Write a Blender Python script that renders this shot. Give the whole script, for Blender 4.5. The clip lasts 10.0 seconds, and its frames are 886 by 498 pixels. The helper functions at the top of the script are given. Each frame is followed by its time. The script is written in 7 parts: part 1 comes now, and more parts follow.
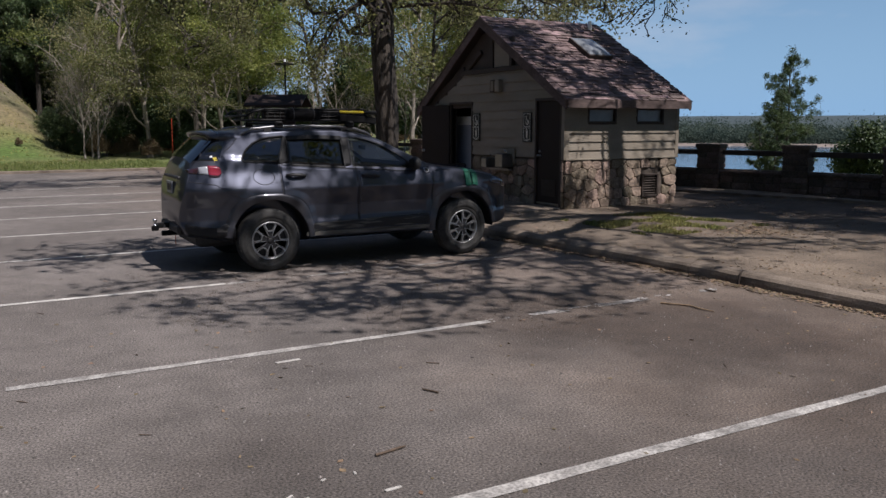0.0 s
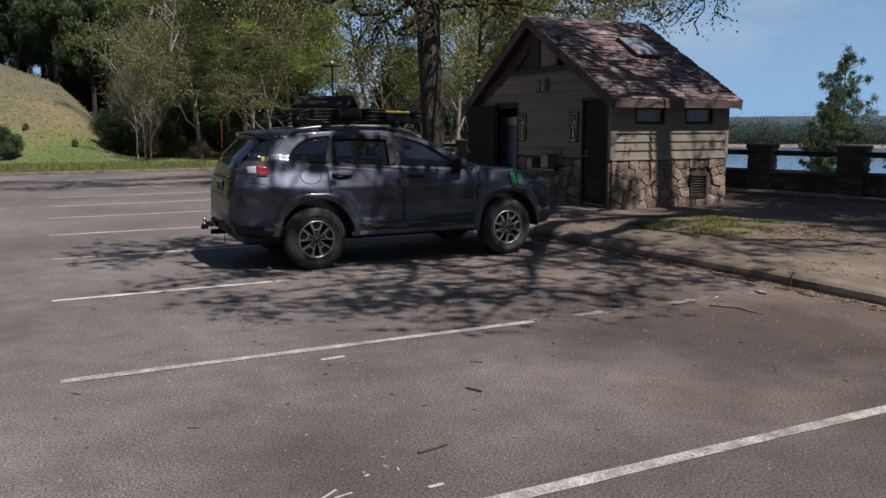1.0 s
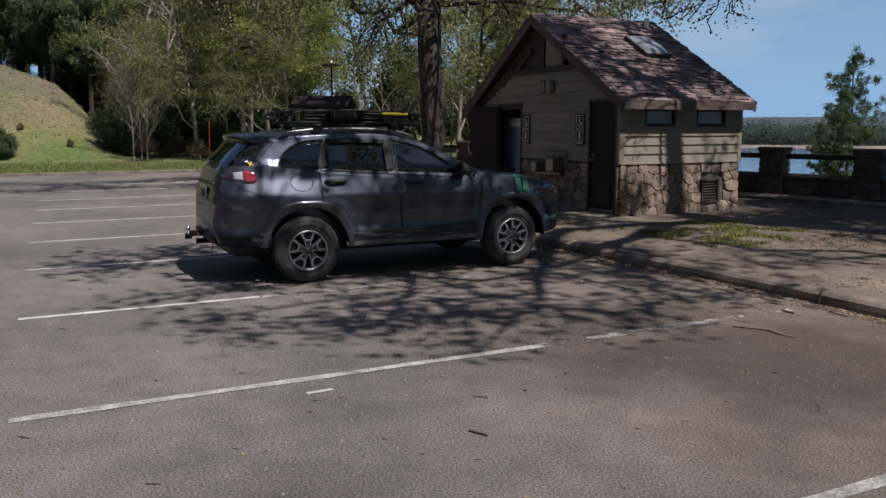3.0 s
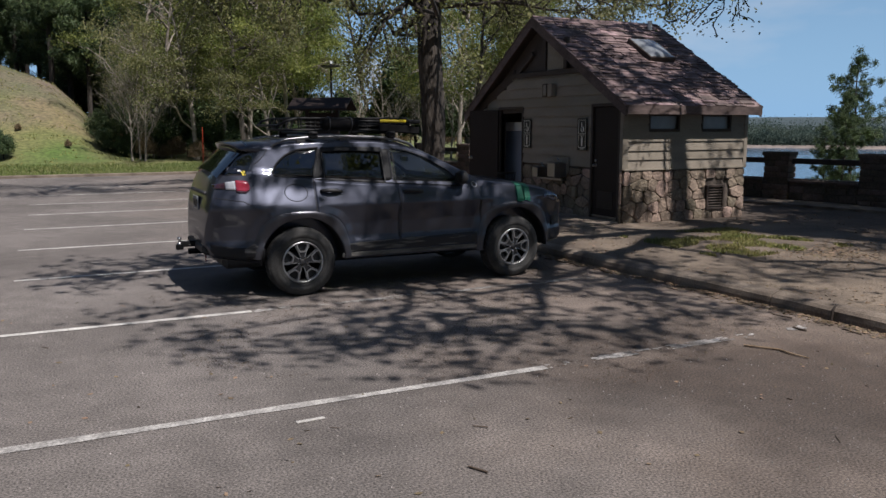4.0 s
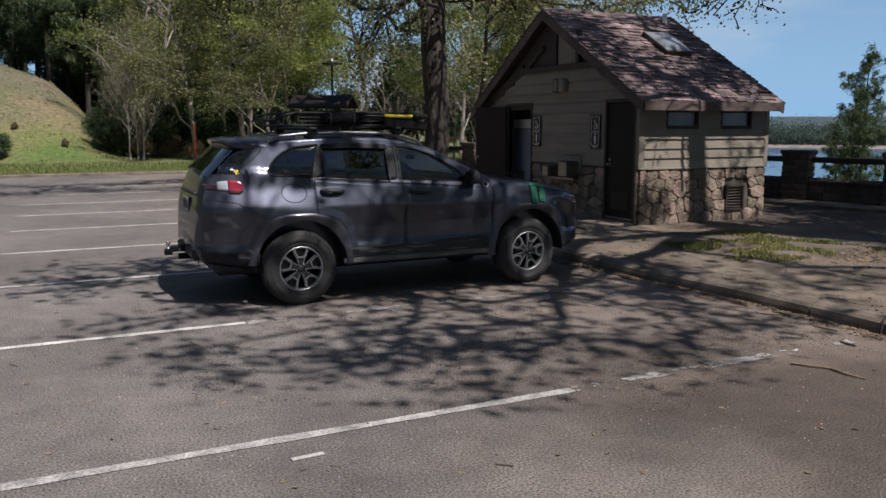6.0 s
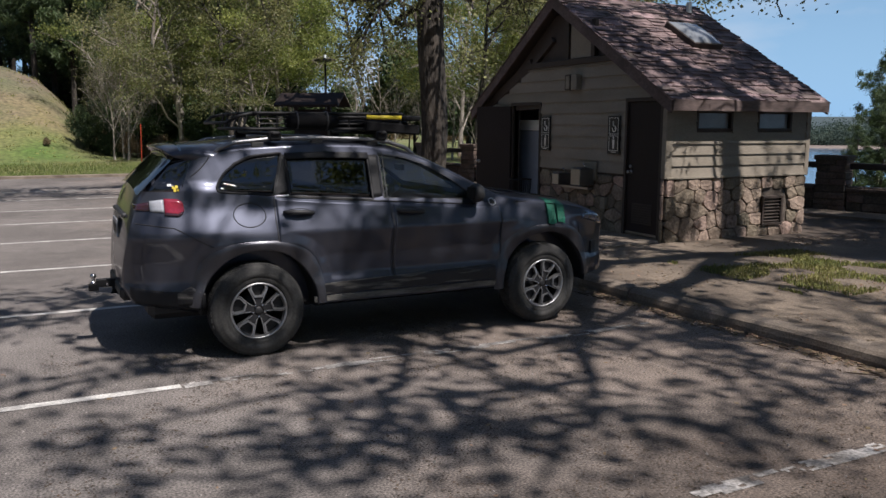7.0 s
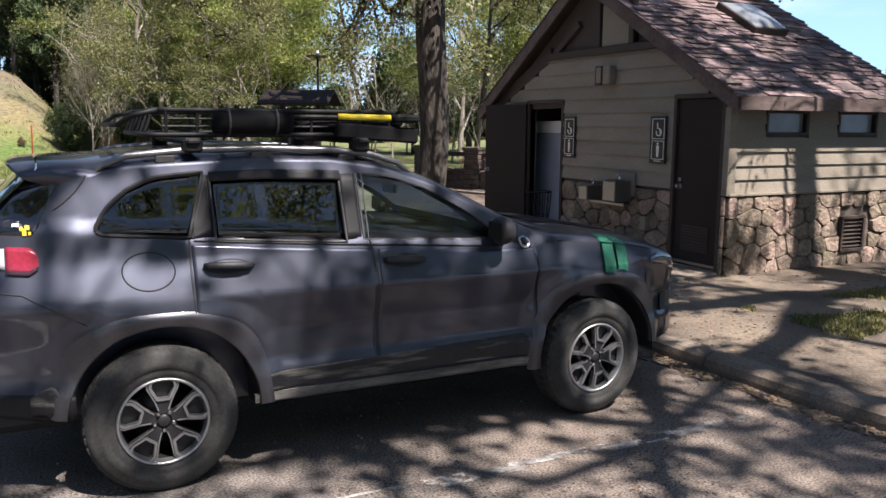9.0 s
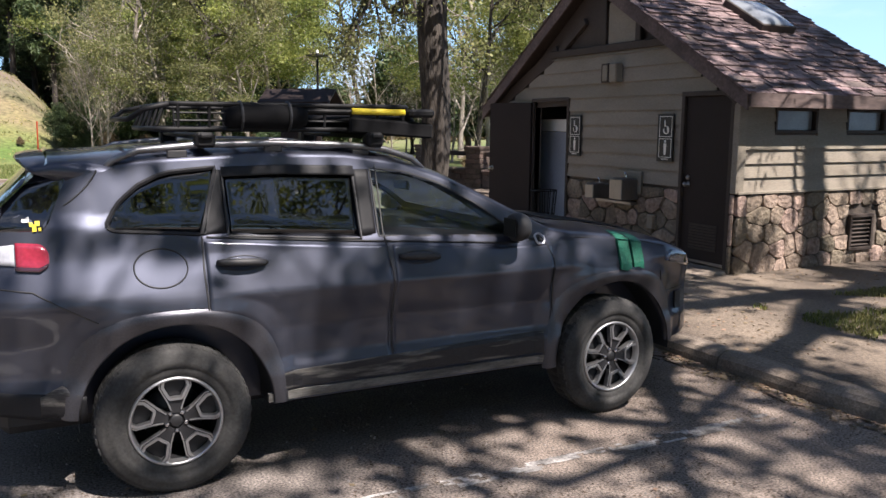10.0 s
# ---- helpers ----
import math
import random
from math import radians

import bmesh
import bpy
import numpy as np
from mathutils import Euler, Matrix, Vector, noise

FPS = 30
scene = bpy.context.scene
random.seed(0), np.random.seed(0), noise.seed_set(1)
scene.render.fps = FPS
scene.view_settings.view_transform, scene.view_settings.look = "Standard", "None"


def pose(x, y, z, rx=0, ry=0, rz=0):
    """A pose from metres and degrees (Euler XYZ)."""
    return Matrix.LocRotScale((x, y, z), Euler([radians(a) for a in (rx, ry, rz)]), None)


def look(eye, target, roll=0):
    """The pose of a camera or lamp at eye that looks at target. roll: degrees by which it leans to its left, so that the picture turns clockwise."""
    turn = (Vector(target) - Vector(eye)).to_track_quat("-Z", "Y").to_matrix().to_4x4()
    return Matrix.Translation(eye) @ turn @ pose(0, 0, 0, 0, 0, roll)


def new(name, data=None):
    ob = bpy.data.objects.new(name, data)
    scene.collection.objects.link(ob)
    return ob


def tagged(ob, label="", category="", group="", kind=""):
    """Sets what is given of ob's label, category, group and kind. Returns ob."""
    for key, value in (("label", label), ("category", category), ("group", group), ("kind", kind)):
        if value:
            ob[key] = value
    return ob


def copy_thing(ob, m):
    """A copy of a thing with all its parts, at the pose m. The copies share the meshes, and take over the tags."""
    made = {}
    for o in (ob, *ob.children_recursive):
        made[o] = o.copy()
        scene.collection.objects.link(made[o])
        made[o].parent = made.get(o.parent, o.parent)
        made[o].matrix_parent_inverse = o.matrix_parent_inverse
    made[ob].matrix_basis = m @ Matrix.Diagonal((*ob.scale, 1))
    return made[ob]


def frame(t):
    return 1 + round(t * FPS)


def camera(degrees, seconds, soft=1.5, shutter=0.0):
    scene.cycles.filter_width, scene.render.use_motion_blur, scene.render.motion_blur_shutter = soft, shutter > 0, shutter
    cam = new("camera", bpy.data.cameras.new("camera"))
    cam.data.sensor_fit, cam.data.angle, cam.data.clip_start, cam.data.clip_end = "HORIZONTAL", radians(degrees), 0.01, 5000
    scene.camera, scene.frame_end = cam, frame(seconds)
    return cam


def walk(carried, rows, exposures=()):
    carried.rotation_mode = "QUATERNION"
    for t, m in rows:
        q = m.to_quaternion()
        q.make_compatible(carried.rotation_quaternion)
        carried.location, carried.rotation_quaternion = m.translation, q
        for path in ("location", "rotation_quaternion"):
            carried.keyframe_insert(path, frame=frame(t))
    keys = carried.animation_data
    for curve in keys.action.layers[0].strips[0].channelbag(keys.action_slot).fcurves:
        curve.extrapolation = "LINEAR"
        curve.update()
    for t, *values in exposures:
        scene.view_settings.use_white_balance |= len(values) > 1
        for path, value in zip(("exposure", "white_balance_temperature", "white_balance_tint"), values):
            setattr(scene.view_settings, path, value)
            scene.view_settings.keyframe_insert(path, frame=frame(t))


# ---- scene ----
cam = camera(57.0, 10.0)
PATH = [
    (0, (-2.995, -9.497, 1.753), (-2.02, -7.777, 1.452), -0.1),
    (0.5, (-2.992, -9.476, 1.744), (-2.066, -7.729, 1.445), -0.1),
    (1, (-2.994, -9.503, 1.736), (-2.116, -7.731, 1.438), -0.2),
    (1.5, (-2.974, -9.486, 1.744), (-2.099, -7.713, 1.445), -0.1),
    (2, (-2.911, -9.345, 1.734), (-2.034, -7.572, 1.436), -0.1),
    (2.5, (-2.812, -9.127, 1.736), (-1.935, -7.355, 1.438), -0.1),
    (4, (-2.541, -8.626, 1.864), (-1.665, -6.853, 1.565), 0.0),
    (4.5, (-2.582, -8.636, 1.842), (-1.706, -6.863, 1.541), 0.0),
    (5, (-2.593, -8.587, 1.814), (-1.717, -6.814, 1.514), 0.0),
    (5.2, (-2.567, -8.54, 1.815), (-1.696, -6.765, 1.515), -0.1),
    (6.5, (-1.997, -7.284, 1.832), (-1.121, -5.512, 1.531), 0.1),
    (7, (-1.518, -6.379, 1.862), (-0.64, -4.608, 1.559), 0.2),
    (7.5, (-1.029, -5.374, 1.868), (-0.149, -3.604, 1.564), 0.3),
    (8, (-0.667, -4.587, 1.878), (0.215, -2.817, 1.577), 0.2),
    (8.5, (-0.516, -4.301, 1.893), (0.366, -2.531, 1.59), 0.3),
    (9, (-0.509, -4.18, 1.881), (0.374, -2.411, 1.578), 0.4),
    (9.5, (-0.559, -4.094, 1.884), (0.328, -2.327, 1.581), 0.4),
    (10, (-0.565, -4.072, 1.849), (0.322, -2.306, 1.547), 0.4),
]
walk(cam, [(t, look(eye, target, roll)) for t, eye, target, roll in PATH],
     exposures=[(0, 0.2, 6300, 16), (3, 0.2, 6300, 15), (4, 0.28, 6300, 14), (6.3, 0.35, 6300, 14), (7, 0.5, 6350, 14), (7.5, 0.65, 6400, 14), (8.6, 1.36, 6500, 15), (10, 1.47, 6540, 16)])

# ---- light ----
SUN = Vector((0.20, -0.63, 1.0)).normalized()          # towards the sun
world = bpy.data.worlds.new("sky")
scene.world = world
world.use_nodes = True
wn = world.node_tree
sky = wn.nodes.new("ShaderNodeTexSky")
sky.sky_type, sky.sun_disc = "NISHITA", False
sky.sun_elevation = math.asin(SUN.z)
sky.sun_rotation = math.atan2(SUN.x, SUN.y)
sky.air_density, sky.dust_density, sky.ozone_density = 1.0, 0.05, 2.2
wn.nodes["Background"].inputs["Strength"].default_value = 0.050
# thin clouds over the blue
tc = wn.nodes.new("ShaderNodeTexCoord")
mp = wn.nodes.new("ShaderNodeMapping")
mp.inputs["Scale"].default_value = (1.0, 1.0, 3.5)
cl = wn.nodes.new("ShaderNodeTexNoise")
cl.inputs["Scale"].default_value, cl.inputs["Detail"].default_value = 3.2, 7.0
rp = wn.nodes.new("ShaderNodeValToRGB")
rp.color_ramp.elements[0].position, rp.color_ramp.elements[1].position = 0.52, 0.76
rp.color_ramp.elements[1].color = (0.6, 0.6, 0.6, 1)
mx = wn.nodes.new("ShaderNodeMix")
mx.data_type = "RGBA"
mx.inputs["B"].default_value = (10.2, 10.7, 11.4, 1)
wn.links.new(tc.outputs["Generated"], mp.inputs["Vector"])
wn.links.new(mp.outputs["Vector"], cl.inputs["Vector"])
wn.links.new(cl.outputs["Fac"], rp.inputs["Fac"])
wn.links.new(rp.outputs["Color"], mx.inputs["Factor"])
# pale haze towards the horizon
sep = wn.nodes.new("ShaderNodeSeparateXYZ")
hz = wn.nodes.new("ShaderNodeMapRange")
hz.inputs["From Min"].default_value, hz.inputs["From Max"].default_value = 0.02, 0.36
hz.inputs["To Min"].default_value, hz.inputs["To Max"].default_value = 0.92, 0.0
hm = wn.nodes.new("ShaderNodeMix")
hm.data_type = "RGBA"
hm.inputs["B"].default_value = (4.3, 7.9, 12.0, 1)
wn.links.new(tc.outputs["Generated"], sep.inputs["Vector"])
wn.links.new(sep.outputs["Z"], hz.inputs["Value"])
wn.links.new(hz.outputs["Result"], hm.inputs["Factor"])
wn.links.new(sky.outputs["Color"], hm.inputs["A"])
wn.links.new(hm.outputs["Result"], mx.inputs["A"])
wn.links.new(mx.outputs["Result"], wn.nodes["Background"].inputs["Color"])
sun = new("sun", bpy.data.lights.new("sun", "SUN"))
sun.data.energy, sun.data.angle, sun.data.color = 5.0, radians(0.55), (1.0, 0.95, 0.87)
sun.matrix_world = look(SUN * 50, (0, 0, 0))

# ---- materials ----
def material(name, color, rough=0.8, metal=0.0, color2=None, scale=3.0, fine=60.0, vary=0.25, bump=0.3, depth=0.01, rnd=0.0, island=0.0,
             spec=0.5, coat=0.0, stretch=(1, 1, 1), detail=6.0, contrast=1.0, translucent=0.0, mid=0.0, midvary=0.0):
    """A surface with a broad stain, a fine grain, a relief and, if asked, a change from piece to piece."""
    m = bpy.data.materials.new(name)
    m.use_nodes = True
    t = m.node_tree
    n, L = t.nodes, t.links
    b = n["Principled BSDF"]
    co = n.new("ShaderNodeTexCoord")
    mp = n.new("ShaderNodeMapping")
    mp.inputs["Scale"].default_value = stretch
    L.new(co.outputs["Object"], mp.inputs["Vector"])
    broad, grain = n.new("ShaderNodeTexNoise"), n.new("ShaderNodeTexNoise")
    for tex, s in ((broad, scale), (grain, fine)):
        tex.inputs["Scale"].default_value, tex.inputs["Detail"].default_value = s, detail
        L.new(mp.outputs["Vector"], tex.inputs["Vector"])
    ramp = n.new("ShaderNodeValToRGB")
    e = ramp.color_ramp.elements
    e[0].position, e[1].position = 0.5 - 0.22 / contrast, 0.5 + 0.22 / contrast
    c2 = color2 or tuple(min(1.0, c * (1 + vary)) for c in color)
    c1 = color if color2 else tuple(c * (1 - vary) for c in color)
    e[0].color, e[1].color = (*c1, 1), (*c2, 1)
    L.new(broad.outputs["Fac"], ramp.inputs["Fac"])
    hsv = n.new("ShaderNodeHueSaturation")
    L.new(ramp.outputs["Color"], hsv.inputs["Color"])
    val = n.new("ShaderNodeMapRange")
    val.inputs["From Min"].default_value, val.inputs["From Max"].default_value = 0.3, 0.7
    val.inputs["To Min"].default_value, val.inputs["To Max"].default_value = 1 - vary, 1 + vary
    L.new(grain.outputs["Fac"], val.inputs["Value"])
    last = val.outputs["Result"]
    if mid:
        mt, mr = n.new("ShaderNodeTexNoise"), n.new("ShaderNodeMapRange")
        mt.inputs["Scale"].default_value, mt.inputs["Detail"].default_value = mid, detail
        mr.inputs["From Min"].default_value, mr.inputs["From Max"].default_value = 0.3, 0.7
        mr.inputs["To Min"].default_value, mr.inputs["To Max"].default_value = 1 - midvary, 1 + midvary
        mm = n.new("ShaderNodeMath")
        mm.operation = "MULTIPLY"
        L.new(mp.outputs["Vector"], mt.inputs["Vector"])
        L.new(mt.outputs["Fac"], mr.inputs["Value"])
        L.new(mr.outputs["Result"], mm.inputs[0])
        L.new(last, mm.inputs[1])
        last = mm.outputs[0]
    for amount, node, socket in ((rnd, "ShaderNodeObjectInfo", "Random"), (island, "ShaderNodeNewGeometry", "Random Per Island")):
        if amount:
            src = n.new(node)
            mr = n.new("ShaderNodeMapRange")
            mr.inputs["To Min"].default_value, mr.inputs["To Max"].default_value = 1 - amount, 1 + amount
            L.new(src.outputs[socket], mr.inputs["Value"])
            mul = n.new("ShaderNodeMath")
            mul.operation = "MULTIPLY"
            L.new(last, mul.inputs[0])
            L.new(mr.outputs["Result"], mul.inputs[1])
            last = mul.outputs[0]
            hue = n.new("ShaderNodeMapRange")
            hue.inputs["To Min"].default_value, hue.inputs["To Max"].default_value = 0.5 + 0.06 * amount, 0.5 - 0.06 * amount
            L.new(src.outputs[socket], hue.inputs["Value"])
            L.new(hue.outputs["Result"], hsv.inputs["Hue"])
    L.new(last, hsv.inputs["Value"])
    L.new(hsv.outputs["Color"], b.inputs["Base Color"])
    b.inputs["Roughness"].default_value, b.inputs["Metallic"].default_value = rough, metal
    b.inputs["Specular IOR Level"].default_value, b.inputs["Coat Weight"].default_value = spec, coat
    b.inputs["Coat Roughness"].default_value = 0.06
    if bump:
        bp = n.new("ShaderNodeBump")
        bp.inputs["Strength"].default_value, bp.inputs["Distance"].default_value = bump, depth
        L.new(grain.outputs["Fac"], bp.inputs["Height"])
        L.new(bp.outputs["Normal"], b.inputs["Normal"])
    if translucent:
        tr = n.new("ShaderNodeBsdfTranslucent")
        mixs = n.new("ShaderNodeMixShader")
        mixs.inputs["Fac"].default_value = translucent
        L.new(hsv.outputs["Color"], tr.inputs["Color"])
        L.new(b.outputs["BSDF"], mixs.inputs[1])
        L.new(tr.outputs["BSDF"], mixs.inputs[2])
        L.new(mixs.outputs["Shader"], n["Material Output"].inputs["Surface"])
    return m


def glass(name, tint, rough=0.02, gloss=1.0, ior=1.6):
    """A thin tinted pane: what comes through takes the tint, and the surface mirrors by Fresnel."""
    m = bpy.data.materials.new(name)
    m.use_nodes = True
    n, L = m.node_tree.nodes, m.node_tree.links
    n.remove(n["Principled BSDF"])
    tr, gl, mix = n.new("ShaderNodeBsdfTransparent"), n.new("ShaderNodeBsdfGlossy"), n.new("ShaderNodeMixShader")
    fr = n.new("ShaderNodeFresnel")
    fr.inputs["IOR"].default_value = ior
    tr.inputs["Color"].default_value = (*tint, 1)
    gl.inputs["Roughness"].default_value = rough
    gl.inputs["Color"].default_value = (gloss, gloss, gloss, 1)
    L.new(fr.outputs["Fac"], mix.inputs["Fac"])
    L.new(tr.outputs["BSDF"], mix.inputs[1])
    L.new(gl.outputs["BSDF"], mix.inputs[2])
    L.new(mix.outputs["Shader"], n["Material Output"].inputs["Surface"])
    return m


M = {}
M["asphalt"] = material("asphalt", (0.085, 0.0742, 0.0688), 0.93, color2=(0.182, 0.162, 0.1515), scale=0.36, fine=70, vary=0.78, bump=0.8, depth=0.010, detail=12, mid=3.6, midvary=0.16)
M["paint_line"] = material("worn line paint", (0.13, 0.122, 0.116), 0.85, color2=(0.47, 0.45, 0.43), scale=6, fine=60, vary=0.45, bump=0.3, detail=12, contrast=0.9)
M["paint_far"] = material("chalky line paint", (0.26, 0.245, 0.235), 0.85, color2=(0.62, 0.60, 0.57), scale=5, fine=60, vary=0.35, bump=0.3, detail=12)
M["paint_worn"] = material("nearly gone line paint", (0.075, 0.068, 0.064), 0.88, color2=(0.38, 0.36, 0.345), scale=4, fine=50, vary=0.5, bump=0.5, detail=14, contrast=1.6)
M["concrete"] = material("kerb concrete", (0.088, 0.068, 0.053), 0.92, color2=(0.24, 0.195, 0.155), scale=2.2, fine=60, vary=0.3, bump=0.6, depth=0.010, detail=9)
M["dirt"] = material("plaza dirt", (0.062, 0.047, 0.036), 0.95, color2=(0.21, 0.165, 0.124), scale=1.1, fine=45, vary=0.4, bump=0.7, depth=0.015, detail=9)
M["lawn"] = material("lawn", (0.055, 0.085, 0.018), 0.95, color2=(0.11, 0.14, 0.035), scale=0.35, fine=18, vary=0.3, bump=0.6, depth=0.05)
M["blade"] = material("grass blade", (0.07, 0.12, 0.02), 0.8, color2=(0.16, 0.175, 0.055), scale=1.2, fine=9, vary=0.25, bump=0, island=0.35, translucent=0.3)
M["drygrass"] = material("trodden straw grass", (0.11, 0.135, 0.03), 0.85, color2=(0.25, 0.225, 0.08), scale=1.4, fine=9, vary=0.3, bump=0, island=0.4, translucent=0.2)
M["bark"] = material("grey brown bark", (0.015, 0.012, 0.010), 0.95, color2=(0.072, 0.060, 0.050), scale=5, fine=16, vary=0.5, bump=1.0, depth=0.07, stretch=(1, 1, 0.22), contrast=1.4)
M["palebark"] = material("pale grey bark", (0.16, 0.135, 0.115), 0.95, color2=(0.33, 0.29, 0.25), scale=3, fine=20, vary=0.3, bump=0.7, depth=0.03, stretch=(1, 1, 0.3))
M["leaf"] = material("spring leaf", (0.114, 0.150, 0.034), 0.6, color2=(0.240, 0.262, 0.074), scale=0.35, fine=2, vary=0.25, bump=0, island=0.35, rnd=0.2, translucent=0.52)
M["olive"] = material("budding olive leaf", (0.106, 0.120, 0.038), 0.65, color2=(0.212, 0.209, 0.084), scale=0.35, fine=2, vary=0.25, bump=0, island=0.35, rnd=0.15, translucent=0.4)
M["needle"] = material("pine needle", (0.026, 0.052, 0.020), 0.6, color2=(0.075, 0.110, 0.036), scale=0.6, fine=4, vary=0.3, bump=0, island=0.4, rnd=0.15, translucent=0.25)
# far woods and hills: the blue haze of distance is mixed into the colours
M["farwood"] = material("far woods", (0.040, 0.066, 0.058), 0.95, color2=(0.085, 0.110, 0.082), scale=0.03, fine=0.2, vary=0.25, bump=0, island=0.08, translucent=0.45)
M["farland"] = material("far wooded hills, haze-blue", (0.030, 0.046, 0.052), 0.95, color2=(0.042, 0.060, 0.063), scale=0.006, fine=0.05, vary=0.25, bump=0)
M["farsand"] = material("pale far shore", (0.20, 0.165, 0.145), 0.95, scale=0.02, fine=0.3, vary=0.2, bump=0)
M["water"] = material("lake water", (0.05, 0.10, 0.17), 0.12, scale=0.05, fine=0.6, vary=0.1, bump=0.25, depth=0.3)
M["carpaint"] = material("dark grey metallic paint", (0.052, 0.056, 0.075), 0.42, 0.70, scale=3, fine=900, vary=0.10, bump=0.0, coat=0.7)
M["carpaint"].node_tree.nodes["Principled BSDF"].inputs["Specular Tint"].default_value = (0.3, 0.3, 0.34, 1)
M["trim"] = material("black plastic", (0.018, 0.018, 0.02), 0.6, scale=9, fine=200, vary=0.2, bump=0.2, depth=0.002)
M["tyre"] = material("dusty tyre rubber", (0.013, 0.013, 0.013), 0.88, color2=(0.056, 0.054, 0.052), scale=5, fine=60, vary=0.3, bump=0.5, depth=0.004)
M["alloy"] = material("machined alloy", (0.42, 0.42, 0.43), 0.40, 0.9, scale=20, fine=200, vary=0.08, bump=0.05)
M["alloydark"] = material("black painted alloy", (0.016, 0.016, 0.018), 0.5, 0.3, scale=20, fine=200, vary=0.15, bump=0.05)
M["alloymid"] = material("grey painted alloy web", (0.030, 0.030, 0.033), 0.42, 0.5, scale=20, fine=200, vary=0.15, bump=0.05)
M["chrome"] = material("satin metal", (0.5, 0.5, 0.52), 0.25, 1.0, scale=8, fine=100, vary=0.06, bump=0.0)
M["black"] = material("black metal", (0.008, 0.008, 0.009), 0.6, 0.2, scale=8, fine=120, vary=0.2, bump=0.1, spec=0.3)
M["cloth"] = material("black cloth", (0.006, 0.006, 0.007), 0.95, scale=8, fine=220, vary=0.3, bump=0.5, depth=0.004, spec=0.2)
M["seat"] = material("charcoal seat cloth", (0.03, 0.03, 0.032), 0.85, scale=10, fine=200, vary=0.2, bump=0.3)
M["siding"] = material("tan painted siding", (0.166, 0.141, 0.109), 0.7, color2=(0.222, 0.193, 0.155), scale=1.2, fine=26, vary=0.14, bump=0.25, depth=0.003, stretch=(1, 1, 4), rnd=0.07)
M["browntrim"] = material("dark brown painted wood", (0.035, 0.024, 0.019), 0.7, scale=3, fine=40, vary=0.2, bump=0.25, depth=0.004)
M["doorpaint"] = material("dark brown door paint", (0.018, 0.012, 0.011), 0.65, scale=2, fine=60, vary=0.12, bump=0.1, spec=0.25)
M["stone"] = material("fieldstone", (0.108, 0.080, 0.062), 0.9, color2=(0.295, 0.227, 0.174), scale=3.0, fine=24, vary=0.3, bump=0.9, depth=0.03, rnd=0.38)
# overlook stone: the deep shade under the trees is put into its colour
M["shadedstone"] = material("brown wall stone darkened for shade", (0.060, 0.042, 0.033), 0.92, color2=(0.14, 0.105, 0.085), scale=2.6, fine=24, vary=0.3, bump=0.9, depth=0.025, rnd=0.3)
M["mortar"] = material("mortar", (0.085, 0.068, 0.056), 0.95, scale=6, fine=80, vary=0.3, bump=0.6)
M["shingle"] = material("brown shingle", (0.052, 0.036, 0.036), 0.92, color2=(0.215, 0.155, 0.150), scale=3.4, fine=50, vary=0.4, bump=0.9, depth=0.010, rnd=0.42, island=0.42, contrast=1.2)
M["plywall"] = material("pale inner wall", (0.28, 0.31, 0.36), 0.6, scale=2, fine=40, vary=0.08, bump=0.1)
M["white"] = material("white enamel", (0.75, 0.75, 0.73), 0.5, scale=4, fine=60, vary=0.06, bump=0.05)
M["steel"] = material("brushed stainless steel", (0.27, 0.26, 0.25), 0.34, 0.9, scale=6, fine=150, vary=0.12, bump=0.08, stretch=(1, 1, 0.1))
M["signblack"] = material("black sign plate", (0.012, 0.011, 0.011), 0.45, scale=8, fine=100, vary=0.1, bump=0)
M["signwhite"] = material("white sign print", (0.7, 0.68, 0.62), 0.6, scale=8, fine=100, vary=0.05, bump=0)
M["red"] = material("red lamp plastic", (0.216, 0.016, 0.033), 0.15, scale=8, fine=60, vary=0.15, bump=0, coat=1.0)
M["lampwhite"] = material("clear lamp plastic", (0.34, 0.35, 0.39), 0.15, scale=8, fine=60, vary=0.1, bump=0, coat=1.0)
M["lampclear"] = material("dark headlight glass", (0.045, 0.065, 0.11), 0.12, scale=14, fine=60, vary=0.4, bump=0, coat=1.0)
M["green"] = material("green cloth tape", (0.004, 0.105, 0.062), 0.6, scale=14, fine=120, vary=0.35, bump=0.4, depth=0.003)
M["yellow"] = material("yellow plastic", (0.62, 0.48, 0.03), 0.5, scale=8, fine=60, vary=0.1, bump=0)
M["orange"] = material("orange paint", (0.30, 0.035, 0.008), 0.6, scale=8, fine=60, vary=0.1, bump=0)
M["hill"] = material("dry hillside", (0.055, 0.08, 0.022), 0.95, color2=(0.128, 0.094, 0.060), scale=0.22, fine=5, vary=0.42, bump=0.8, depth=0.06, detail=9)
M["twig"] = material("dead twig", (0.07, 0.05, 0.035), 0.9, scale=8, fine=40, vary=0.3, bump=0.2, island=0.3)
M["litter"] = material("dry leaf litter", (0.125, 0.085, 0.052), 0.9, color2=(0.225, 0.165, 0.105), scale=3, fine=30, vary=0.3, bump=0.2, island=0.4)
M["glassdark"] = glass("privacy glass", (0.045, 0.046, 0.052), gloss=0.95, ior=1.9)
M["glassclear"] = glass("front side glass", (0.66, 0.78, 0.74))
M["skylight"] = material("skylight dome", (0.22, 0.235, 0.25), 0.2, scale=3, fine=40, vary=0.05, bump=0, coat=1.0)
M["dustypaint"] = material("dark paint with dried mud", (0.020, 0.020, 0.023), 0.45, 0.4, color2=(0.19, 0.18, 0.165), scale=5, fine=60, vary=0.35, bump=0.2, depth=0.003, stretch=(0.45, 1, 4.5), contrast=2.2, detail=12)
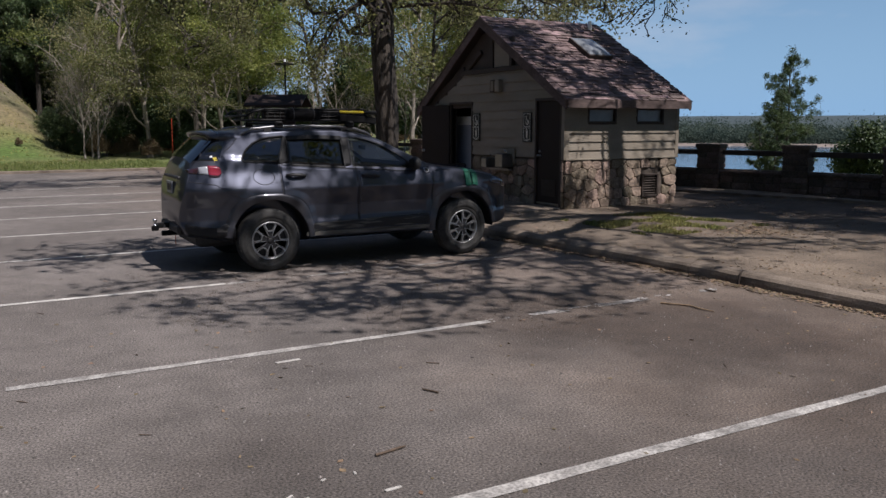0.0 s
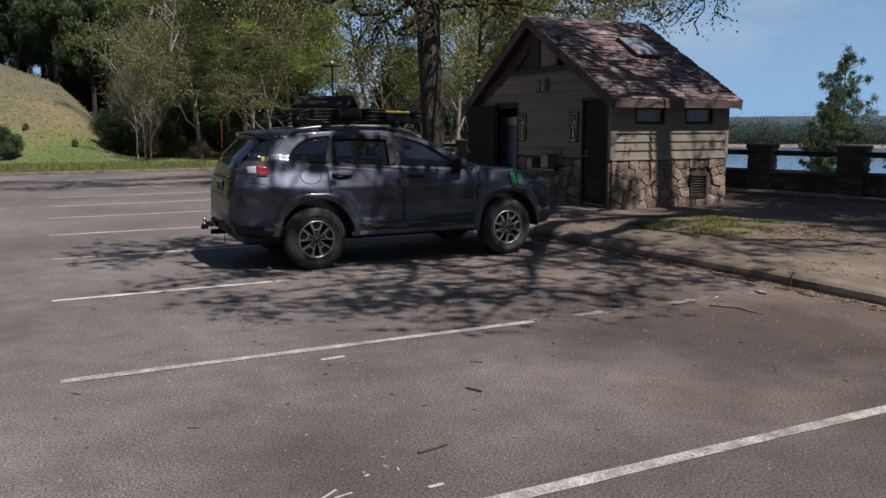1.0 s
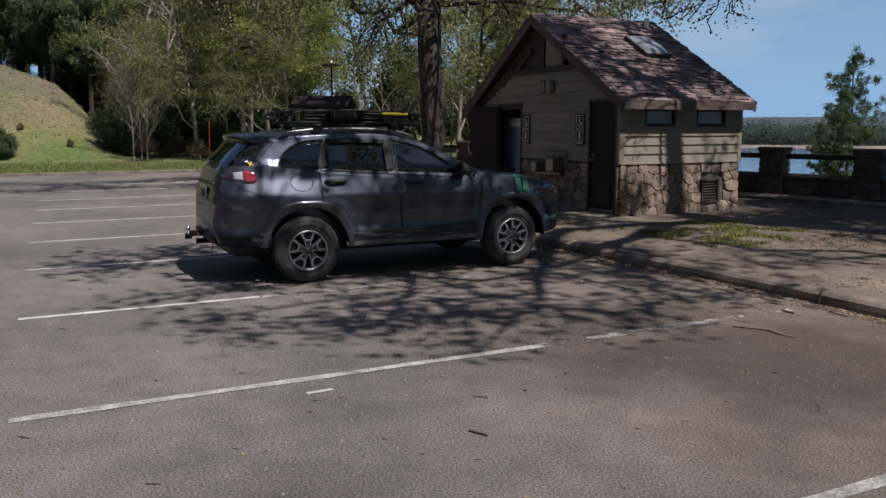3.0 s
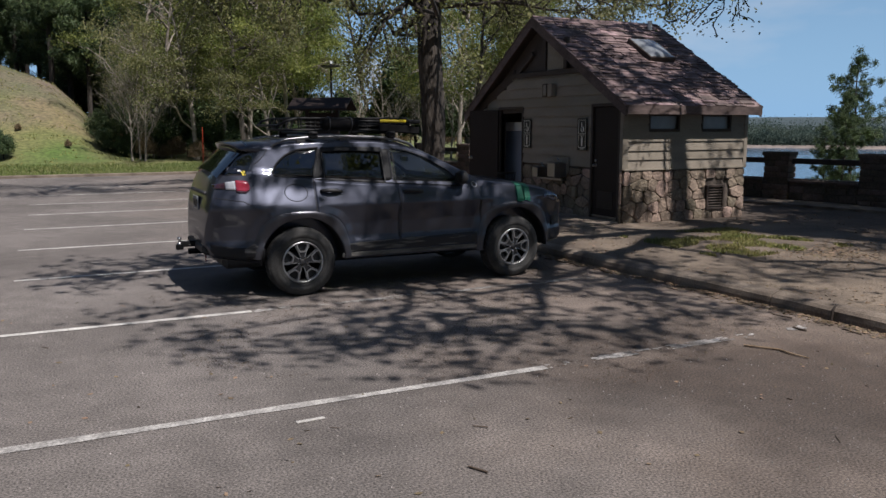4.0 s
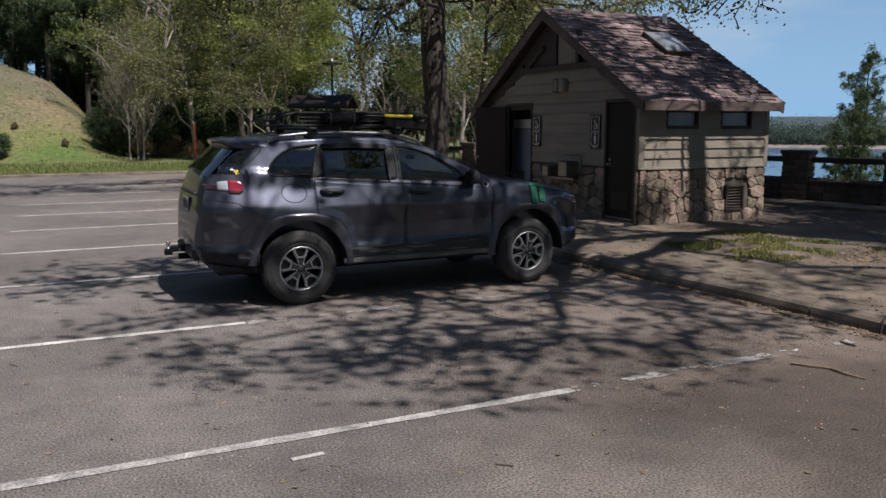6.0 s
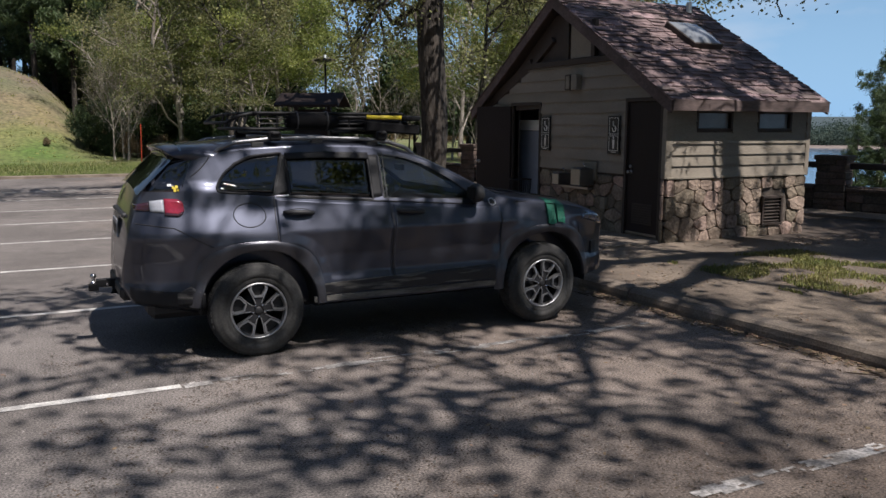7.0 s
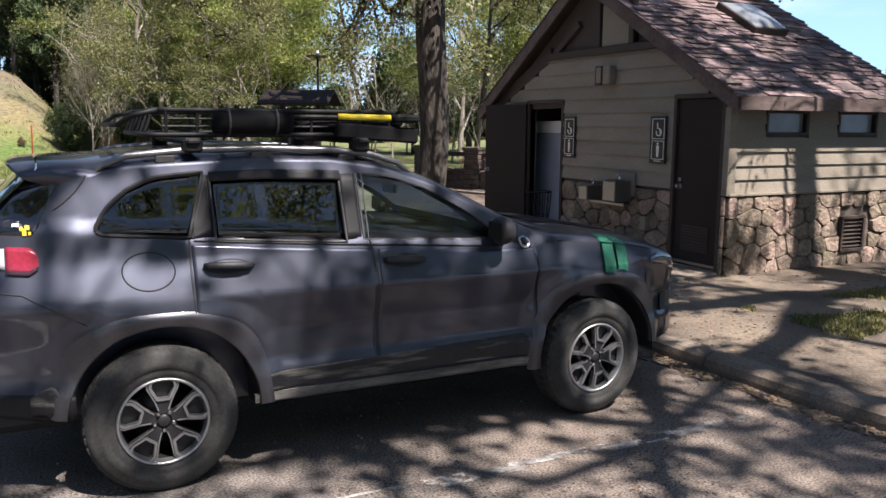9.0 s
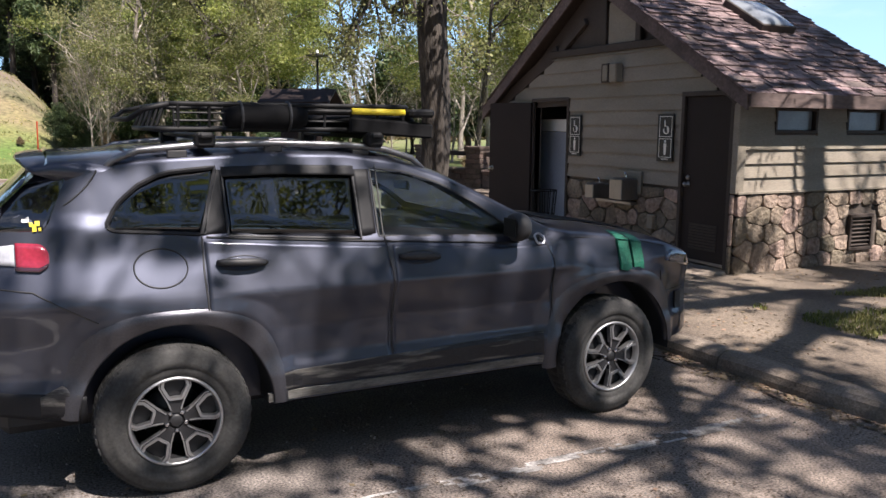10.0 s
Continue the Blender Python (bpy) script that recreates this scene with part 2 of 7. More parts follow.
M["dustysill"] = material("dusty plastic sill", (0.03, 0.029, 0.028), 0.85, color2=(0.20, 0.19, 0.175), scale=5, fine=50, vary=0.3, bump=0.2, depth=0.003, stretch=(0.5, 1, 3), detail=9)
M["archpaint"] = material("dark grey arch lip", (0.066, 0.066, 0.078), 0.42, 0.7, scale=5, fine=120, vary=0.12, bump=0.05, coat=0.4)
M["pane"] = material("dusty frosted pane", (0.16, 0.18, 0.20), 0.25, scale=4, fine=60, vary=0.15, bump=0.05)
M["fascia"] = material("weathered brown fascia", (0.060, 0.042, 0.038), 0.85, color2=(0.125, 0.090, 0.083), scale=3, fine=30, vary=0.3, bump=0.3, stretch=(0.3, 1, 1))
M["grit"] = material("pale grit", (0.10, 0.09, 0.085), 0.9, color2=(0.27, 0.25, 0.235), scale=3, fine=60, vary=0.3, bump=0, island=0.5)
M["shrub"] = material("dry brown shrub", (0.13, 0.095, 0.05), 0.8, color2=(0.24, 0.18, 0.10), scale=0.6, fine=3, vary=0.3, bump=0, island=0.4, rnd=0.2, translucent=0.3)
M["lampdark"] = material("smoked lamp plastic", (0.035, 0.012, 0.018), 0.12, scale=8, fine=60, vary=0.1, bump=0, coat=1.0)
M["railgrey"] = material("satin rail metal", (0.20, 0.20, 0.21), 0.42, 0.9, scale=9, fine=120, vary=0.1, bump=0)
M["chip"] = material("scuffed paint chip", (0.26, 0.25, 0.235), 0.8, color2=(0.46, 0.44, 0.42), scale=20, fine=90, vary=0.25, bump=0.3)
M["plate"] = material("dull number plate enamel", (0.22, 0.23, 0.25), 0.5, scale=6, fine=60, vary=0.12, bump=0)
M["pillar"] = material("satin black pillar film", (0.012, 0.012, 0.014), 0.6, scale=8, fine=200, vary=0.15, bump=0.05, spec=0.3)

for e, at in zip(M["dustypaint"].node_tree.nodes["Color Ramp"].color_ramp.elements, (0.53, 0.72)):
    e.position = at                                # mud only in splashes


def stain(mat, places):
    """Old oily patches on a surface: soft, broken discs (x, y, radius, depth) that darken it."""
    n, L = mat.node_tree.nodes, mat.node_tree.links
    b = n["Principled BSDF"]
    src = b.inputs["Base Color"].links[0].from_socket
    co = n.new("ShaderNodeTexCoord")
    tex = n.new("ShaderNodeTexNoise")
    tex.inputs["Scale"].default_value, tex.inputs["Detail"].default_value = 1.3, 8
    L.new(co.outputs["Object"], tex.inputs["Vector"])
    for x, y, r, k in places:
        mp, gr, mu, mr, mx = n.new("ShaderNodeMapping"), n.new("ShaderNodeTexGradient"), n.new("ShaderNodeMath"), n.new("ShaderNodeMapRange"), n.new("ShaderNodeMix")
        mp.inputs["Location"].default_value = (-x / r, -y / r, 0)
        mp.inputs["Scale"].default_value = (1 / r, 1 / r, 0)
        gr.gradient_type = "SPHERICAL"
        mu.operation = "MULTIPLY"
        L.new(co.outputs["Object"], mp.inputs["Vector"])
        L.new(mp.outputs["Vector"], gr.inputs["Vector"])
        L.new(gr.outputs["Fac"], mu.inputs[0])
        L.new(tex.outputs["Fac"], mu.inputs[1])
        mr.inputs["From Min"].default_value, mr.inputs["From Max"].default_value = 0.03, 0.32
        mr.inputs["To Max"].default_value = k
        L.new(mu.outputs[0], mr.inputs["Value"])
        mx.data_type, mx.blend_type = "RGBA", "MULTIPLY"
        mx.inputs["B"].default_value = (0.44, 0.40, 0.375, 1)
        L.new(mr.outputs["Result"], mx.inputs["Factor"])
        L.new(src, mx.inputs["A"])
        src = mx.outputs["Result"]
    L.new(src, b.inputs["Base Color"])


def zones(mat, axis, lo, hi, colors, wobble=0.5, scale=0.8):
    """A surface whose tint changes along an axis, raggedly: soil, growth, painted shade."""
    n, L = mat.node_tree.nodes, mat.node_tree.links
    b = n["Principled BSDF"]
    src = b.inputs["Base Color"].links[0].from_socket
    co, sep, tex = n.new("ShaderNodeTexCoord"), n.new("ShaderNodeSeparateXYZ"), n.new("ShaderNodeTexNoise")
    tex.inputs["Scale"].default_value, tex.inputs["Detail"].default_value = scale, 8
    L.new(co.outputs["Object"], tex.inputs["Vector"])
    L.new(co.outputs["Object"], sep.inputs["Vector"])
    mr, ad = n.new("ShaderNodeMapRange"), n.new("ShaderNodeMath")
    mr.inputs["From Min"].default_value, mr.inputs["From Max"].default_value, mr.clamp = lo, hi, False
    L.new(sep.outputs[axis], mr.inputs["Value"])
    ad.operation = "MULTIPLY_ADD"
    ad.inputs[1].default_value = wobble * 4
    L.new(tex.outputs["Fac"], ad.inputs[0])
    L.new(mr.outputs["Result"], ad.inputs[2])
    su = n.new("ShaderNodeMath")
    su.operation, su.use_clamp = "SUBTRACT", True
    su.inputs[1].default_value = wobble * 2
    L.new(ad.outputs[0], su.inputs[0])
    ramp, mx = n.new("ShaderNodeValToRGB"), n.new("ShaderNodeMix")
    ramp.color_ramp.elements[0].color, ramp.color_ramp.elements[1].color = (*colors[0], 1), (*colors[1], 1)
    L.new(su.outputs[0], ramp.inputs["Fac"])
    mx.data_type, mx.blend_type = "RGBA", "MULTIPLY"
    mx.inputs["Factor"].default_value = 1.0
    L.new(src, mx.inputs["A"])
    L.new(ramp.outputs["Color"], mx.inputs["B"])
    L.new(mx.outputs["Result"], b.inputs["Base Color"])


zones(M["hill"], "Z", 1.0, 4.6, ((1.25, 1.45, 1.0), (1.2, 1.15, 1.5)), 0.4, 0.35)      # green foot, bare dirt above
zones(M["asphalt"], "X", -1.0, 3.4, ((1.0, 1.0, 1.0), (1.10, 0.98, 0.87)), 0.3, 0.7)   # brown dust drifts in from the kerb
zones(M["dirt"], "X", 7.2, 9.6, ((1.0, 1.0, 1.0), (0.45, 0.42, 0.42)), 0.35, 0.9)          # sand by the kerb; the trees' shade beyond is put into the colour
stain(M["asphalt"], ((2.4, -4.7, 2.6, 0.85), (0.4, -6.9, 2.0, 0.5), (3.2, -7.4, 2.8, 0.8), (-1.8, -5.6, 1.0, 0.4), (1.0, -3.4, 1.6, 0.4), (-4.5, 1.5, 2.5, 0.3)))

# ---- building tools ----
def mesh_of(name, verts, faces, mat, smooth=False):
    me = bpy.data.meshes.new(name)
    me.from_pydata([tuple(map(float, v)) for v in verts], [], [tuple(f) for f in faces])
    me.materials.append(mat)
    if smooth:
        me.polygons.foreach_set("use_smooth", [True] * len(me.polygons))
    me.update()
    return me


def part(name, shape, mat, parent=None, label="", smooth=False):
    """One mesh object from (vertices, faces), a bmesh or a mesh, under a thing or a part."""
    if isinstance(shape, tuple):
        me = mesh_of(name, shape[0], shape[1], mat, smooth)
    elif isinstance(shape, bmesh.types.BMesh):
        me = bpy.data.meshes.new(name)
        shape.to_mesh(me)
        shape.free()
        me.materials.append(mat)
        if smooth:
            me.polygons.foreach_set("use_smooth", [True] * len(me.polygons))
    else:
        me = shape
    ob = new(name, me)
    if parent:
        ob.parent = parent
    if label:
        tagged(ob, label)
    return ob


def thing(name, label, category, at=(0, 0, 0), group="", kind=""):
    ob = tagged(new(name), label, category, group, kind)
    ob.location = at
    ob.empty_display_size = 0.1
    return ob


def join(*shapes):
    V, F = [], []
    for v, f in shapes:
        k = len(V)
        V += [tuple(p) for p in v]
        F += [tuple(i + k for i in q) for q in f]
    return V, F


def moved(shape, m):
    return [tuple(m @ Vector(v)) for v in shape[0]], shape[1]


def box(x0, x1, y0, y1, z0, z1, bevel=0.0):
    """A box between two corners, with chamfered edges if asked."""
    bm = bmesh.new()
    bmesh.ops.create_cube(bm, size=1.0)
    for v in bm.verts:
        v.co = Vector(((x0 + x1) / 2 + v.co.x * (x1 - x0), (y0 + y1) / 2 + v.co.y * (y1 - y0), (z0 + z1) / 2 + v.co.z * (z1 - z0)))
    if bevel:
        bmesh.ops.bevel(bm, geom=bm.edges[:], offset=bevel, segments=1, affect="EDGES", profile=0.5)
    bm.verts.index_update()
    out = [tuple(v.co) for v in bm.verts], [tuple(v.index for v in f.verts) for f in bm.faces]
    bm.free()
    return out


def prism(points, axis, a, b):
    """A flat outline pushed along an axis from a to b: points are (y, z) for x, (x, z) for y, (x, y) for z."""
    def put(p, d):
        return (d, p[0], p[1]) if axis == "x" else (p[0], d, p[1]) if axis == "y" else (p[0], p[1], d)
    n = len(points)
    V = [put(p, a) for p in points] + [put(p, b) for p in points]
    F = [tuple(range(n - 1, -1, -1)), tuple(range(n, 2 * n))] + [(i, (i + 1) % n, n + (i + 1) % n, n + i) for i in range(n)]
    area = sum(points[i][0] * points[(i + 1) % n][1] - points[(i + 1) % n][0] * points[i][1] for i in range(n))
    flip = (area < 0) != (b < a)
    if axis == "y":
        flip = not flip
    if flip:
        F = [f[::-1] for f in F]
    return V, F


def tube(points, radii, sides=8, cap=True):
    """A pipe along points, with one radius or one for each point."""
    P = [Vector(p) for p in points]
    R = radii if isinstance(radii, (list, tuple)) else [radii] * len(P)
    V, F = [], []
    up = None
    for i, p in enumerate(P):
        d = (P[min(i + 1, len(P) - 1)] - P[max(i - 1, 0)]).normalized()
        if up is None:
            up = d.orthogonal().normalized()
        up = (up - d * up.dot(d))
        up = up.normalized() if up.length > 1e-6 else d.orthogonal().normalized()
        side = d.cross(up)
        for k in range(sides):
            a = 2 * math.pi * k / sides
            V.append(tuple(p + (up * math.cos(a) + side * math.sin(a)) * R[i]))
    for i in range(len(P) - 1):
        for k in range(sides):
            q = (k + 1) % sides
            F.append((i * sides + k, i * sides + q, (i + 1) * sides + q, (i + 1) * sides + k))
    if cap:
        F += [tuple(range(sides - 1, -1, -1)), tuple(range((len(P) - 1) * sides, len(P) * sides))]
    return V, F


def lathe(profile, n=40, axis="y"):
    """Turns (radius, along) points about an axis through the origin."""
    V, F = [], []
    for i in range(n):
        a = 2 * math.pi * i / n
        for r, h in profile:
            V.append((r * math.cos(a), h, r * math.sin(a)) if axis == "y" else (r * math.cos(a), r * math.sin(a), h))
    m = len(profile)
    for i in range(n):
        j = (i + 1) % n
        for k in range(m - 1):
            f = (i * m + k, i * m + k + 1, j * m + k + 1, j * m + k)
            F.append(f if axis == "y" else f[::-1])
    return V, F


def boolean(me, cutters):
    """The mesh with closed shapes cut out of it."""
    ob = new("cut", me)
    tools = []
    for c in cutters:
        t = new("cutter", mesh_of("cutter", c[0], c[1], me.materials[0]))
        md = ob.modifiers.new("cut", "BOOLEAN")
        md.operation, md.object, md.solver = "DIFFERENCE", t, "EXACT"
        tools.append(t)
    bpy.context.view_layer.update()
    out = bpy.data.meshes.new_from_object(ob.evaluated_get(bpy.context.evaluated_depsgraph_get()))
    for t in tools + [ob]:
        bpy.data.objects.remove(t)
    return out

# ---- ground ----
def smooth01(t):
    t = np.clip(t, 0, 1)
    return t * t * (3 - 2 * t)


def edge_x(y):
    """Where the bluff begins to fall to the lake."""
    return np.where(y < 16, 13.0 - 0.25 * (y - 5.4), 10.4 + (y - 16) * 0.75)


def height(x, y):
    x, y = np.asarray(x, float), np.asarray(y, float)
    s = (x + 2.58) * 0.896 - (y + 8.64) * 0.443
    d = (x + 2.58) * 0.443 + (y + 8.64) * 0.896
    u = -s / np.maximum(d, 1.0) - 0.395
    rise = np.interp(u, (-0.012, 0.020, 0.044, 0.075, 0.15, 0.4), (0, 1.3, 3.2, 4.8, 6.3, 9.0)) * smooth01((d - 40) / 17)
    rise = np.where(d > 0, rise, 0)
    fall = smooth01((x - edge_x(y) - 1.5) / 45) * 17
    swell = 0.12 * np.sin(x * 0.21 + 1) * np.sin(y * 0.17) * smooth01((y - 27) / 10)
    return -0.06 + rise - fall + swell


def axis_of(lo, hi, core0, core1, step, grow):
    out = list(np.arange(core0, core1 + 1e-6, step))
    s = step
    while out[-1] < hi:
        s *= grow
        out.append(out[-1] + s)
    s = step
    while out[0] > lo:
        s *= grow
        out.insert(0, out[0] - s)
    return np.array(out)


gx, gy = axis_of(-600, 3200, -30, 45, 0.9, 1.16), axis_of(-700, 3200, -16, 75, 0.9, 1.16)
X, Y = np.meshgrid(gx, gy, indexing="ij")
Z = height(X, Y)
far = np.hypot(X, Y)
lakeward = (X + 0.6 * Y) / np.maximum(far, 1)
Z = np.where((far > 540) & (lakeward > 0.3), -13 + 5 * smooth01((far - 560) / 60) + 34 * smooth01((far - 1100) / 1500), Z)
ny = len(gy)
verts = np.stack([X, Y, Z], -1).reshape(-1, 3)
faces = [(i * ny + j, (i + 1) * ny + j, (i + 1) * ny + j + 1, i * ny + j + 1) for i in range(len(gx) - 1) for j in range(ny - 1)]
ground = part("ground", (verts, faces), M["hill"], smooth=True)
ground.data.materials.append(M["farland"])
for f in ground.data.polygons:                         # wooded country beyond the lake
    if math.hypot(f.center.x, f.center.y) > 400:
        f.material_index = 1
tagged(ground, "grassy ground with a dry hillside sloping to a lake", "ground", kind="structure")

water = part("water", ([(-100, -900, -12), (1500, -900, -12), (1500, 1500, -12), (-100, 1500, -12)], [(0, 1, 2, 3)]), M["water"])
tagged(water, "blue lake water far below the overlook", "lake", kind="structure")


def sheet(x0, x1, y0, y1, step, z, left=None, thick=0.2):
    """A ground slab with a gently uneven top and closed sides; left(y) bends its near edge."""
    nx, my = max(2, int((x1 - x0) / step) + 1), max(2, int((y1 - y0) / step) + 1)
    xs, ys = np.linspace(0, 1, nx), np.linspace(y0, y1, my)
    V, F = [], []
    for a in xs:
        for y in ys:
            lo = x0 + (left(y) if left else 0)
            x = lo + (x1 - lo) * a
            V.append((x, y, z(x, y)))
    top = len(V)
    V += [(p[0], p[1], p[2] - thick) for p in V]
    for i in range(nx - 1):
        for j in range(my - 1):
            F.append((i * my + j, (i + 1) * my + j, (i + 1) * my + j + 1, i * my + j + 1))
    rim = [i * my for i in range(nx)] + [(nx - 1) * my + j for j in range(1, my)] + [i * my + my - 1 for i in range(nx - 2, -1, -1)] + [j for j in range(my - 2, 0, -1)]
    for k, a in enumerate(rim):
        b = rim[(k + 1) % len(rim)]
        F.append((b, a, a + top, b + top))
    return V, F


def kerb_bend(y):
    return 0.06 + 0.18 * float(smooth01((0.6 - y) / 3.4))


lot = part("road", sheet(-130, 4.9, -60, 24.2, 1.6, lambda x, y: 0.0), M["asphalt"])
tagged(lot, "worn grey asphalt parking lot with fine grit", "parking lot", kind="structure")


def plaza_z(x, y):
    rise = 0.135 + 0.045 * min(1, max(0, (x - 4.3) / 2.0))
    return rise + 0.02 * noise.noise(Vector((x * 0.8, y * 0.8, 3))) * min(1, max(0, x - 4.4))


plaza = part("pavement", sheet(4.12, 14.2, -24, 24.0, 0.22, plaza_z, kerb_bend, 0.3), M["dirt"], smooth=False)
tagged(plaza, "bare dirt and sandy ground behind the kerb", "ground", kind="structure")

# kerb: rounded cast concrete lengths
kerb = thing("kerb", "weathered pale concrete kerb beside the parking lot", "kerb", kind="structure")
y = -24.0
while y < 24:
    L = 3.05
    V, F = [], []
    prof = [(-0.16, -0.1), (-0.158, 0.045), (-0.145, 0.095), (-0.11, 0.123), (-0.06, 0.136), (0.03, 0.140), (0.05, 0.133), (0.05, -0.1)]
    for k in range(9):
        yy = y + 0.006 + (L - 0.012) * k / 8
        for px, pz in prof:
            V.append((4.14 + px + kerb_bend(yy) + 0.008 * noise.noise(Vector((yy * 2, pz * 9, 1))), yy, pz + 0.006 * noise.noise(Vector((yy * 1.5, px * 9, 5)))))
    m = len(prof)
    for k in range(8):
        for i in range(m - 1):
            F.append((k * m + i, k * m + i + 1, (k + 1) * m + i + 1, (k + 1) * m + i))
    F += [tuple(range(m - 1, -1, -1)), tuple(range(8 * m, 9 * m))]
    F = [f[::-1] for f in F]
    part("kerbstone", (V, F), M["concrete"], kerb)
    y += L
far_kerb = part("far_kerb", box(-130, 4.0, 24.2, 24.4, -0.1, 0.1, 0.02), M["concrete"])
tagged(far_kerb, "low concrete kerb along the lawn", "kerb", kind="structure")

# painted stall lines
for k, (yy, x0, x1) in enumerate(((-6.39, -3.0, 3.8), (-3.47, -2.95, 0.9), (-3.45, 0.92, 3.80), (-0.52, -2.95, -0.7), (-0.52, -0.68, 3.6), (2.38, -2.9, 3.6), (5.1, -2.9, 3.7), (7.85, -2.85, 3.7), (10.5, -2.8, 3.7), (13.0, -2.8, 3.7), (15.7, -2.8, 3.7), (18.4, -2.8, 3.7))):
    V, F = [], []
    n = 60
    for i in range(n + 1):
        x = x0 + (x1 - x0) * i / n
        w = (0.046 + 0.012 * noise.noise(Vector((x * 3, yy, 0)))) * (1 - 0.25 * max(0, (x - 1) / 3))
        V += [(x, yy - w, 0.005), (x, yy + w, 0.005)]
    F = [(2 * i, 2 * i + 2, 2 * i + 3, 2 * i + 1) for i in range(n)]
    if x0 > -1:                                        # worn to flakes with bare gaps
        V, F, step = [], [], 0.022
        for i in range(int((x1 - x0) / step)):
            for j in range(5):
                x, v = x0 + i * step, -0.058 + 0.0235 * j
                if noise.noise(Vector((x * 2.2, yy * 3 + v * 9, 4))) + 0.8 * noise.noise(Vector((x * 13, v * 26, yy))) > 0.02:
                    q = [(a + 0.006 * noise.noise(Vector((a * 60, b * 60, 1))), yy + b + 0.006 * noise.noise(Vector((b * 60, a * 60, 7))), 0.005) for a, b in ((x, v), (x + step, v), (x + step, v + 0.0235), (x, v + 0.0235))]
                    F.append(tuple(range(len(V), len(V) + 4)))
                    V += q
    line = part("stall_line", (V, F), M["paint_worn" if x0 > -1 else "paint_line" if yy < -3 else "paint_far"])
    tagged(line, "worn white stall line painted on asphalt", "road marking", "stall lines", "structure")

# ---- the parked car ----
CY = 0.93                                  # the car's middle line; its nose points along x


def z_top(x):
    return np.interp(x, (-0.98, -0.955, -0.925, -0.88, -0.835, -0.74, -0.62, -0.45, -0.1, 0.5, 1.0, 1.3, 1.6, 1.95, 2.28, 2.42, 2.8, 3.2, 3.42, 3.55, 3.62, 3.65),
                     (0.74, 0.98, 1.12, 1.26, 1.36, 1.48, 1.62, 1.675, 1.725, 1.755, 1.745, 1.70, 1.605, 1.44, 1.265, 1.235, 1.195, 1.13, 1.06, 0.97, 0.86, 0.72))


def z_bot(x):
    return np.interp(x, (-0.98, -0.90, -0.5, 0.4, 2.3, 3.2, 3.5, 3.62, 3.65), (0.56, 0.44, 0.38, 0.345, 0.345, 0.36, 0.38, 0.46, 0.55))


def half_width(x):
    return np.interp(x, (-0.98, -0.955, -0.91, -0.83, -0.65, -0.35, 0.1, 2.5, 2.9, 3.2, 3.42, 3.55, 3.62, 3.65), (0.60, 0.66, 0.715, 0.775, 0.845, 0.895, 0.92, 0.92, 0.905, 0.86, 0.79, 0.70, 0.60, 0.50))


def belt(x):
    return np.interp(x, (-1.0, -0.2, 0.2, 1.0, 1.9, 2.3, 3.7), (1.40, 1.35, 1.29, 1.23, 1.17, 1.16, 1.1))


def side_width(x, z):
    """Half the car's width at a height, without the rounding of roof or bonnet."""
    lower = np.interp(min(z, belt(x)), (0.33, 0.37, 0.46, 0.56, 0.62, 0.78, 0.965, 0.985, 1.0, 1.09, 1.2, 1.3, 1.42), (0.915, 0.95, 0.965, 0.966, 0.938, 0.942, 1.000, 1.008, 1.004, 0.970, 0.926, 0.902, 0.880))
    b = belt(x)
    w = half_width(x) * lower
    # the haunch over the rear wheel leans in towards the pillar
    w -= 0.14 * float(np.clip((0.55 - x) / 0.7, 0, 1)) * (min(max(z, 1.0), 1.38) - 1.0)
    w -= 0.16 * float(np.clip((-0.30 - x) / 0.35, 0, 1)) * (0.97 - min(max(z, 0.62), 0.97))
    # flared arches: squarish swellings round the wheels
    dx = min(abs(x - 0.03), abs(x - 2.74))
    r = (dx ** 3.4 + max(0.0, z - 0.395) ** 3.4) ** (1 / 3.4)
    w += 0.034 * float(np.clip(1 - (r - 0.525) / 0.075, 0, 1)) * (1 if z > 0.45 else 0.6)
    lean = max(0.0, z - b)
    return w - 0.02 * min(1.0, lean / 0.02) - 0.36 * lean


def crown(x):
    return np.interp(x, (-1.03, -0.9, -0.5, 0.0, 1.3, 2.0, 2.3, 2.6, 3.65), (0.10, 0.12, 0.10, 0.085, 0.085, 0.10, 0.07, 0.07, 0.09))


def top_width(x, z):
    """Half the car's width at a height, roof and bonnet rounding included."""
    t, c = z_top(x), crown(x)
    w = side_width(x, min(z, t - c))
    k = (z - (t - c)) / c
    if k <= 0:
        return w
    return w * max(0.0, 1 - min(1.0, k) ** 2.2) ** 0.45


def top_height(x, w):
    t, c = z_top(x), crown(x)
    ws = side_width(x, t - c)
    k = max(0.0, 1 - min(1.0, abs(w) / ws) ** (1 / 0.45)) ** (1 / 2.2)
    return t - c + c * k


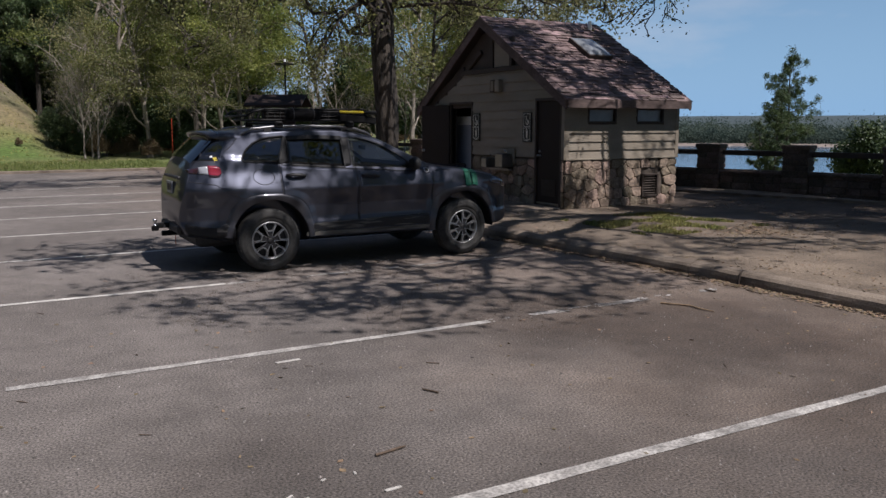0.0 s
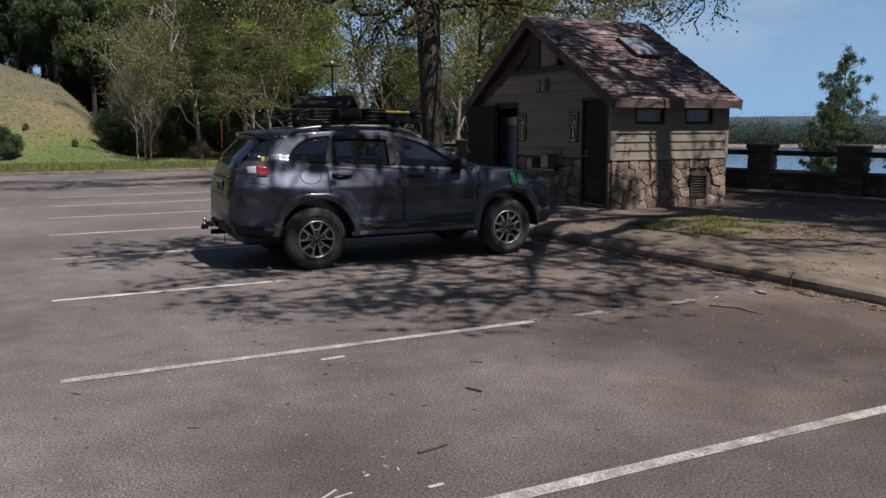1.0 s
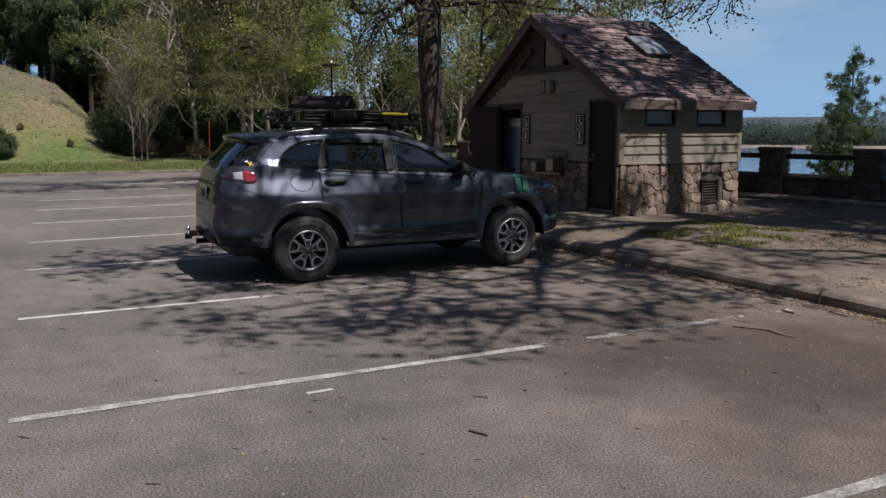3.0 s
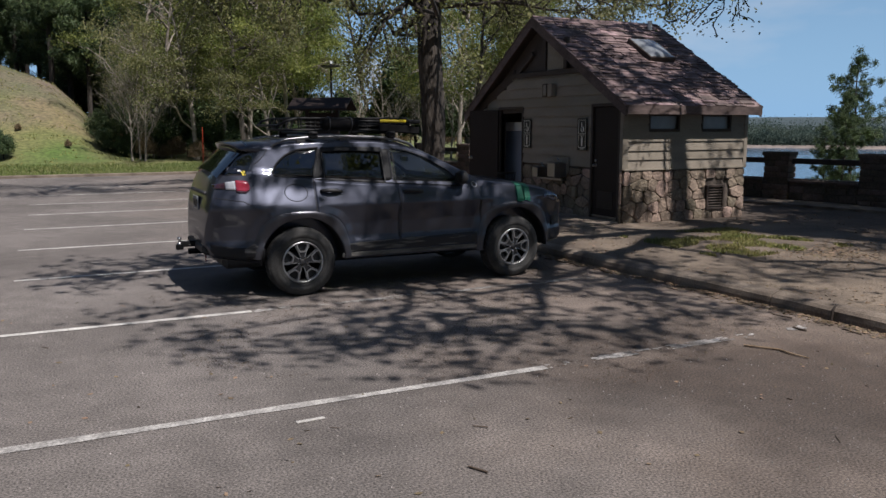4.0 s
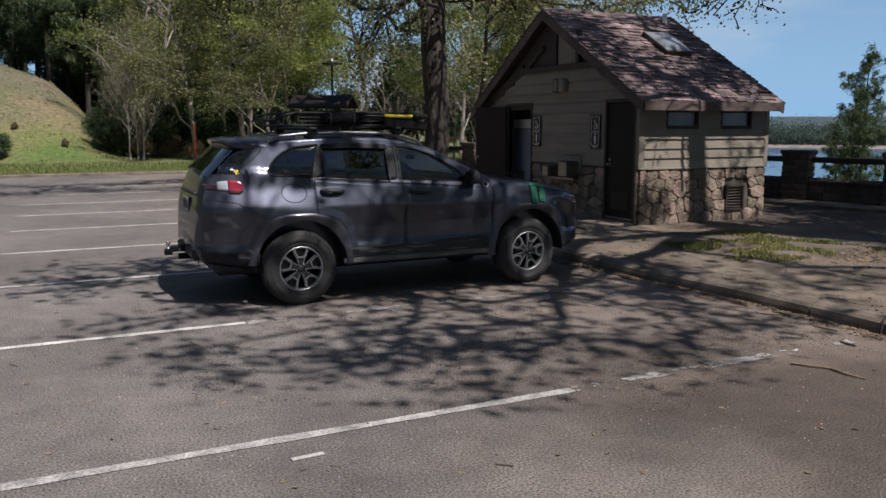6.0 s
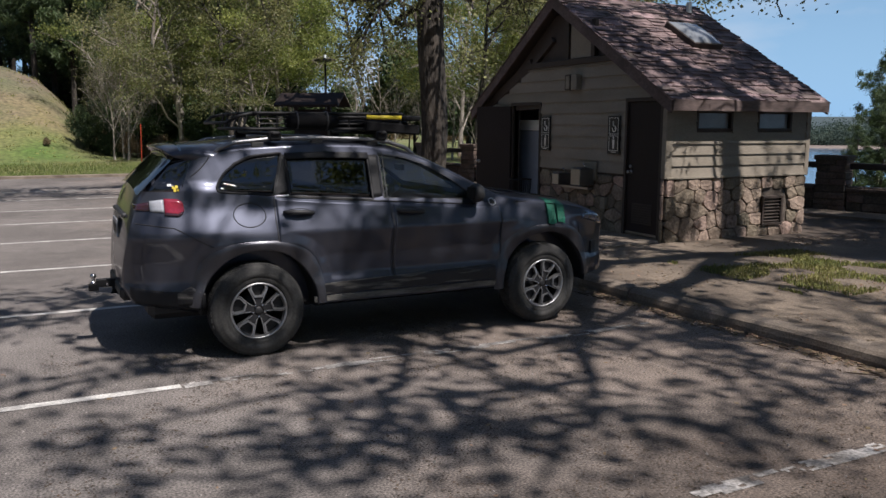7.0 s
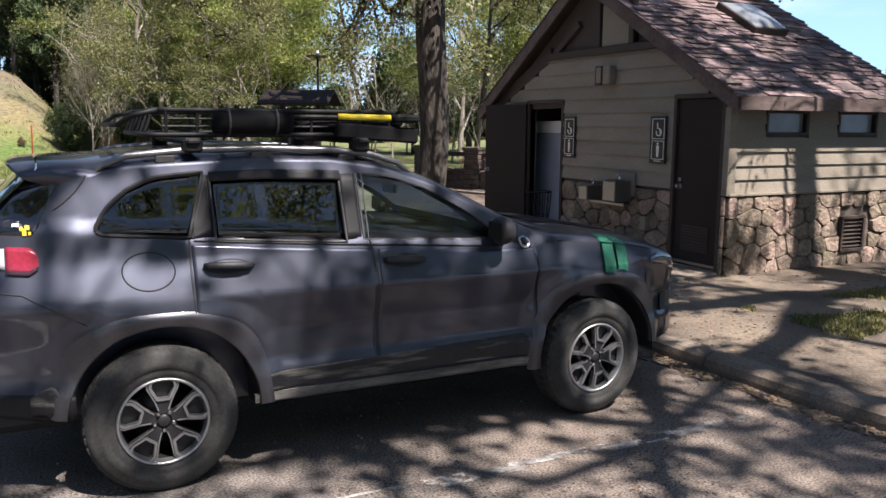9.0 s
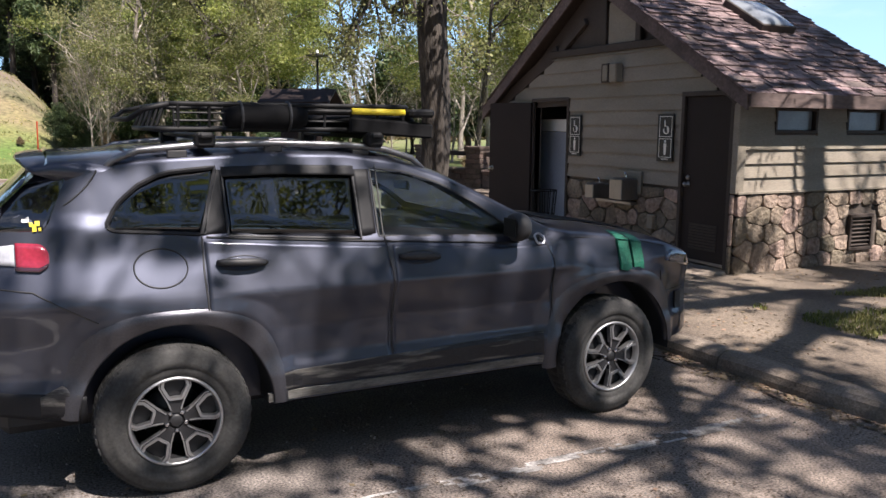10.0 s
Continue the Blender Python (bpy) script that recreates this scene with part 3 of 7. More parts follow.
def loft(stations, inset=0.0, floor=None, rows=38, cap=12):
    V, F = [], []
    for x in stations:
        t, c = z_top(x) - inset, crown(x)
        b = z_bot(x) if floor is None else floor
        t = max(t, b + 0.12)
        c = min(c, (t - b) * 0.6)
        half = [(0.0, b), (max(0.05, side_width(x, b + 0.03) - inset - 0.08), b)]
        for i in range(rows):
            z = b + 0.035 + (t - c - b - 0.035) * i / (rows - 1)
            half.append((max(0.06, side_width(x, z) - inset), z))
        ws = half[-1][0]
        for i in range(1, cap):
            k = math.sin(math.pi / 2 * i / cap)
            half.append((ws * (1 - k ** 2.2) ** 0.45, t - c + c * k))
        half.append((0.0, t))
        ring = [(x, CY - w, z) for w, z in half] + [(x, CY + w, z) for w, z in half[-2:0:-1]]
        V += ring
    n, m = len(stations), len(V) // len(stations)
    for i in range(n - 1):
        for k in range(m):
            q = (k + 1) % m
            F.append((i * m + k, (i + 1) * m + k, (i + 1) * m + q, i * m + q))
    F += [tuple(range(m)), tuple(range(n * m - 1, (n - 1) * m - 1, -1))]
    return V, [f[::-1] for f in F]
def patch(s, xs, lo, hi, rows=8, off=0.004, skirt=0.012):
    """A panel that follows the car's side s (-1 or 1) between two height curves over the columns xs."""
    V, F = [], []
    for x in xs:
        for k in range(rows + 1):
            z = lo(x) + (hi(x) - lo(x)) * k / rows
            V.append((x, CY + s * (top_width(x, z) + off), z))
    n, m = len(xs), rows + 1
    for i in range(n - 1):
        for k in range(rows):
            f = (i * m + k, (i + 1) * m + k, (i + 1) * m + k + 1, i * m + k + 1)
            F.append(f if s < 0 else f[::-1])
    rim = [i * m for i in range(n)] + [(n - 1) * m + k for k in range(1, m)] + [i * m + rows for i in range(n - 2, -1, -1)] + [k for k in range(rows - 1, 0, -1)]
    base = len(V)
    for i in rim:
        x, y, z = V[i]
        V.append((x, y - s * skirt, z))
    for a in range(len(rim)):
        b = (a + 1) % len(rim)
        f = (rim[b], rim[a], base + a, base + b)
        F.append(f if s < 0 else f[::-1])
    return V, F


def strip(s, points, width=0.007, off=0.003):
    """A narrow band on the car's side through (x, z) points: a shut line or a trim."""
    P = [Vector((x, CY + s * (top_width(x, z) + off), z)) for x, z in points]
    return tube(P, width / 2, 5)


def fine(points, n=10):
    out = []
    for a, b in zip(points, points[1:]):
        out += [(a[0] + (b[0] - a[0]) * i / n, a[1] + (b[1] - a[1]) * i / n) for i in range(n)]
    return out + [points[-1]]


def key(*pairs):
    xs, zs = zip(*pairs)
    return lambda x: float(np.interp(x, xs, zs))


# side windows: from, to, sill line, top line
WINDOWS = [
    ("quarter_window", -0.255, 0.272, key((-0.255, 1.345), (-0.235, 1.328), (0.187, 1.298), (0.272, 1.60)), key((-0.255, 1.352), (-0.235, 1.395), (-0.19, 1.455), (-0.10, 1.53), (0.0, 1.578), (0.06, 1.592), (0.272, 1.612))),
    ("rear_side_window", 0.315, 1.02, key((0.315, 1.285), (1.02, 1.235)), key((0.315, 1.592), (0.6, 1.602), (1.02, 1.587))),
    ("front_side_window", 1.135, 2.0, key((1.135, 1.24), (2.0, 1.195)), key((1.135, 1.595), (1.33, 1.575), (1.56, 1.50), (1.8, 1.365), (2.0, 1.215))),
]
car = thing("car", "dark grey metallic SUV, dusty at the sills, parked", "car")
st = list(np.linspace(-0.98, -0.84, 9)) + list(np.linspace(-0.81, -0.62, 6)) + list(np.linspace(-0.59, 0.70, 46)) + list(np.linspace(0.74, 2.06, 22)) + list(np.linspace(2.09, 3.2, 38)) + list(np.linspace(3.25, 3.65, 14))
shell = mesh_of("body", *loft(st), M["carpaint"], True)
inner = loft(list(np.linspace(-0.66, 2.26, 40)), 0.05, 0.62, 16, 8)
cuts = [inner]
for wx in (0.03, 2.74):
    for s in (-1, 1):
        rim = [(wx + 0.475 * math.cos(a), 0.395 + 0.475 * math.sin(a)) for a in np.linspace(0, 2 * math.pi, 40, endpoint=False)]
        cuts.append(prism(rim, "y", CY + s * 0.62, CY + s * 1.2))
for _, a, b, lo, hi in WINDOWS:
    xs = np.linspace(a, b, 16)
    cuts.append(prism([(x, lo(x)) for x in xs] + [(x, hi(x) - 0.001 * (i == 0)) for i, x in enumerate(xs[::-1])], "y", -0.6, 2.5))
cuts.append(prism([(1.42, CY - 0.52), (2.25, CY - 0.64), (2.25, CY + 0.64), (1.42, CY + 0.52)], "z", 1.275, 2.2))
cuts.append(prism([(-0.83, CY - 0.62), (-0.6, CY - 0.55), (-0.6, CY + 0.55), (-0.83, CY + 0.62)], "z", 1.385, 2.2))
shell = boolean(shell, cuts)
shell.polygons.foreach_set("use_smooth", [True] * len(shell.polygons))
bm = bmesh.new()
bm.from_mesh(shell)
for e in bm.edges:
    if len(e.link_faces) == 2 and e.calc_face_angle(0) > radians(38):
        e.smooth = False
bm.to_mesh(shell)
bm.free()
body = part("body", shell, M["carpaint"], car)
part("underbody", box(-0.8, 3.3, CY - 0.6, CY + 0.6, 0.30, 0.56, 0.05), M["trim"], car)

for s in (-1, 1):
    for name, a, b, lo, hi in WINDOWS:
        xs = np.linspace(a - 0.004, b + 0.004, 18)
        w = part(name, patch(s, xs, lo, lambda x: hi(x) + 0.003, 6, -0.006, 0.004), M["glassclear" if "front" in name else "glassdark"], car, smooth=True)
        w.visible_shadow = False
        ring = [(x, lo(x) - 0.006) for x in xs] + [(x, hi(x) + 0.008) for x in xs[::-1]] + [(xs[0], lo(xs[0]) - 0.006)]
        part("window_seal", strip(s, ring, 0.024 if "quarter" in name else 0.015, -0.002), M["pillar" if "quarter" in name else "trim"], w)
    part("pillar_trim", patch(s, np.linspace(0.200, 0.306, 10), lambda x: 1.292, key((0.200, 1.325), (0.282, 1.605), (0.306, 1.607)), 8, 0.003, 0.006), M["pillar"], car, "black rear pillar trim", True)
    part("pillar_trim", patch(s, np.linspace(1.032, 1.120, 6), lambda x: 1.240, lambda x: 1.598, 8, 0.003, 0.006), M["pillar"], car, "black centre pillar trim", True)
    part("window_visor", patch(s, np.linspace(0.31, 1.03, 14), key((0.31, 1.572), (0.6, 1.580), (1.03, 1.565)), key((0.31, 1.622), (0.6, 1.632), (1.03, 1.618)), 4, 0.012, 0.014), M["pillar"], car, "dark window visor", True)
    # door panels with their shut lines and handles
    arch = lambda x: 0.395 + math.sqrt(max(0.0, 0.50 ** 2 - (x - 0.03) ** 2))
    for name, a, b, hx, hz in (("rear_door", 0.185, 1.175, 0.365, 1.142), ("front_door", 1.20, 2.245, 1.355, 1.11)):
        lo = (lambda x: max(0.455, arch(x) + 0.02) if x < 0.55 else 0.455) if "rear" in name else (lambda x: 0.455)
        hi = lambda x: belt(x) - 0.035
        d = part(name, patch(s, np.linspace(a, b, 48), lo, hi, 44, 0.004, 0.02), M["carpaint"], car, smooth=False)
        d.data.polygons.foreach_set("use_smooth", [True] * (47 * 44) + [False] * (len(d.data.polygons) - 47 * 44))
        y = CY + s * (top_width(hx, hz) + 0.006)
        arc = [(hx - 0.125, y + s * 0.004, hz + 0.012), (hx - 0.10, y + s * 0.03, hz + 0.014), (hx - 0.03, y + s * 0.042, hz + 0.012), (hx + 0.05, y + s * 0.04, hz + 0.008), (hx + 0.10, y + s * 0.028, hz + 0.002), (hx + 0.12, y + s * 0.004, hz)]
        part("door_handle", tube(arc, [0.014, 0.019, 0.02, 0.02, 0.018, 0.012], 10), M["trim"], d, "black pull handle", True)
        cup = [(hx + 0.105 * math.cos(t), hz + 0.036 * math.sin(t)) for t in np.linspace(0, 2 * math.pi, 22)]
        part("handle_cup", strip(s, cup, 0.006, 0.004), M["trim"], d)
    for pts in ([(0.178, 1.28), (0.172, 1.1), (0.18, 0.88)], [(1.165, 1.62), (1.16, 1.24), (1.172, 1.13), (1.187, 1.05), (1.192, 0.46)], [(2.02, 1.19), (2.20, 1.15), (2.25, 1.05), (2.255, 0.7), (2.24, 0.46)], [(0.290, 1.61), (0.195, 1.29)]):
        part("shut_line", strip(s, fine(pts), 0.010, 0.001), M["trim"], car)
    part("belt_moulding", strip(s, [(x, belt(x) - 0.012) for x in np.linspace(0.20, 2.02, 36)], 0.012, 0.002), M["pillar"], car, "thin black moulding under the windows")
    ring = [(-0.03 + 0.125 * math.cos(t), 1.14 + 0.092 * math.sin(t)) for t in np.linspace(0, 2 * math.pi, 36)]
    if s < 0:
        part("fuel_flap", strip(s, ring, 0.008, 0.001), M["trim"], car, "round fuel filler flap")
    # lower crease and dusty sill
    part("door_cladding", patch(s, np.linspace(0.55, 2.19, 30), lambda x: 0.46, lambda x: 0.545 + 0.03 * (x - 0.5), 5, 0.008, 0.02), M["dustypaint"], car, "mud-streaked lower door panel")
    part("sill", patch(s, np.linspace(0.47, 2.28, 30), lambda x: 0.395, lambda x: 0.442, 4, 0.014, 0.03), M["dustysill"], car, "black plastic sill caked with dry dust")
    # wheel arches: a rolled plastic lip that stands proud of the side
    for wx, zc in ((0.03, 0.395), (2.74, 0.395)):
        V, F = [], []
        angles = np.radians(np.linspace(0 if wx < 1 else 2, 176 if wx < 1 else 184, 44))
        prof = [(0.468, 0.035), (0.470, -0.012), (0.476, -0.014), (0.512, -0.018), (0.530, -0.012), (0.552, 0.008)]
        for a in angles:
            for r, o in prof:
                k = (abs(math.cos(a)) ** 3.4 + abs(math.sin(a)) ** 3.4) ** (-1 / 3.4)
                q = r * (1 + (k - 1) * max(0, r - 0.472) / 0.10)       # the flare is squarer outside than in
                x, z = wx + q * math.cos(a), zc + q * math.sin(a)
                V.append((x, CY + s * (top_width(min(max(x, -0.9), 3.3), max(z, 0.5)) - o), z))
        m = len(prof)
        for i in range(len(angles) - 1):
            for k in range(m - 1):
                f = (i * m + k, i * m + k + 1, (i + 1) * m + k + 1, (i + 1) * m + k)
                F.append(f[::-1] if s < 0 else f)
        part("wheel_arch", (V, F), M["archpaint"], car, smooth=True)
    for wx in (0.03, 2.74):
        A = np.radians(np.linspace(-4, 184, 30))
        V = [(wx + 0.4715 * math.cos(a), CY + s * w, 0.395 + 0.4715 * math.sin(a)) for a in A for w in (0.885, 0.78, 0.63)]
        part("arch_liner", (V, [(i * 3 + k, i * 3 + k + 1, i * 3 + k + 4, i * 3 + k + 3) for i in range(29) for k in range(2)]), M["trim"], car, "black wheel arch liner", True)
    # the rear screen wraps round the pillar
    g = part("rear_screen_side", patch(s, np.linspace(-0.80, -0.43, 14), key((-0.80, 1.335), (-0.53, 1.335), (-0.43, 1.57)), key((-0.80, 1.365), (-0.74, 1.43), (-0.62, 1.545), (-0.43, 1.585)), 8, 0.005, 0.008), M["glassdark"], car, smooth=True)
    g.visible_shadow = False
    # tail lamp wraps round the corner
    part("tail_lamp", patch(s, np.linspace(-0.662, -0.522, 10), key((-0.80, 1.18), (-0.56, 1.158), (-0.535, 1.165), (-0.522, 1.19)), key((-0.80, 1.265), (-0.66, 1.285), (-0.56, 1.278), (-0.535, 1.262), (-0.522, 1.235)), 5, 0.010, 0.03), M["red"], car, "red tail lamp", True)
    part("lamp_base", patch(s, np.linspace(-0.665, -0.526, 8), key((-0.80, 1.172), (-0.56, 1.150), (-0.526, 1.178)), key((-0.80, 1.190), (-0.56, 1.170), (-0.526, 1.190)), 2, 0.014, 0.02), M["lampdark"], car, "dark red lower edge of the tail lamp", True)
    part("reversing_lamp", patch(s, np.linspace(-0.765, -0.667, 6), key((-0.80, 1.19), (-0.66, 1.18)), key((-0.80, 1.262), (-0.66, 1.278)), 4, 0.010, 0.03), M["lampwhite"], car, "clear reversing lamp", True)
    part("tail_lamp", patch(s, np.linspace(-0.875, -0.77, 8), key((-0.90, 1.20), (-0.77, 1.19)), key((-0.90, 1.235), (-0.77, 1.258)), 4, 0.010, 0.03), M["lampdark"], car, "smoked inner tail lamp", True)
    part("headlight", patch(s, np.linspace(3.17, 3.50, 12), key((3.17, 0.965), (3.50, 0.885)), key((3.17, 1.0), (3.24, 1.035), (3.50, 0.965)), 4, 0.010, 0.03), M["lampclear"], car, "clear headlight", True)
    part("fog_lamp", patch(s, np.linspace(3.36, 3.52, 6), lambda x: 0.60, lambda x: 0.72, 3, 0.012, 0.03), M["trim"], car)
    part("front_bumper_seam", strip(s, fine([(3.13, 0.90), (3.15, 0.76), (3.28, 0.74), (3.46, 0.75)]), 0.008, 0.001), M["trim"], car)
    part("rear_bumper_seam", strip(s, fine([(-0.33, 0.90), (-0.42, 0.95), (-0.60, 1.06), (-0.88, 1.10)]), 0.008, 0.001), M["trim"], car)
    part("rear_bumper_cladding", patch(s, np.linspace(-0.93, -0.40, 16), lambda x: z_bot(x) + 0.03, key((-0.97, 0.60), (-0.72, 0.56), (-0.40, 0.545)), 6, 0.010, 0.02), M["pillar"], car, "black lower rear bumper", True)
    part("mud_splash", patch(s, np.linspace(-0.60, -0.43, 8), lambda x: 0.44, lambda x: 0.60 - 0.6 * abs(x + 0.5), 5, 0.013, 0.008), M["dustypaint"], car, "dried mud on the bumper corner", True)
    # door mirror
    mz, mx = 1.255, 1.90
    y = CY + s * (top_width(mx + 0.1, 1.2))
    bm = bmesh.new()
    bmesh.ops.create_icosphere(bm, subdivisions=3, radius=1.0)
    for v in bm.verts:
        c = v.co
        c.x = min(c.x, 0.75) if c.x > 0 else max(c.x, -0.55)
        v.co = Vector((mx + 0.06 + c.x * 0.080, y + s * (0.12 + c.y * 0.098), mz + 0.002 + c.z * 0.086))
    mir = part("door_mirror", bm, M["trim"], car, "black door mirror", True)
    part("mirror_arm", tube([(mx + 0.10, y - s * 0.02, mz - 0.075), (mx + 0.09, y + s * 0.08, mz - 0.06)], [0.035, 0.028], 8), M["trim"], mir)
    part("mirror_glass", box(mx + 0.002, mx + 0.0095, y + s * 0.12 - 0.066, y + s * 0.12 + 0.066, mz - 0.052, mz + 0.056, 0.003), M["black"], mir)
    # roof rail
    rail = [(-0.27, 1.605), (-0.21, 1.66), (-0.09, 1.708), (0.2, 1.735), (0.6, 1.742), (1.0, 1.732), (1.25, 1.705), (1.42, 1.652), (1.50, 1.59)]
    P = [(x, CY + s * (0.625 if i not in (0, 8) else 0.62), z) for i, (x, z) in enumerate(rail)]
    r = part("roof_rail", tube(P, [0.012] + [0.019] * 7 + [0.012], 8), M["railgrey"], car, "satin silver roof rail", True)
    for x in (0.10, 0.60, 1.10):
        part("rail_foot", box(x - 0.05, x + 0.05, CY + s * 0.625 - 0.014, CY + s * 0.625 + 0.014, top_height(x, 0.625) - 0.01, z_top(x) - 0.025, 0.006), M["trim"], r)
    # front badge and tape on the wings
    if s < 0:
        c = [(2.17 + 0.032 * math.cos(t), 1.165 + 0.03 * math.sin(t)) for t in np.linspace(0, 2 * math.pi, 20)]
        part("badge", strip(s, c, 0.014, 0.008), M["lampwhite"], car, "small round pale badge")
        part("badge_centre", strip(s, [(2.16, 1.165), (2.18, 1.165)], 0.03, 0.002), M["trim"], car)
        for a, b, up in ((2.745, 2.83, 1.135), (2.85, 2.935, 1.125)):
            part("tape", patch(s, np.linspace(a, b, 6), lambda x: 0.945 + 0.01 * math.sin(40 * x), lambda x: min(up, z_top(x) - 0.03), 14, 0.022, 0.018), M["green"], car, "green cloth tape on the front wing")

# bands of tape run on over the edge of the bonnet
for a, b in ((2.745, 2.83), (2.85, 2.935)):
    V = [(x, CY - w, top_height(x, w) + 0.008) for x in (a, b) for w in (0.90, 0.87, 0.84, 0.80, 0.76)]
    part("tape", (V, [(i, i + 1, i + 6, i + 5) for i in range(4)]), M["green"], car)


def top_patch(xs, hw, off=0.004, cols=16):
    """A pane or panel on the roof, bonnet or a raked screen."""
    V = [(x, CY + w, top_height(x, w) + off) for x in xs for w in np.linspace(-hw(x), hw(x), cols + 1)]
    m = cols + 1
    return V, [(i * m + k, (i + 1) * m + k, (i + 1) * m + k + 1, i * m + k + 1) for i in range(len(xs) - 1) for k in range(cols)]


w = part("windscreen", top_patch(np.linspace(1.40, 2.27, 12), key((1.40, 0.53), (2.27, 0.66)), -0.004), M["glassclear"], car, smooth=True)
w.visible_shadow = False
xs, ws = np.linspace(-0.855, -0.50, 12), np.linspace(-1, 1, 21)
pane_w = key((-0.86, 0.70), (-0.50, 0.63))
V = [(x, CY + w * pane_w(x), 1.372 + (x + 0.855) * 0.96 - 0.060 * abs(w) ** 2.5) for x in xs for w in ws]
w = part("rear_window", (V, [(i * 21 + k, (i + 1) * 21 + k, (i + 1) * 21 + k + 1, i * 21 + k + 1) for i in range(11) for k in range(20)]), M["glassdark"], car, smooth=True)
w.visible_shadow = False
for s in (-1, 1):
    part("bonnet_line", strip(s, [(2.42, 1.16), (2.9, 1.12), (3.17, 1.06)], 0.008), M["trim"], car)
part("bonnet_decal", top_patch(np.linspace(2.55, 3.25, 14), lambda x: 0.36, 0.004), M["cloth"], car, "matt black bonnet decal", True)
part("scuttle", top_patch(np.linspace(2.26, 2.40, 5), lambda x: 0.70, 0.004), M["trim"], car)
# roof spoiler over the tailgate, with its seam down the pillars
V, F = [], []
W = np.linspace(-0.64, 0.64, 25)
for w in W:
    e = (abs(w) / 0.64) ** 3.5
    drop, tip = 0.055 * e, -0.655 + 0.075 * e
    sec = [(-0.20, min(top_height(-0.20, w), 1.70) + 0.006), (-0.33, max(1.703 - drop, top_height(-0.33, w) + 0.006)), (-0.45, 1.699 - drop), (tip + 0.06, 1.690 - drop), (tip + 0.012, 1.680 - drop), (tip, 1.668 - drop), (tip + 0.012, 1.655 - drop), (tip + 0.06, 1.640 - drop), (-0.45, 1.615 - drop), (-0.40, 1.56)]
    V += [(x, CY + w, z) for x, z in sec]
m = 10
F = [(i * m + k, i * m + k + 1, (i + 1) * m + k + 1, (i + 1) * m + k) for i in range(24) for k in range(m - 1)]
F += [tuple(range(m - 1, -1, -1)), tuple(range(24 * m, 25 * m))]
part("roof_spoiler", (V, F), M["carpaint"], car, smooth=True)
for s in (-1, 1):
    seam = [(-0.300, 1.672), (-0.284, 1.65), (-0.282, 1.63), (-0.290, 1.605), (-0.308, 1.575), (-0.335, 1.54), (-0.368, 1.507), (-0.405, 1.475), (-0.445, 1.448)]
    part("spoiler_seam", strip(s, fine(seam, 4), 0.009, 0.001), M["trim"], car)
for x, z, w, h, m in ((-0.575, 1.352, 0.012, 0.022, "yellow"), (-0.562, 1.372, 0.014, 0.014, "yellow"), (-0.588, 1.368, 0.010, 0.012, "yellow"), (-0.552, 1.345, 0.008, 0.010, "yellow"), (-0.612, 1.385, 0.020, 0.009, "white"), (-0.604, 1.397, 0.012, 0.006, "white")):
    part("window_sticker", patch(-1, np.linspace(x - w * 0.75, x + w * 0.75, 3), lambda q: z - h * 0.75, lambda q: z + h * 0.75, 3, 0.009, 0.003), M[m], car, "small yellow and white window sticker")
# tailgate: number plate with plain bars, handle bar
plate = part("number_plate", box(-0.967, -0.952, CY - 0.16, CY + 0.16, 0.93, 1.08, 0.004), M["plate"], car, "dull number plate")
for k in range(5):
    part("plate_bar", box(-0.9715, -0.9675, CY - 0.115 + 0.048 * k, CY - 0.085 + 0.048 * k, 0.965, 1.045), M["signblack"], plate)
part("tailgate_bar", box(-0.945, -0.90, CY - 0.4, CY + 0.4, 1.115, 1.15, 0.01), M["trim"], car)
part("rear_skid", box(-0.995, -0.86, CY - 0.5, CY + 0.5, 0.46, 0.58, 0.03), M["trim"], car)
part("grille", box(3.60, 3.665, CY - 0.42, CY + 0.42, 0.80, 0.90, 0.02), M["trim"], car)
part("lower_grille", box(3.60, 3.67, CY - 0.45, CY + 0.45, 0.50, 0.68, 0.02), M["trim"], car)
# tow hitch: receiver, drawbar, ball
hitch = part("tow_hitch", box(-1.14, -0.85, CY - 0.032, CY + 0.032, 0.50, 0.565, 0.006), M["black"], car, "black tow hitch with chrome ball")
part("drawbar", box(-1.20, -1.12, CY - 0.028, CY + 0.028, 0.47, 0.53, 0.006), M["black"], hitch)
part("tow_ball", moved(lathe([(0.0, 0.085), (0.018, 0.082), (0.025, 0.068), (0.024, 0.055), (0.014, 0.042), (0.014, 0.015), (0.028, 0.012), (0.028, 0.0), (0.0, 0.0)], 16, "z"), Matrix.Translation((-1.16, CY, 0.53))), M["chrome"], hitch, smooth=True)
part("hitch_pin", tube([(-1.06, CY - 0.08, 0.53), (-1.06, CY + 0.07, 0.53)], 0.009, 6), M["chrome"], hitch)
part("safety_loop", tube([(-0.95, CY - 0.05, 0.50), (-1.0, CY - 0.10, 0.49), (-1.03, CY - 0.10, 0.46), (-0.98, CY - 0.05, 0.45)], 0.008, 6), M["black"], hitch)
part("exhaust", tube([(-0.7, 1.5, 0.36), (-0.98, 1.5, 0.36)], 0.035, 10), M["black"], car)

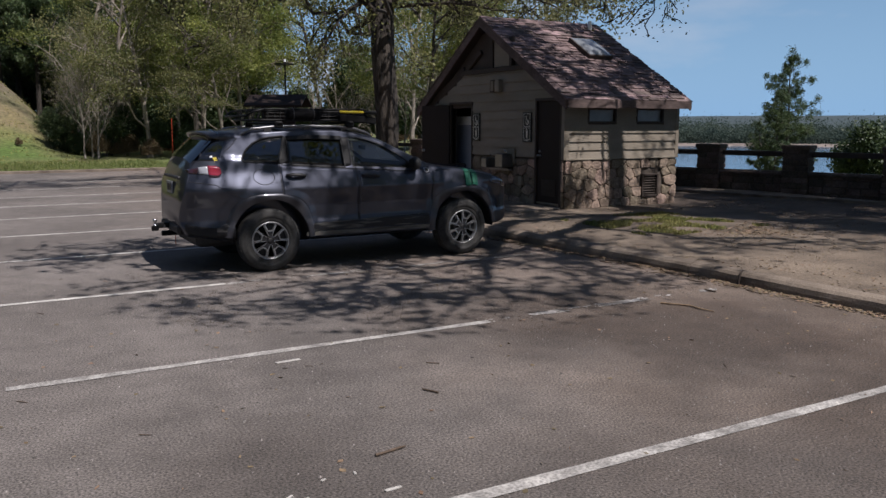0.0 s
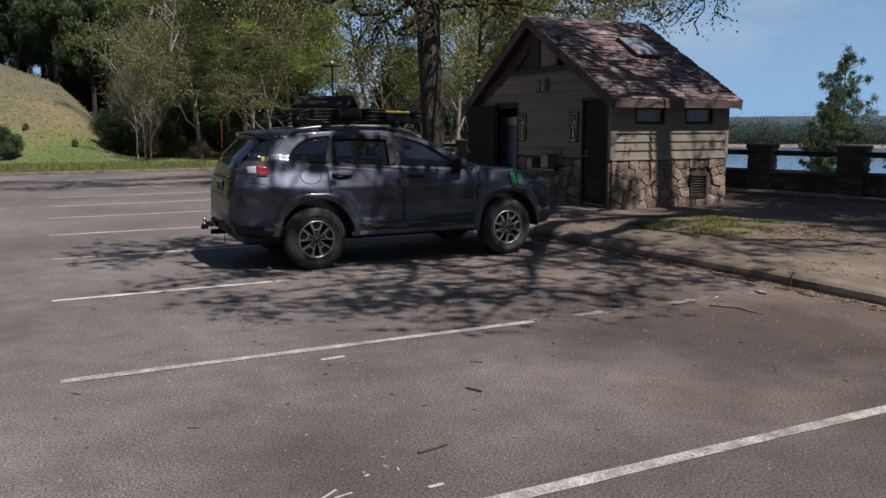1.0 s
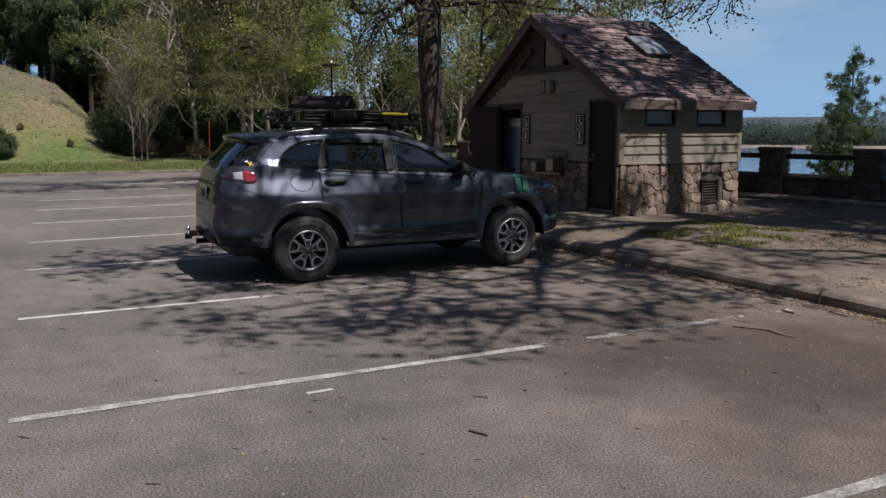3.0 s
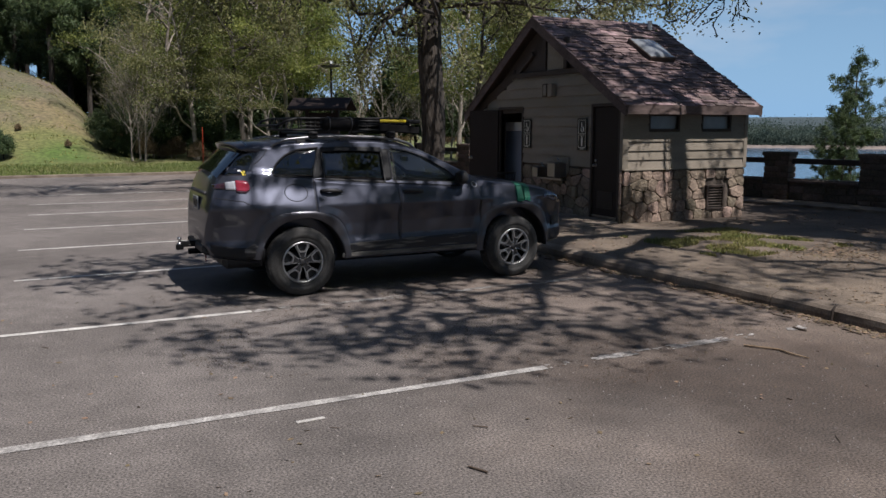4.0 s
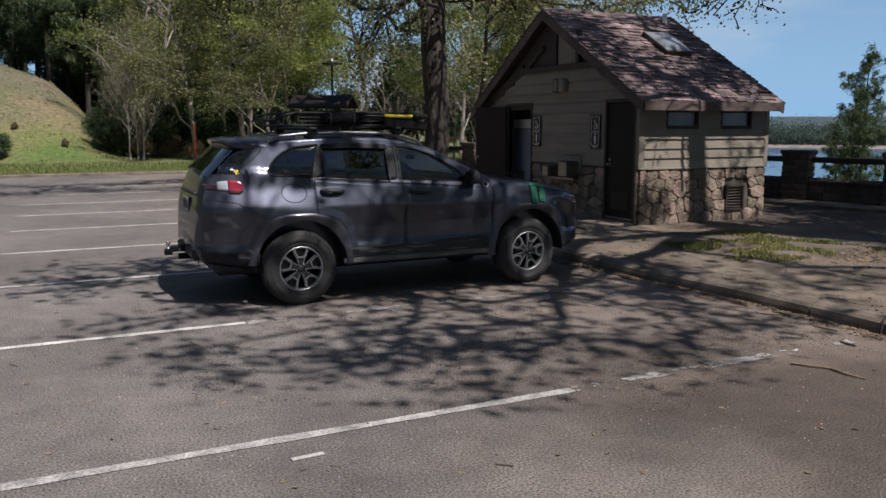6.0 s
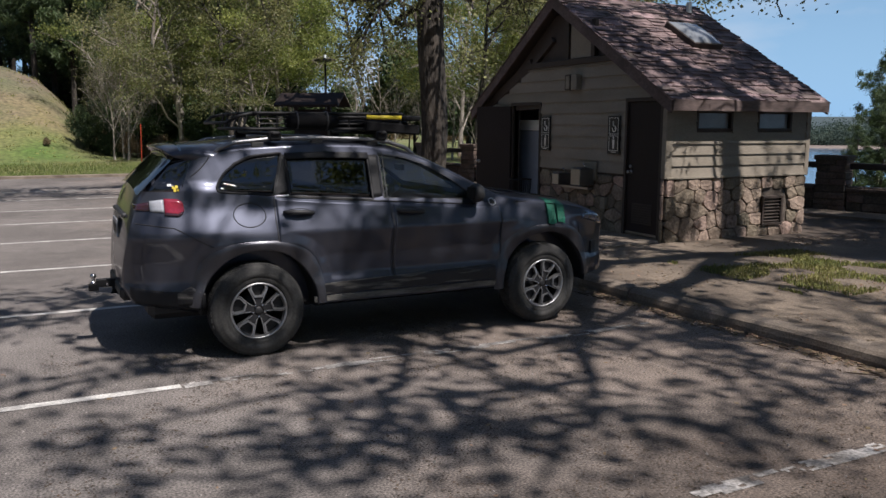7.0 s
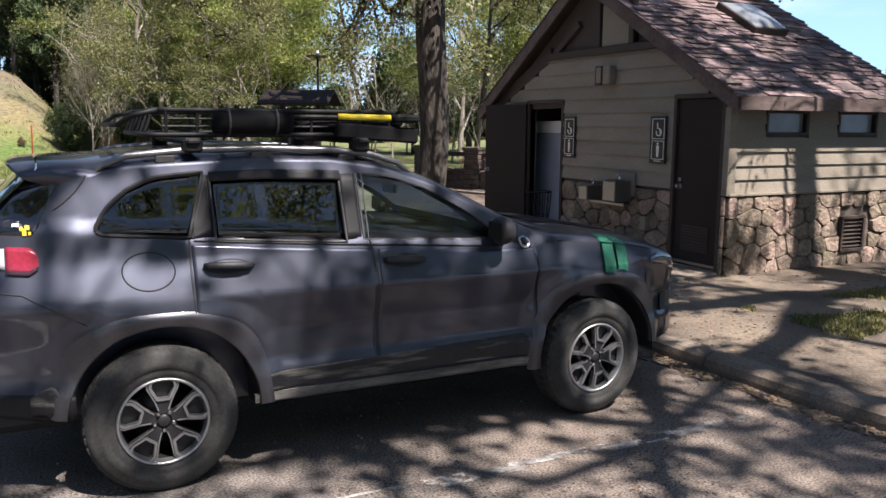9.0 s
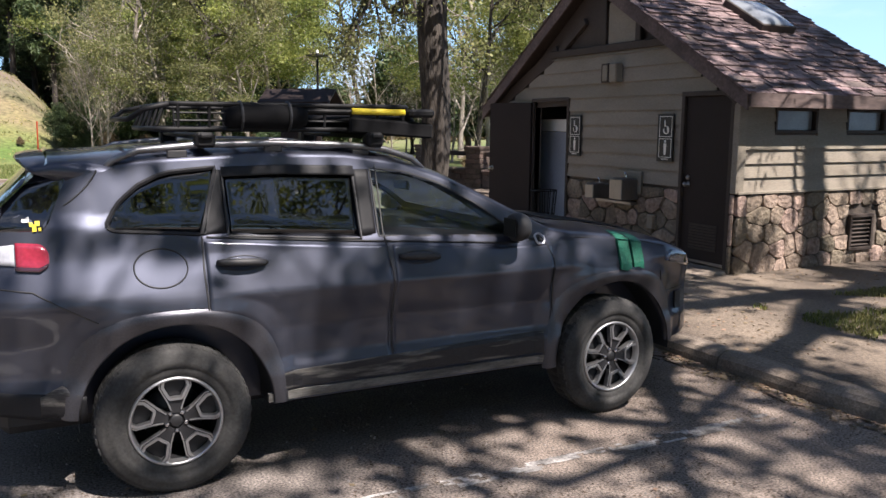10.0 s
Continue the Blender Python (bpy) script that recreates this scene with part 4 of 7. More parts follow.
# wheels: a knobbly tyre and a five-spoke rim with dark pockets
def wheel_parts():
    tyre = [(0.226, 0.020), (0.240, 0.006), (0.262, 0.0), (0.275, 0.002), (0.278, -0.003), (0.312, -0.008), (0.318, -0.003), (0.340, 0.000), (0.360, 0.014), (0.375, 0.036), (0.381, 0.09), (0.381, 0.17), (0.375, 0.215), (0.34, 0.245), (0.25, 0.24), (0.226, 0.020)]
    tyre = lathe(tyre, 72)
    shoulder = box(-0.020, 0.020, 0.030, 0.085, 0.350, 0.3795, 0.006)
    tread = box(-0.018, 0.018, 0.092, 0.165, 0.376, 0.3845, 0.003)
    lip = lathe([(0.205, 0.045), (0.213, 0.012), (0.217, 0.004), (0.224, 0.003), (0.229, 0.008), (0.231, 0.020)], 64)
    barrel = lathe([(0.230, 0.018), (0.210, 0.05), (0.204, 0.10), (0.204, 0.19), (0.12, 0.195), (0.0, 0.195)], 48)
    def band(points, width, y0):
        """A narrow machined edge along a bent line in the wheel's face."""
        out = []
        for (t0, r0), (t1, r1) in zip(points, points[1:]):
            L = math.hypot(t1 - t0, r1 - r0)
            nt, nr = -(r1 - r0) / L * width / 2, (t1 - t0) / L * width / 2
            out.append(prism([(t0 + nt, r0 + nr), (t0 - nt, r0 - nr), (t1 - nt, r1 - nr), (t1 + nt, r1 + nr)], "y", y0, y0 + 0.034))
        return join(*out)
    hexagon = [(-0.054, 0.217), (-0.062, 0.178), (-0.030, 0.116), (0.030, 0.116), (0.062, 0.178), (0.054, 0.217)]
    spoke = join(band(hexagon, 0.013, 0.012), *[band([(q * 0.024, 0.058), (q * 0.040, 0.104), (q * 0.076, 0.176), (q * 0.072, 0.212)], 0.006, 0.018) for q in (-1, 1)])
    web = join(prism([(-0.025, 0.040), (0.025, 0.040), (0.040, 0.100), (0.034, 0.113), (-0.034, 0.113), (-0.040, 0.100)], "y", 0.024, 0.06),
               *[prism([(q * 0.040, 0.101), (q * 0.076, 0.176), (q * 0.072, 0.214), (q * 0.056, 0.217), (q * 0.064, 0.178), (q * 0.034, 0.116)], "y", 0.022, 0.06) for q in (-1, 1)])
    pocket = prism([(-0.030, 0.118), (0.030, 0.118), (0.061, 0.178), (0.053, 0.217), (-0.053, 0.217), (-0.061, 0.178)], "y", 0.056, 0.068)
    hub = lathe([(0.0, 0.018), (0.026, 0.018), (0.031, 0.022), (0.033, 0.032), (0.062, 0.034), (0.066, 0.06), (0.0, 0.06)], 30)
    nut = moved(lathe([(0.0, 0.012), (0.008, 0.013), (0.012, 0.019), (0.012, 0.045)], 6), Matrix.Translation((0.0, 0, 0.049)) @ Matrix.Rotation(0.3, 4, "Y"))
    disc = lathe([(0.0, 0.125), (0.150, 0.125), (0.150, 0.145), (0.0, 0.145)], 36)
    return tyre, lip, barrel, hub, disc, spoke, pocket, web, nut, shoulder, tread


NAMES = (("tyre", "tyre", True), ("rim_lip", "alloy", True), ("rim", "alloydark", True), ("hub_cap", "alloydark", True), ("brake_disc", "alloymid", True), ("spoke", "alloy", False), ("spoke_pocket", "alloydark", False), ("spoke_web", "alloymid", False), ("wheel_nut", "chrome", False), ("tread_block", "tyre", False), ("tread_block", "tyre", False))
WP = [mesh_of(n, *shape, M[m], sm) for (n, m, sm), shape in zip(NAMES, wheel_parts())]
for wx, s, turn, steer in ((0.0, -1, 0.0, 0), (2.70, -1, 0.33, 3), (0.0, 1, 0.5, 0), (2.70, 1, 0.2, 3)):
    tyre = part("wheel", WP[0], None, car, "dusty off-road tyre on a dark five-spoke alloy rim")
    tyre.matrix_basis = Matrix.Translation((wx, -0.02 if s < 0 else 2 * CY + 0.02, 0.378)) @ Matrix.Rotation(radians(steer) + (0 if s < 0 else math.pi), 4, "Z") @ Matrix.Rotation(turn, 4, "Y")
    for (n, _, _), me in list(zip(NAMES, WP))[1:5]:
        part(n, me, None, tyre)
    for row, me in enumerate(WP[9:]):
        for i in range(44):
            part("tread_block", me, None, tyre).rotation_euler = (0, 2 * math.pi * i / 44 + 0.07 * row, 0)
    for (n, _, _), me in list(zip(NAMES, WP))[5:9]:
        for i in range(5):
            part(n, me, None, tyre).rotation_euler = (0, 2 * math.pi * (i + (0.5 if n == "wheel_nut" else 0)) / 5, 0)


# cabin
part("dashboard", box(1.78, 2.2, CY - 0.68, CY + 0.68, 0.85, 1.14, 0.06), M["trim"], car)
for s, n in ((-0.38, "passenger"), (0.38, "driver")):
    seat = part("front_seat", join(box(1.0, 1.5, CY + s - 0.25, CY + s + 0.25, 0.70, 0.88, 0.06), moved(box(-0.09, 0.07, -0.24, 0.24, 0.0, 0.62, 0.06), Matrix.Translation((0.98, CY + s, 0.80)) @ Matrix.Rotation(radians(-14), 4, "Y"))), M["seat"], car)
    part("headrest", moved(box(-0.05, 0.05, -0.13, 0.13, 0.0, 0.17, 0.04), Matrix.Translation((0.80, CY + s, 1.42)) @ Matrix.Rotation(radians(-10), 4, "Y")), M["seat"], seat)
part("rear_bench", join(box(0.1, 0.6, CY - 0.6, CY + 0.6, 0.70, 0.85, 0.05), moved(box(-0.08, 0.06, -0.6, 0.6, 0.0, 0.6, 0.05), Matrix.Translation((0.08, CY, 0.8)) @ Matrix.Rotation(radians(-14), 4, "Y"))), M["seat"], car)
wheel = [(0.0, 0.185 * math.cos(t), 0.185 * math.sin(t)) for t in np.linspace(0, 2 * math.pi, 29)]
part("steering_wheel", moved(join(tube(wheel, 0.016, 7, False), box(-0.02, 0.02, -0.18, 0.18, -0.03, 0.03, 0.01)), Matrix.Translation((1.66, CY + 0.38, 1.08)) @ Matrix.Rotation(radians(-22), 4, "Y")), M["trim"], car, smooth=True)
part("inner_mirror", box(1.62, 1.65, CY - 0.11, CY + 0.11, 1.42, 1.48, 0.01), M["trim"], car)

# ---- roof basket with its load ----
rack = thing("roof_basket", "black steel roof basket on crossbars", "roof rack")
for x in (0.24, 1.18):
    b = part("crossbar", box(x - 0.035, x + 0.035, CY - 0.70, CY + 0.70, 1.765, 1.795, 0.01), M["black"], rack)
    for s in (-1, 1):
        part("clamp", box(x - 0.05, x + 0.05, CY + s * 0.63 - 0.05, CY + s * 0.63 + 0.05, 1.72, 1.80, 0.015), M["black"], b)
RX0, RX1, RY0, RY1, RZ0, RZ1 = 0.02, 1.48, CY - 0.58, CY + 0.58, 1.815, 1.945
def loop(x0, x1, y0, y1, z, r=0.06):
    pts = []
    for cx, cy, a0 in ((x1 - r, y1 - r, 0), (x0 + r, y1 - r, 90), (x0 + r, y0 + r, 180), (x1 - r, y0 + r, 270)):
        pts += [(cx + r * math.cos(radians(a0 + a)), cy + r * math.sin(radians(a0 + a)), z) for a in (0, 30, 60, 90)]
    return pts + [pts[0]]
part("lower_frame", tube(loop(RX0, RX1, RY0, RY1, RZ0), 0.014, 7), M["black"], rack, smooth=True)
part("upper_frame", tube(loop(RX0 + 0.06, RX1 - 0.06, RY0 - 0.02, RY1 + 0.02, RZ1), 0.014, 7), M["black"], rack, smooth=True)
part("front_rail", tube([(RX0 + 0.06, RY0, RZ1), (RX0 - 0.06, RY0 + 0.04, RZ1 - 0.03), (RX0 - 0.13, RY0 + 0.10, RZ0 + 0.05), (RX0 - 0.13, RY1 - 0.10, RZ0 + 0.05), (RX0 - 0.06, RY1 - 0.04, RZ1 - 0.03), (RX0 + 0.06, RY1, RZ1)], 0.014, 7), M["black"], rack, smooth=True)
for i in range(9):
    x = RX0 + 0.10 + (RX1 - RX0 - 0.2) * i / 8
    for y in (RY0, RY1):
        part("upright", tube([(x, y, RZ0), (x, y + (0.02 if y > CY else -0.02), RZ1)], 0.009, 6), M["black"], rack)
    part("floor_bar", box(x - 0.012, x + 0.012, RY0, RY1, RZ0 - 0.012, RZ0 + 0.006), M["black"], rack)
for i in range(6):
    y = RY0 + 0.1 + (RY1 - RY0 - 0.2) * i / 5
    for x in (RX0, RX1):
        part("upright", tube([(x, y, RZ0), (x + (0.05 if x < 0.5 else -0.05), y, RZ1)], 0.009, 6), M["black"], rack)
for z in (RZ0 + 0.045, RZ0 + 0.085):
    part("side_wire", tube([(RX0 + 0.08, RY0 - 0.008, z), (RX1 - 0.08, RY0 - 0.008, z)], 0.006, 5), M["black"], rack)

# a rolled awning over the near rail, folded gear at the front, a tool with a yellow handle
def bundle(x0, x1, y, z, ry, rz, seed, n=16):
    V, F = [], []
    xs = np.linspace(x0, x1, 15)
    for i, x in enumerate(xs):
        e = min(1, 0.72 + 0.28 * math.sin(math.pi * i / 14) ** 0.5)
        for k in range(n):
            a = 2 * math.pi * k / n
            w = 1 + 0.10 * noise.noise(Vector((x * 6, math.cos(a) * 2, math.sin(a) * 2 + seed)))
            V.append((x, y + ry * e * w * math.cos(a), z + rz * e * w * math.sin(a)))
    for i in range(14):
        for k in range(n):
            F.append((i * n + k, i * n + (k + 1) % n, (i + 1) * n + (k + 1) % n, (i + 1) * n + k))
    return V, F + [tuple(range(n - 1, -1, -1)), tuple(range(14 * n, 15 * n))]
roll = thing("rolled_cover", "rolled black cloth cover lashed to the basket", "bag")
part("roll", bundle(0.36, 0.80, CY - 0.575, 1.885, 0.075, 0.072, 1), M["cloth"], roll, smooth=True)
for x in (0.44, 0.70):
    part("strap", tube([(x, CY - 0.575 + 0.08 * math.cos(a), 1.885 + 0.077 * math.sin(a)) for a in np.linspace(0, 2 * math.pi, 17)], 0.008, 5), M["trim"], roll)
gear = thing("folded_gear", "black folded gear bag in the roof basket", "bag")
part("bag", bundle(0.86, 1.50, CY - 0.20, 1.868, 0.42, 0.05, 4), M["cloth"], gear, smooth=True)
part("flap", moved(box(-0.26, 0.26, -0.015, 0.015, -0.035, 0.055, 0.012), Matrix.Translation((1.30, CY - 0.615, 1.815)) @ Matrix.Rotation(radians(4), 4, "Y")), M["cloth"], gear)
tool = thing("hand_tool", "black hand tool with a yellow handle strapped on the basket", "tool")
part("handle", tube([(1.06, CY - 0.62, 1.918), (1.38, CY - 0.62, 1.914)], 0.018, 10), M["yellow"], tool, smooth=True)
part("shaft", tube([(0.62, CY - 0.60, 1.918), (1.10, CY - 0.60, 1.915)], 0.014, 8), M["black"], tool)
part("tool_head", box(1.402, 1.56, CY - 0.66, CY - 0.54, 1.885, 1.935, 0.015), M["black"], tool)

# ---- the stone and siding restroom building ----
BX, BY, BL, BW = 6.455, 2.62, 2.84, 5.35        # front wall's plane, near side wall's plane, depth, width
RY, EAVE, RIDGE = 5.29, 2.17, 3.95        # ridge line, roof heights
BASE, SILL = 0.10, 1.10                        # foot of the walls, top of the stone
house = thing("restroom_building", "small tan restroom building with stone base and brown gable roof", "building")


def clip(poly, a, b, c):
    """The part of a polygon where a*x + b*y <= c."""
    out = []
    for i, p in enumerate(poly):
        q = poly[(i + 1) % len(poly)]
        dp, dq = a * p[0] + b * p[1] - c, a * q[0] + b * q[1] - c
        if dp <= 0:
            out.append(p)
        if dp * dq < 0:
            t = dp / (dp - dq)
            out.append((p[0] + (q[0] - p[0]) * t, p[1] + (q[1] - p[1]) * t))
    return out


def stones(u0, u1, v0, v1, size, seed):
    """Fieldstones that fill a panel: cells round scattered seeds, each drawn in for its joint."""
    r = random.Random(seed)
    pts = []
    rows = max(2, round((v1 - v0) / (size * 0.80)))
    for j in range(rows):
        cols = max(2, round((u1 - u0) / size))
        for i in range(cols):
            if r.random() < 0.07:
                continue
            pts.append((u0 + (i + 0.5 + 0.5 * (j % 2) - 0.25 + r.uniform(-0.30, 0.30)) * (u1 - u0) / cols, v0 + (j + 0.5 + r.uniform(-0.20, 0.20) + (0.30 if r.random() < 0.12 else 0)) * (v1 - v0) / rows))
    cells = []
    for i, p in enumerate(pts):
        poly = [(u0, v0), (u1, v0), (u1, v1), (u0, v1)]
        gap = r.uniform(0.001, 0.005)
        for k, q in enumerate(pts):
            if k != i and poly:
                dx, dy = q[0] - p[0], q[1] - p[1]
                dy *= 1.7                       # stones lie on their flat side
                L = math.hypot(dx, dy)
                poly = clip(poly, dx / L, dy / L, (dx * (p[0] + q[0]) + dy * (p[1] + q[1])) / 2 / L - gap)
        for a, b, c in ((1, 0, u1 - 0.004), (-1, 0, -u0 - 0.004), (0, 1, v1 - 0.006), (0, -1, -v0 - 0.004)):
            poly = clip(poly, a, b, c) if poly else poly
        if len(poly) > 2:
            cells.append((poly, r.uniform(0.012, 0.040)))
    return cells


def stone_shape(poly, proud, put):
    """A stone with a broken, rounded front; put(u, v, d) lays it on the wall."""
    cx, cy = sum(p[0] for p in poly) / len(poly), sum(p[1] for p in poly) / len(poly)
    ring = poly
    for cut in (0.17, 0.25):                           # round the corners
        last, ring = ring, []
        for i, p in enumerate(last):
            q, o = last[(i + 1) % len(last)], last[i - 1]
            ring.append((p[0] + (o[0] - p[0]) * cut, p[1] + (o[1] - p[1]) * cut))
            ring.append((p[0] + (q[0] - p[0]) * cut, p[1] + (q[1] - p[1]) * cut))
    n = len(ring)
    V = []
    for k, d in ((1.0, -0.03), (1.0, proud * 0.45), (0.94, proud)):
        for i, p in enumerate(ring):
            w = 0.012 * noise.noise(Vector((p[0] * 8, p[1] * 8, k * 3)))
            V.append(put(cx + (p[0] - cx) * k, cy + (p[1] - cy) * k, d + (w if d > 0 else 0)))
    V.append(put(cx, cy, proud + 0.008))
    F = []
    for a in (0, n):
        F += [(a + i, a + (i + 1) % n, a + n + (i + 1) % n, a + n + i) for i in range(n)]
    F += [(2 * n + i, 2 * n + (i + 1) % n, 3 * n) for i in range(n)]
    return V, F


side_put = lambda u, v, d: (u, BY - d, v)
front_put = lambda u, v, d: (BX - d, u, v)

# backing walls with real openings
DY0, DY1, OY0, OY1, DTOP, FLOOR = 2.72, 3.45, 5.86, 6.75, 2.20, 0.25
T = 0.12
front = part("front_wall", join(box(BX + 0.01, BX + T, BY + 0.01, DY0, BASE, 2.22), box(BX + 0.01, BX + T, DY1, OY0, BASE, 2.22), box(BX + 0.01, BX + T, OY1, BY + BW, BASE, 2.22),
     box(BX + 0.01, BX + T, BY + 0.01, BY + BW, 2.22, 2.26)), M["mortar"], house)
side = part("side_wall", join(box(BX + 0.012, BX + BL, BY + 0.01, BY + T, BASE, 1.80), box(BX + 0.012, 7.02, BY + 0.01, BY + T, 1.80, 2.26), box(7.64, 8.22, BY + 0.01, BY + T, 1.80, 2.26),
     box(8.86, BX + BL, BY + 0.01, BY + T, 1.80, 2.26), box(7.02, 7.64, BY + 0.01, BY + T, 2.04, 2.26), box(8.22, 8.86, BY + 0.01, BY + T, 2.04, 2.26)), M["mortar"], house)
part("back_wall", box(BX + BL - T, BX + BL, BY + T, BY + BW, BASE, 2.26), M["siding"], house)
part("far_wall", box(BX, BX + BL, BY + BW - T, BY + BW, BASE, 2.14), M["siding"], house)
part("floor_slab", box(BX - 0.02, BX + BL, BY + 0.05, BY + BW - 0.05, 0.05, FLOOR - 0.03), M["concrete"], house)
part("door_step", box(5.45, BX + 0.0, BY + 0.02, BY + BW + 0.3, 0.0, 0.205, 0.015), M["concrete"], house, "worn concrete step before the doors")
part("ceiling", box(BX + T, BX + BL - T, BY + T, BY + BW - T, 2.20, 2.24), M["plywall"], house)

# lap siding, each board a wedge
def board(u0, u1, z, h, put):
    V = [put(u0, z, 0.036), put(u1, z, 0.036), put(u1, z + h, 0.010), put(u0, z + h, 0.010), put(u0, z, -0.005), put(u1, z, -0.005), put(u1, z + h, -0.005), put(u0, z + h, -0.005)]
    return V, [(0, 1, 2, 3), (5, 4, 7, 6), (4, 5, 1, 0), (3, 2, 6, 7), (1, 5, 6, 2), (4, 0, 3, 7)]


def flip(shape):
    return shape[0], [f[::-1] for f in shape[1]]


z = SILL + 0.02
while z < 2.1:
    for u0, u1 in ((6.54, 6.98), (7.68, 8.18), (8.90, BX + BL - 0.07)) if 1.76 < z + 0.08 < 2.08 else ((6.54, BX + BL - 0.07),):
        part("siding_board", board(u0, u1, z, 0.162, side_put), M["siding"], side)
    z += 0.157
# the front's top edge follows the rafters up to a cross beam
def front_span(z):
    """Where the front wall's siding starts and ends at a height."""
    a = 2.68 if z < 2.15 else 2.68 + (z - 2.15) * 1.40
    b = 7.88 if z < 2.08 else 7.88 - (z - 2.08) * 2.2
    return a, b


z = SILL + 0.02
while z < 2.80:
    h = min(0.19, 2.82 - z + 0.02)
    a, b = front_span(z + h * 0.6)
    spans = [(DY1 + 0.04, OY0 - 0.04), (OY1 + 0.04, b)] if z < DTOP - 0.06 else [(a, b)]
    for u0, u1 in spans:
        part("siding_board", flip(board(u0, u1, z, h, front_put)), M["siding"], front)
    z += 0.185
for pts in (((2.64, 2.11), (3.70, 2.86)), ((7.95, 2.04), (6.14, 2.86))):
    d = Vector((0, pts[1][0] - pts[0][0], pts[1][1] - pts[0][1]))
    part("rake_board", moved(box(-0.045, 0.03, 0, d.length, -0.03, 0.16, 0.005), Matrix.Translation((BX, *pts[0])) @ Matrix.Rotation(math.atan2(d.z, d.y), 4, "X") @ (Matrix.Identity(4) if d.y > 0 else Matrix.Rotation(math.pi, 4, "Y"))), M["browntrim"], house)
part("gable_backing", prism([(BY + 0.05, 2.20), (BY + BW - 0.14, 2.09), (RY + 0.2, RIDGE - 0.28), (RY - 0.2, RIDGE - 0.28)], "x", BX + 0.03, BX + T), M["browntrim"], front)
part("gable_back", prism([(BY + 0.05, 2.20), (BY + BW - 0.14, 2.09), (RY + 0.2, RIDGE - 0.28), (RY - 0.2, RIDGE - 0.28)], "x", BX + BL - T, BX + BL - 0.01), M["siding"], house)
beam = part("cross_beam", box(BX - 0.06, BX + 0.03, 3.55, 6.28, 2.82, 2.92, 0.01), M["browntrim"], house)
part("gable_panel", box(BX - 0.02, BX + 0.03, 4.40, 4.98, 2.92, 3.46, 0.006), M["siding"], house, "tan panel in the gable")
for u in (4.30, 5.0):
    part("gable_post", box(BX - 0.05, BX + 0.03, u, u + 0.10, 2.92, 3.50, 0.008), M["browntrim"], house)
for pts in (((3.75, 2.90), (4.28, 3.22)), ((6.1, 2.90), (5.5, 3.28))):
    d = Vector((0, pts[1][0] - pts[0][0], pts[1][1] - pts[0][1]))
    part("gable_brace", moved(box(-0.04, 0.03, 0, d.length, -0.05, 0.05, 0.008), Matrix.Translation((BX, *pts[0])) @ Matrix.Rotation(math.atan2(d.z, d.y), 4, "X")), M["browntrim"], house)

# corner boards and door casings
part("corner_board", box(BX - 0.035, BX + 0.085, BY - 0.035, BY + 0.005, SILL, 2.12, 0.005), M["siding"], house)
part("corner_board", box(BX - 0.037, BX - 0.002, BY - 0.034, BY + 0.085, SILL, 2.14, 0.005), M["siding"], house)
part("corner_board", box(BX + BL - 0.07, BX + BL + 0.02, BY - 0.035, BY + 0.02, SILL, 2.12, 0.005), M["siding"], house)
part("corner_board", box(BX - 0.035, BX + 0.01, BY + BW - 0.10, BY + BW + 0.01, BASE, 2.08, 0.005), M["siding"], house)
part("sill_band", box(BX - 0.002, BX + BL, BY - 0.048, BY + 0.01, SILL - 0.008, SILL + 0.022, 0.004), M["siding"], side)
for y0, y1 in ((DY0 - 0.055, DY0 + 0.0), (DY1, DY1 + 0.05), (OY0 - 0.05, OY0), (OY1, OY1 + 0.05)):
    part("door_casing", box(BX - 0.04, BX + 0.10, y0, y1, FLOOR - 0.03, DTOP + 0.04, 0.005), M["browntrim"], house)
for y0, y1 in ((DY0 - 0.05, DY1 + 0.05), (OY0 - 0.05, OY1 + 0.05)):
    part("door_casing", box(BX - 0.042, BX + 0.10, y0, y1, DTOP - 0.005, DTOP + 0.05, 0.005), M["browntrim"], house)

# closed door with louvre, lock and knob
door = part("closed_door", box(BX + 0.0, BX + 0.045, DY0, DY1, FLOOR, DTOP - 0.01, 0.004), M["doorpaint"], house, "closed dark brown door with a low louvre")
part("deadbolt", moved(lathe([(0.0, 0.0), (0.024, 0.0), (0.028, 0.01), (0.028, 0.02)], 16), Matrix.Translation((BX - 0.02, DY1 - 0.08, 1.24)) @ Matrix.Rotation(radians(-90), 4, "Z")), M["steel"], door, smooth=True)
part("door_knob", moved(lathe([(0.0, 0.0), (0.02, 0.002), (0.03, 0.016), (0.024, 0.034), (0.012, 0.042), (0.012, 0.06), (0.034, 0.062), (0.034, 0.07)], 18), Matrix.Translation((BX - 0.07, DY1 - 0.08, 1.16)) @ Matrix.Rotation(radians(-90), 4, "Z")), M["steel"], door, smooth=True)
for k in range(9):
    part("louvre_slat", box(BX - 0.012, BX + 0.01, DY0 + 0.14, DY1 - 0.14, 0.40 + 0.035 * k, 0.424 + 0.035 * k, 0.002), M["browntrim"], door)
part("door_sweep", box(BX - 0.012, BX + 0.03, DY0, DY1, FLOOR - 0.012, FLOOR + 0.02), M["steel"], door)

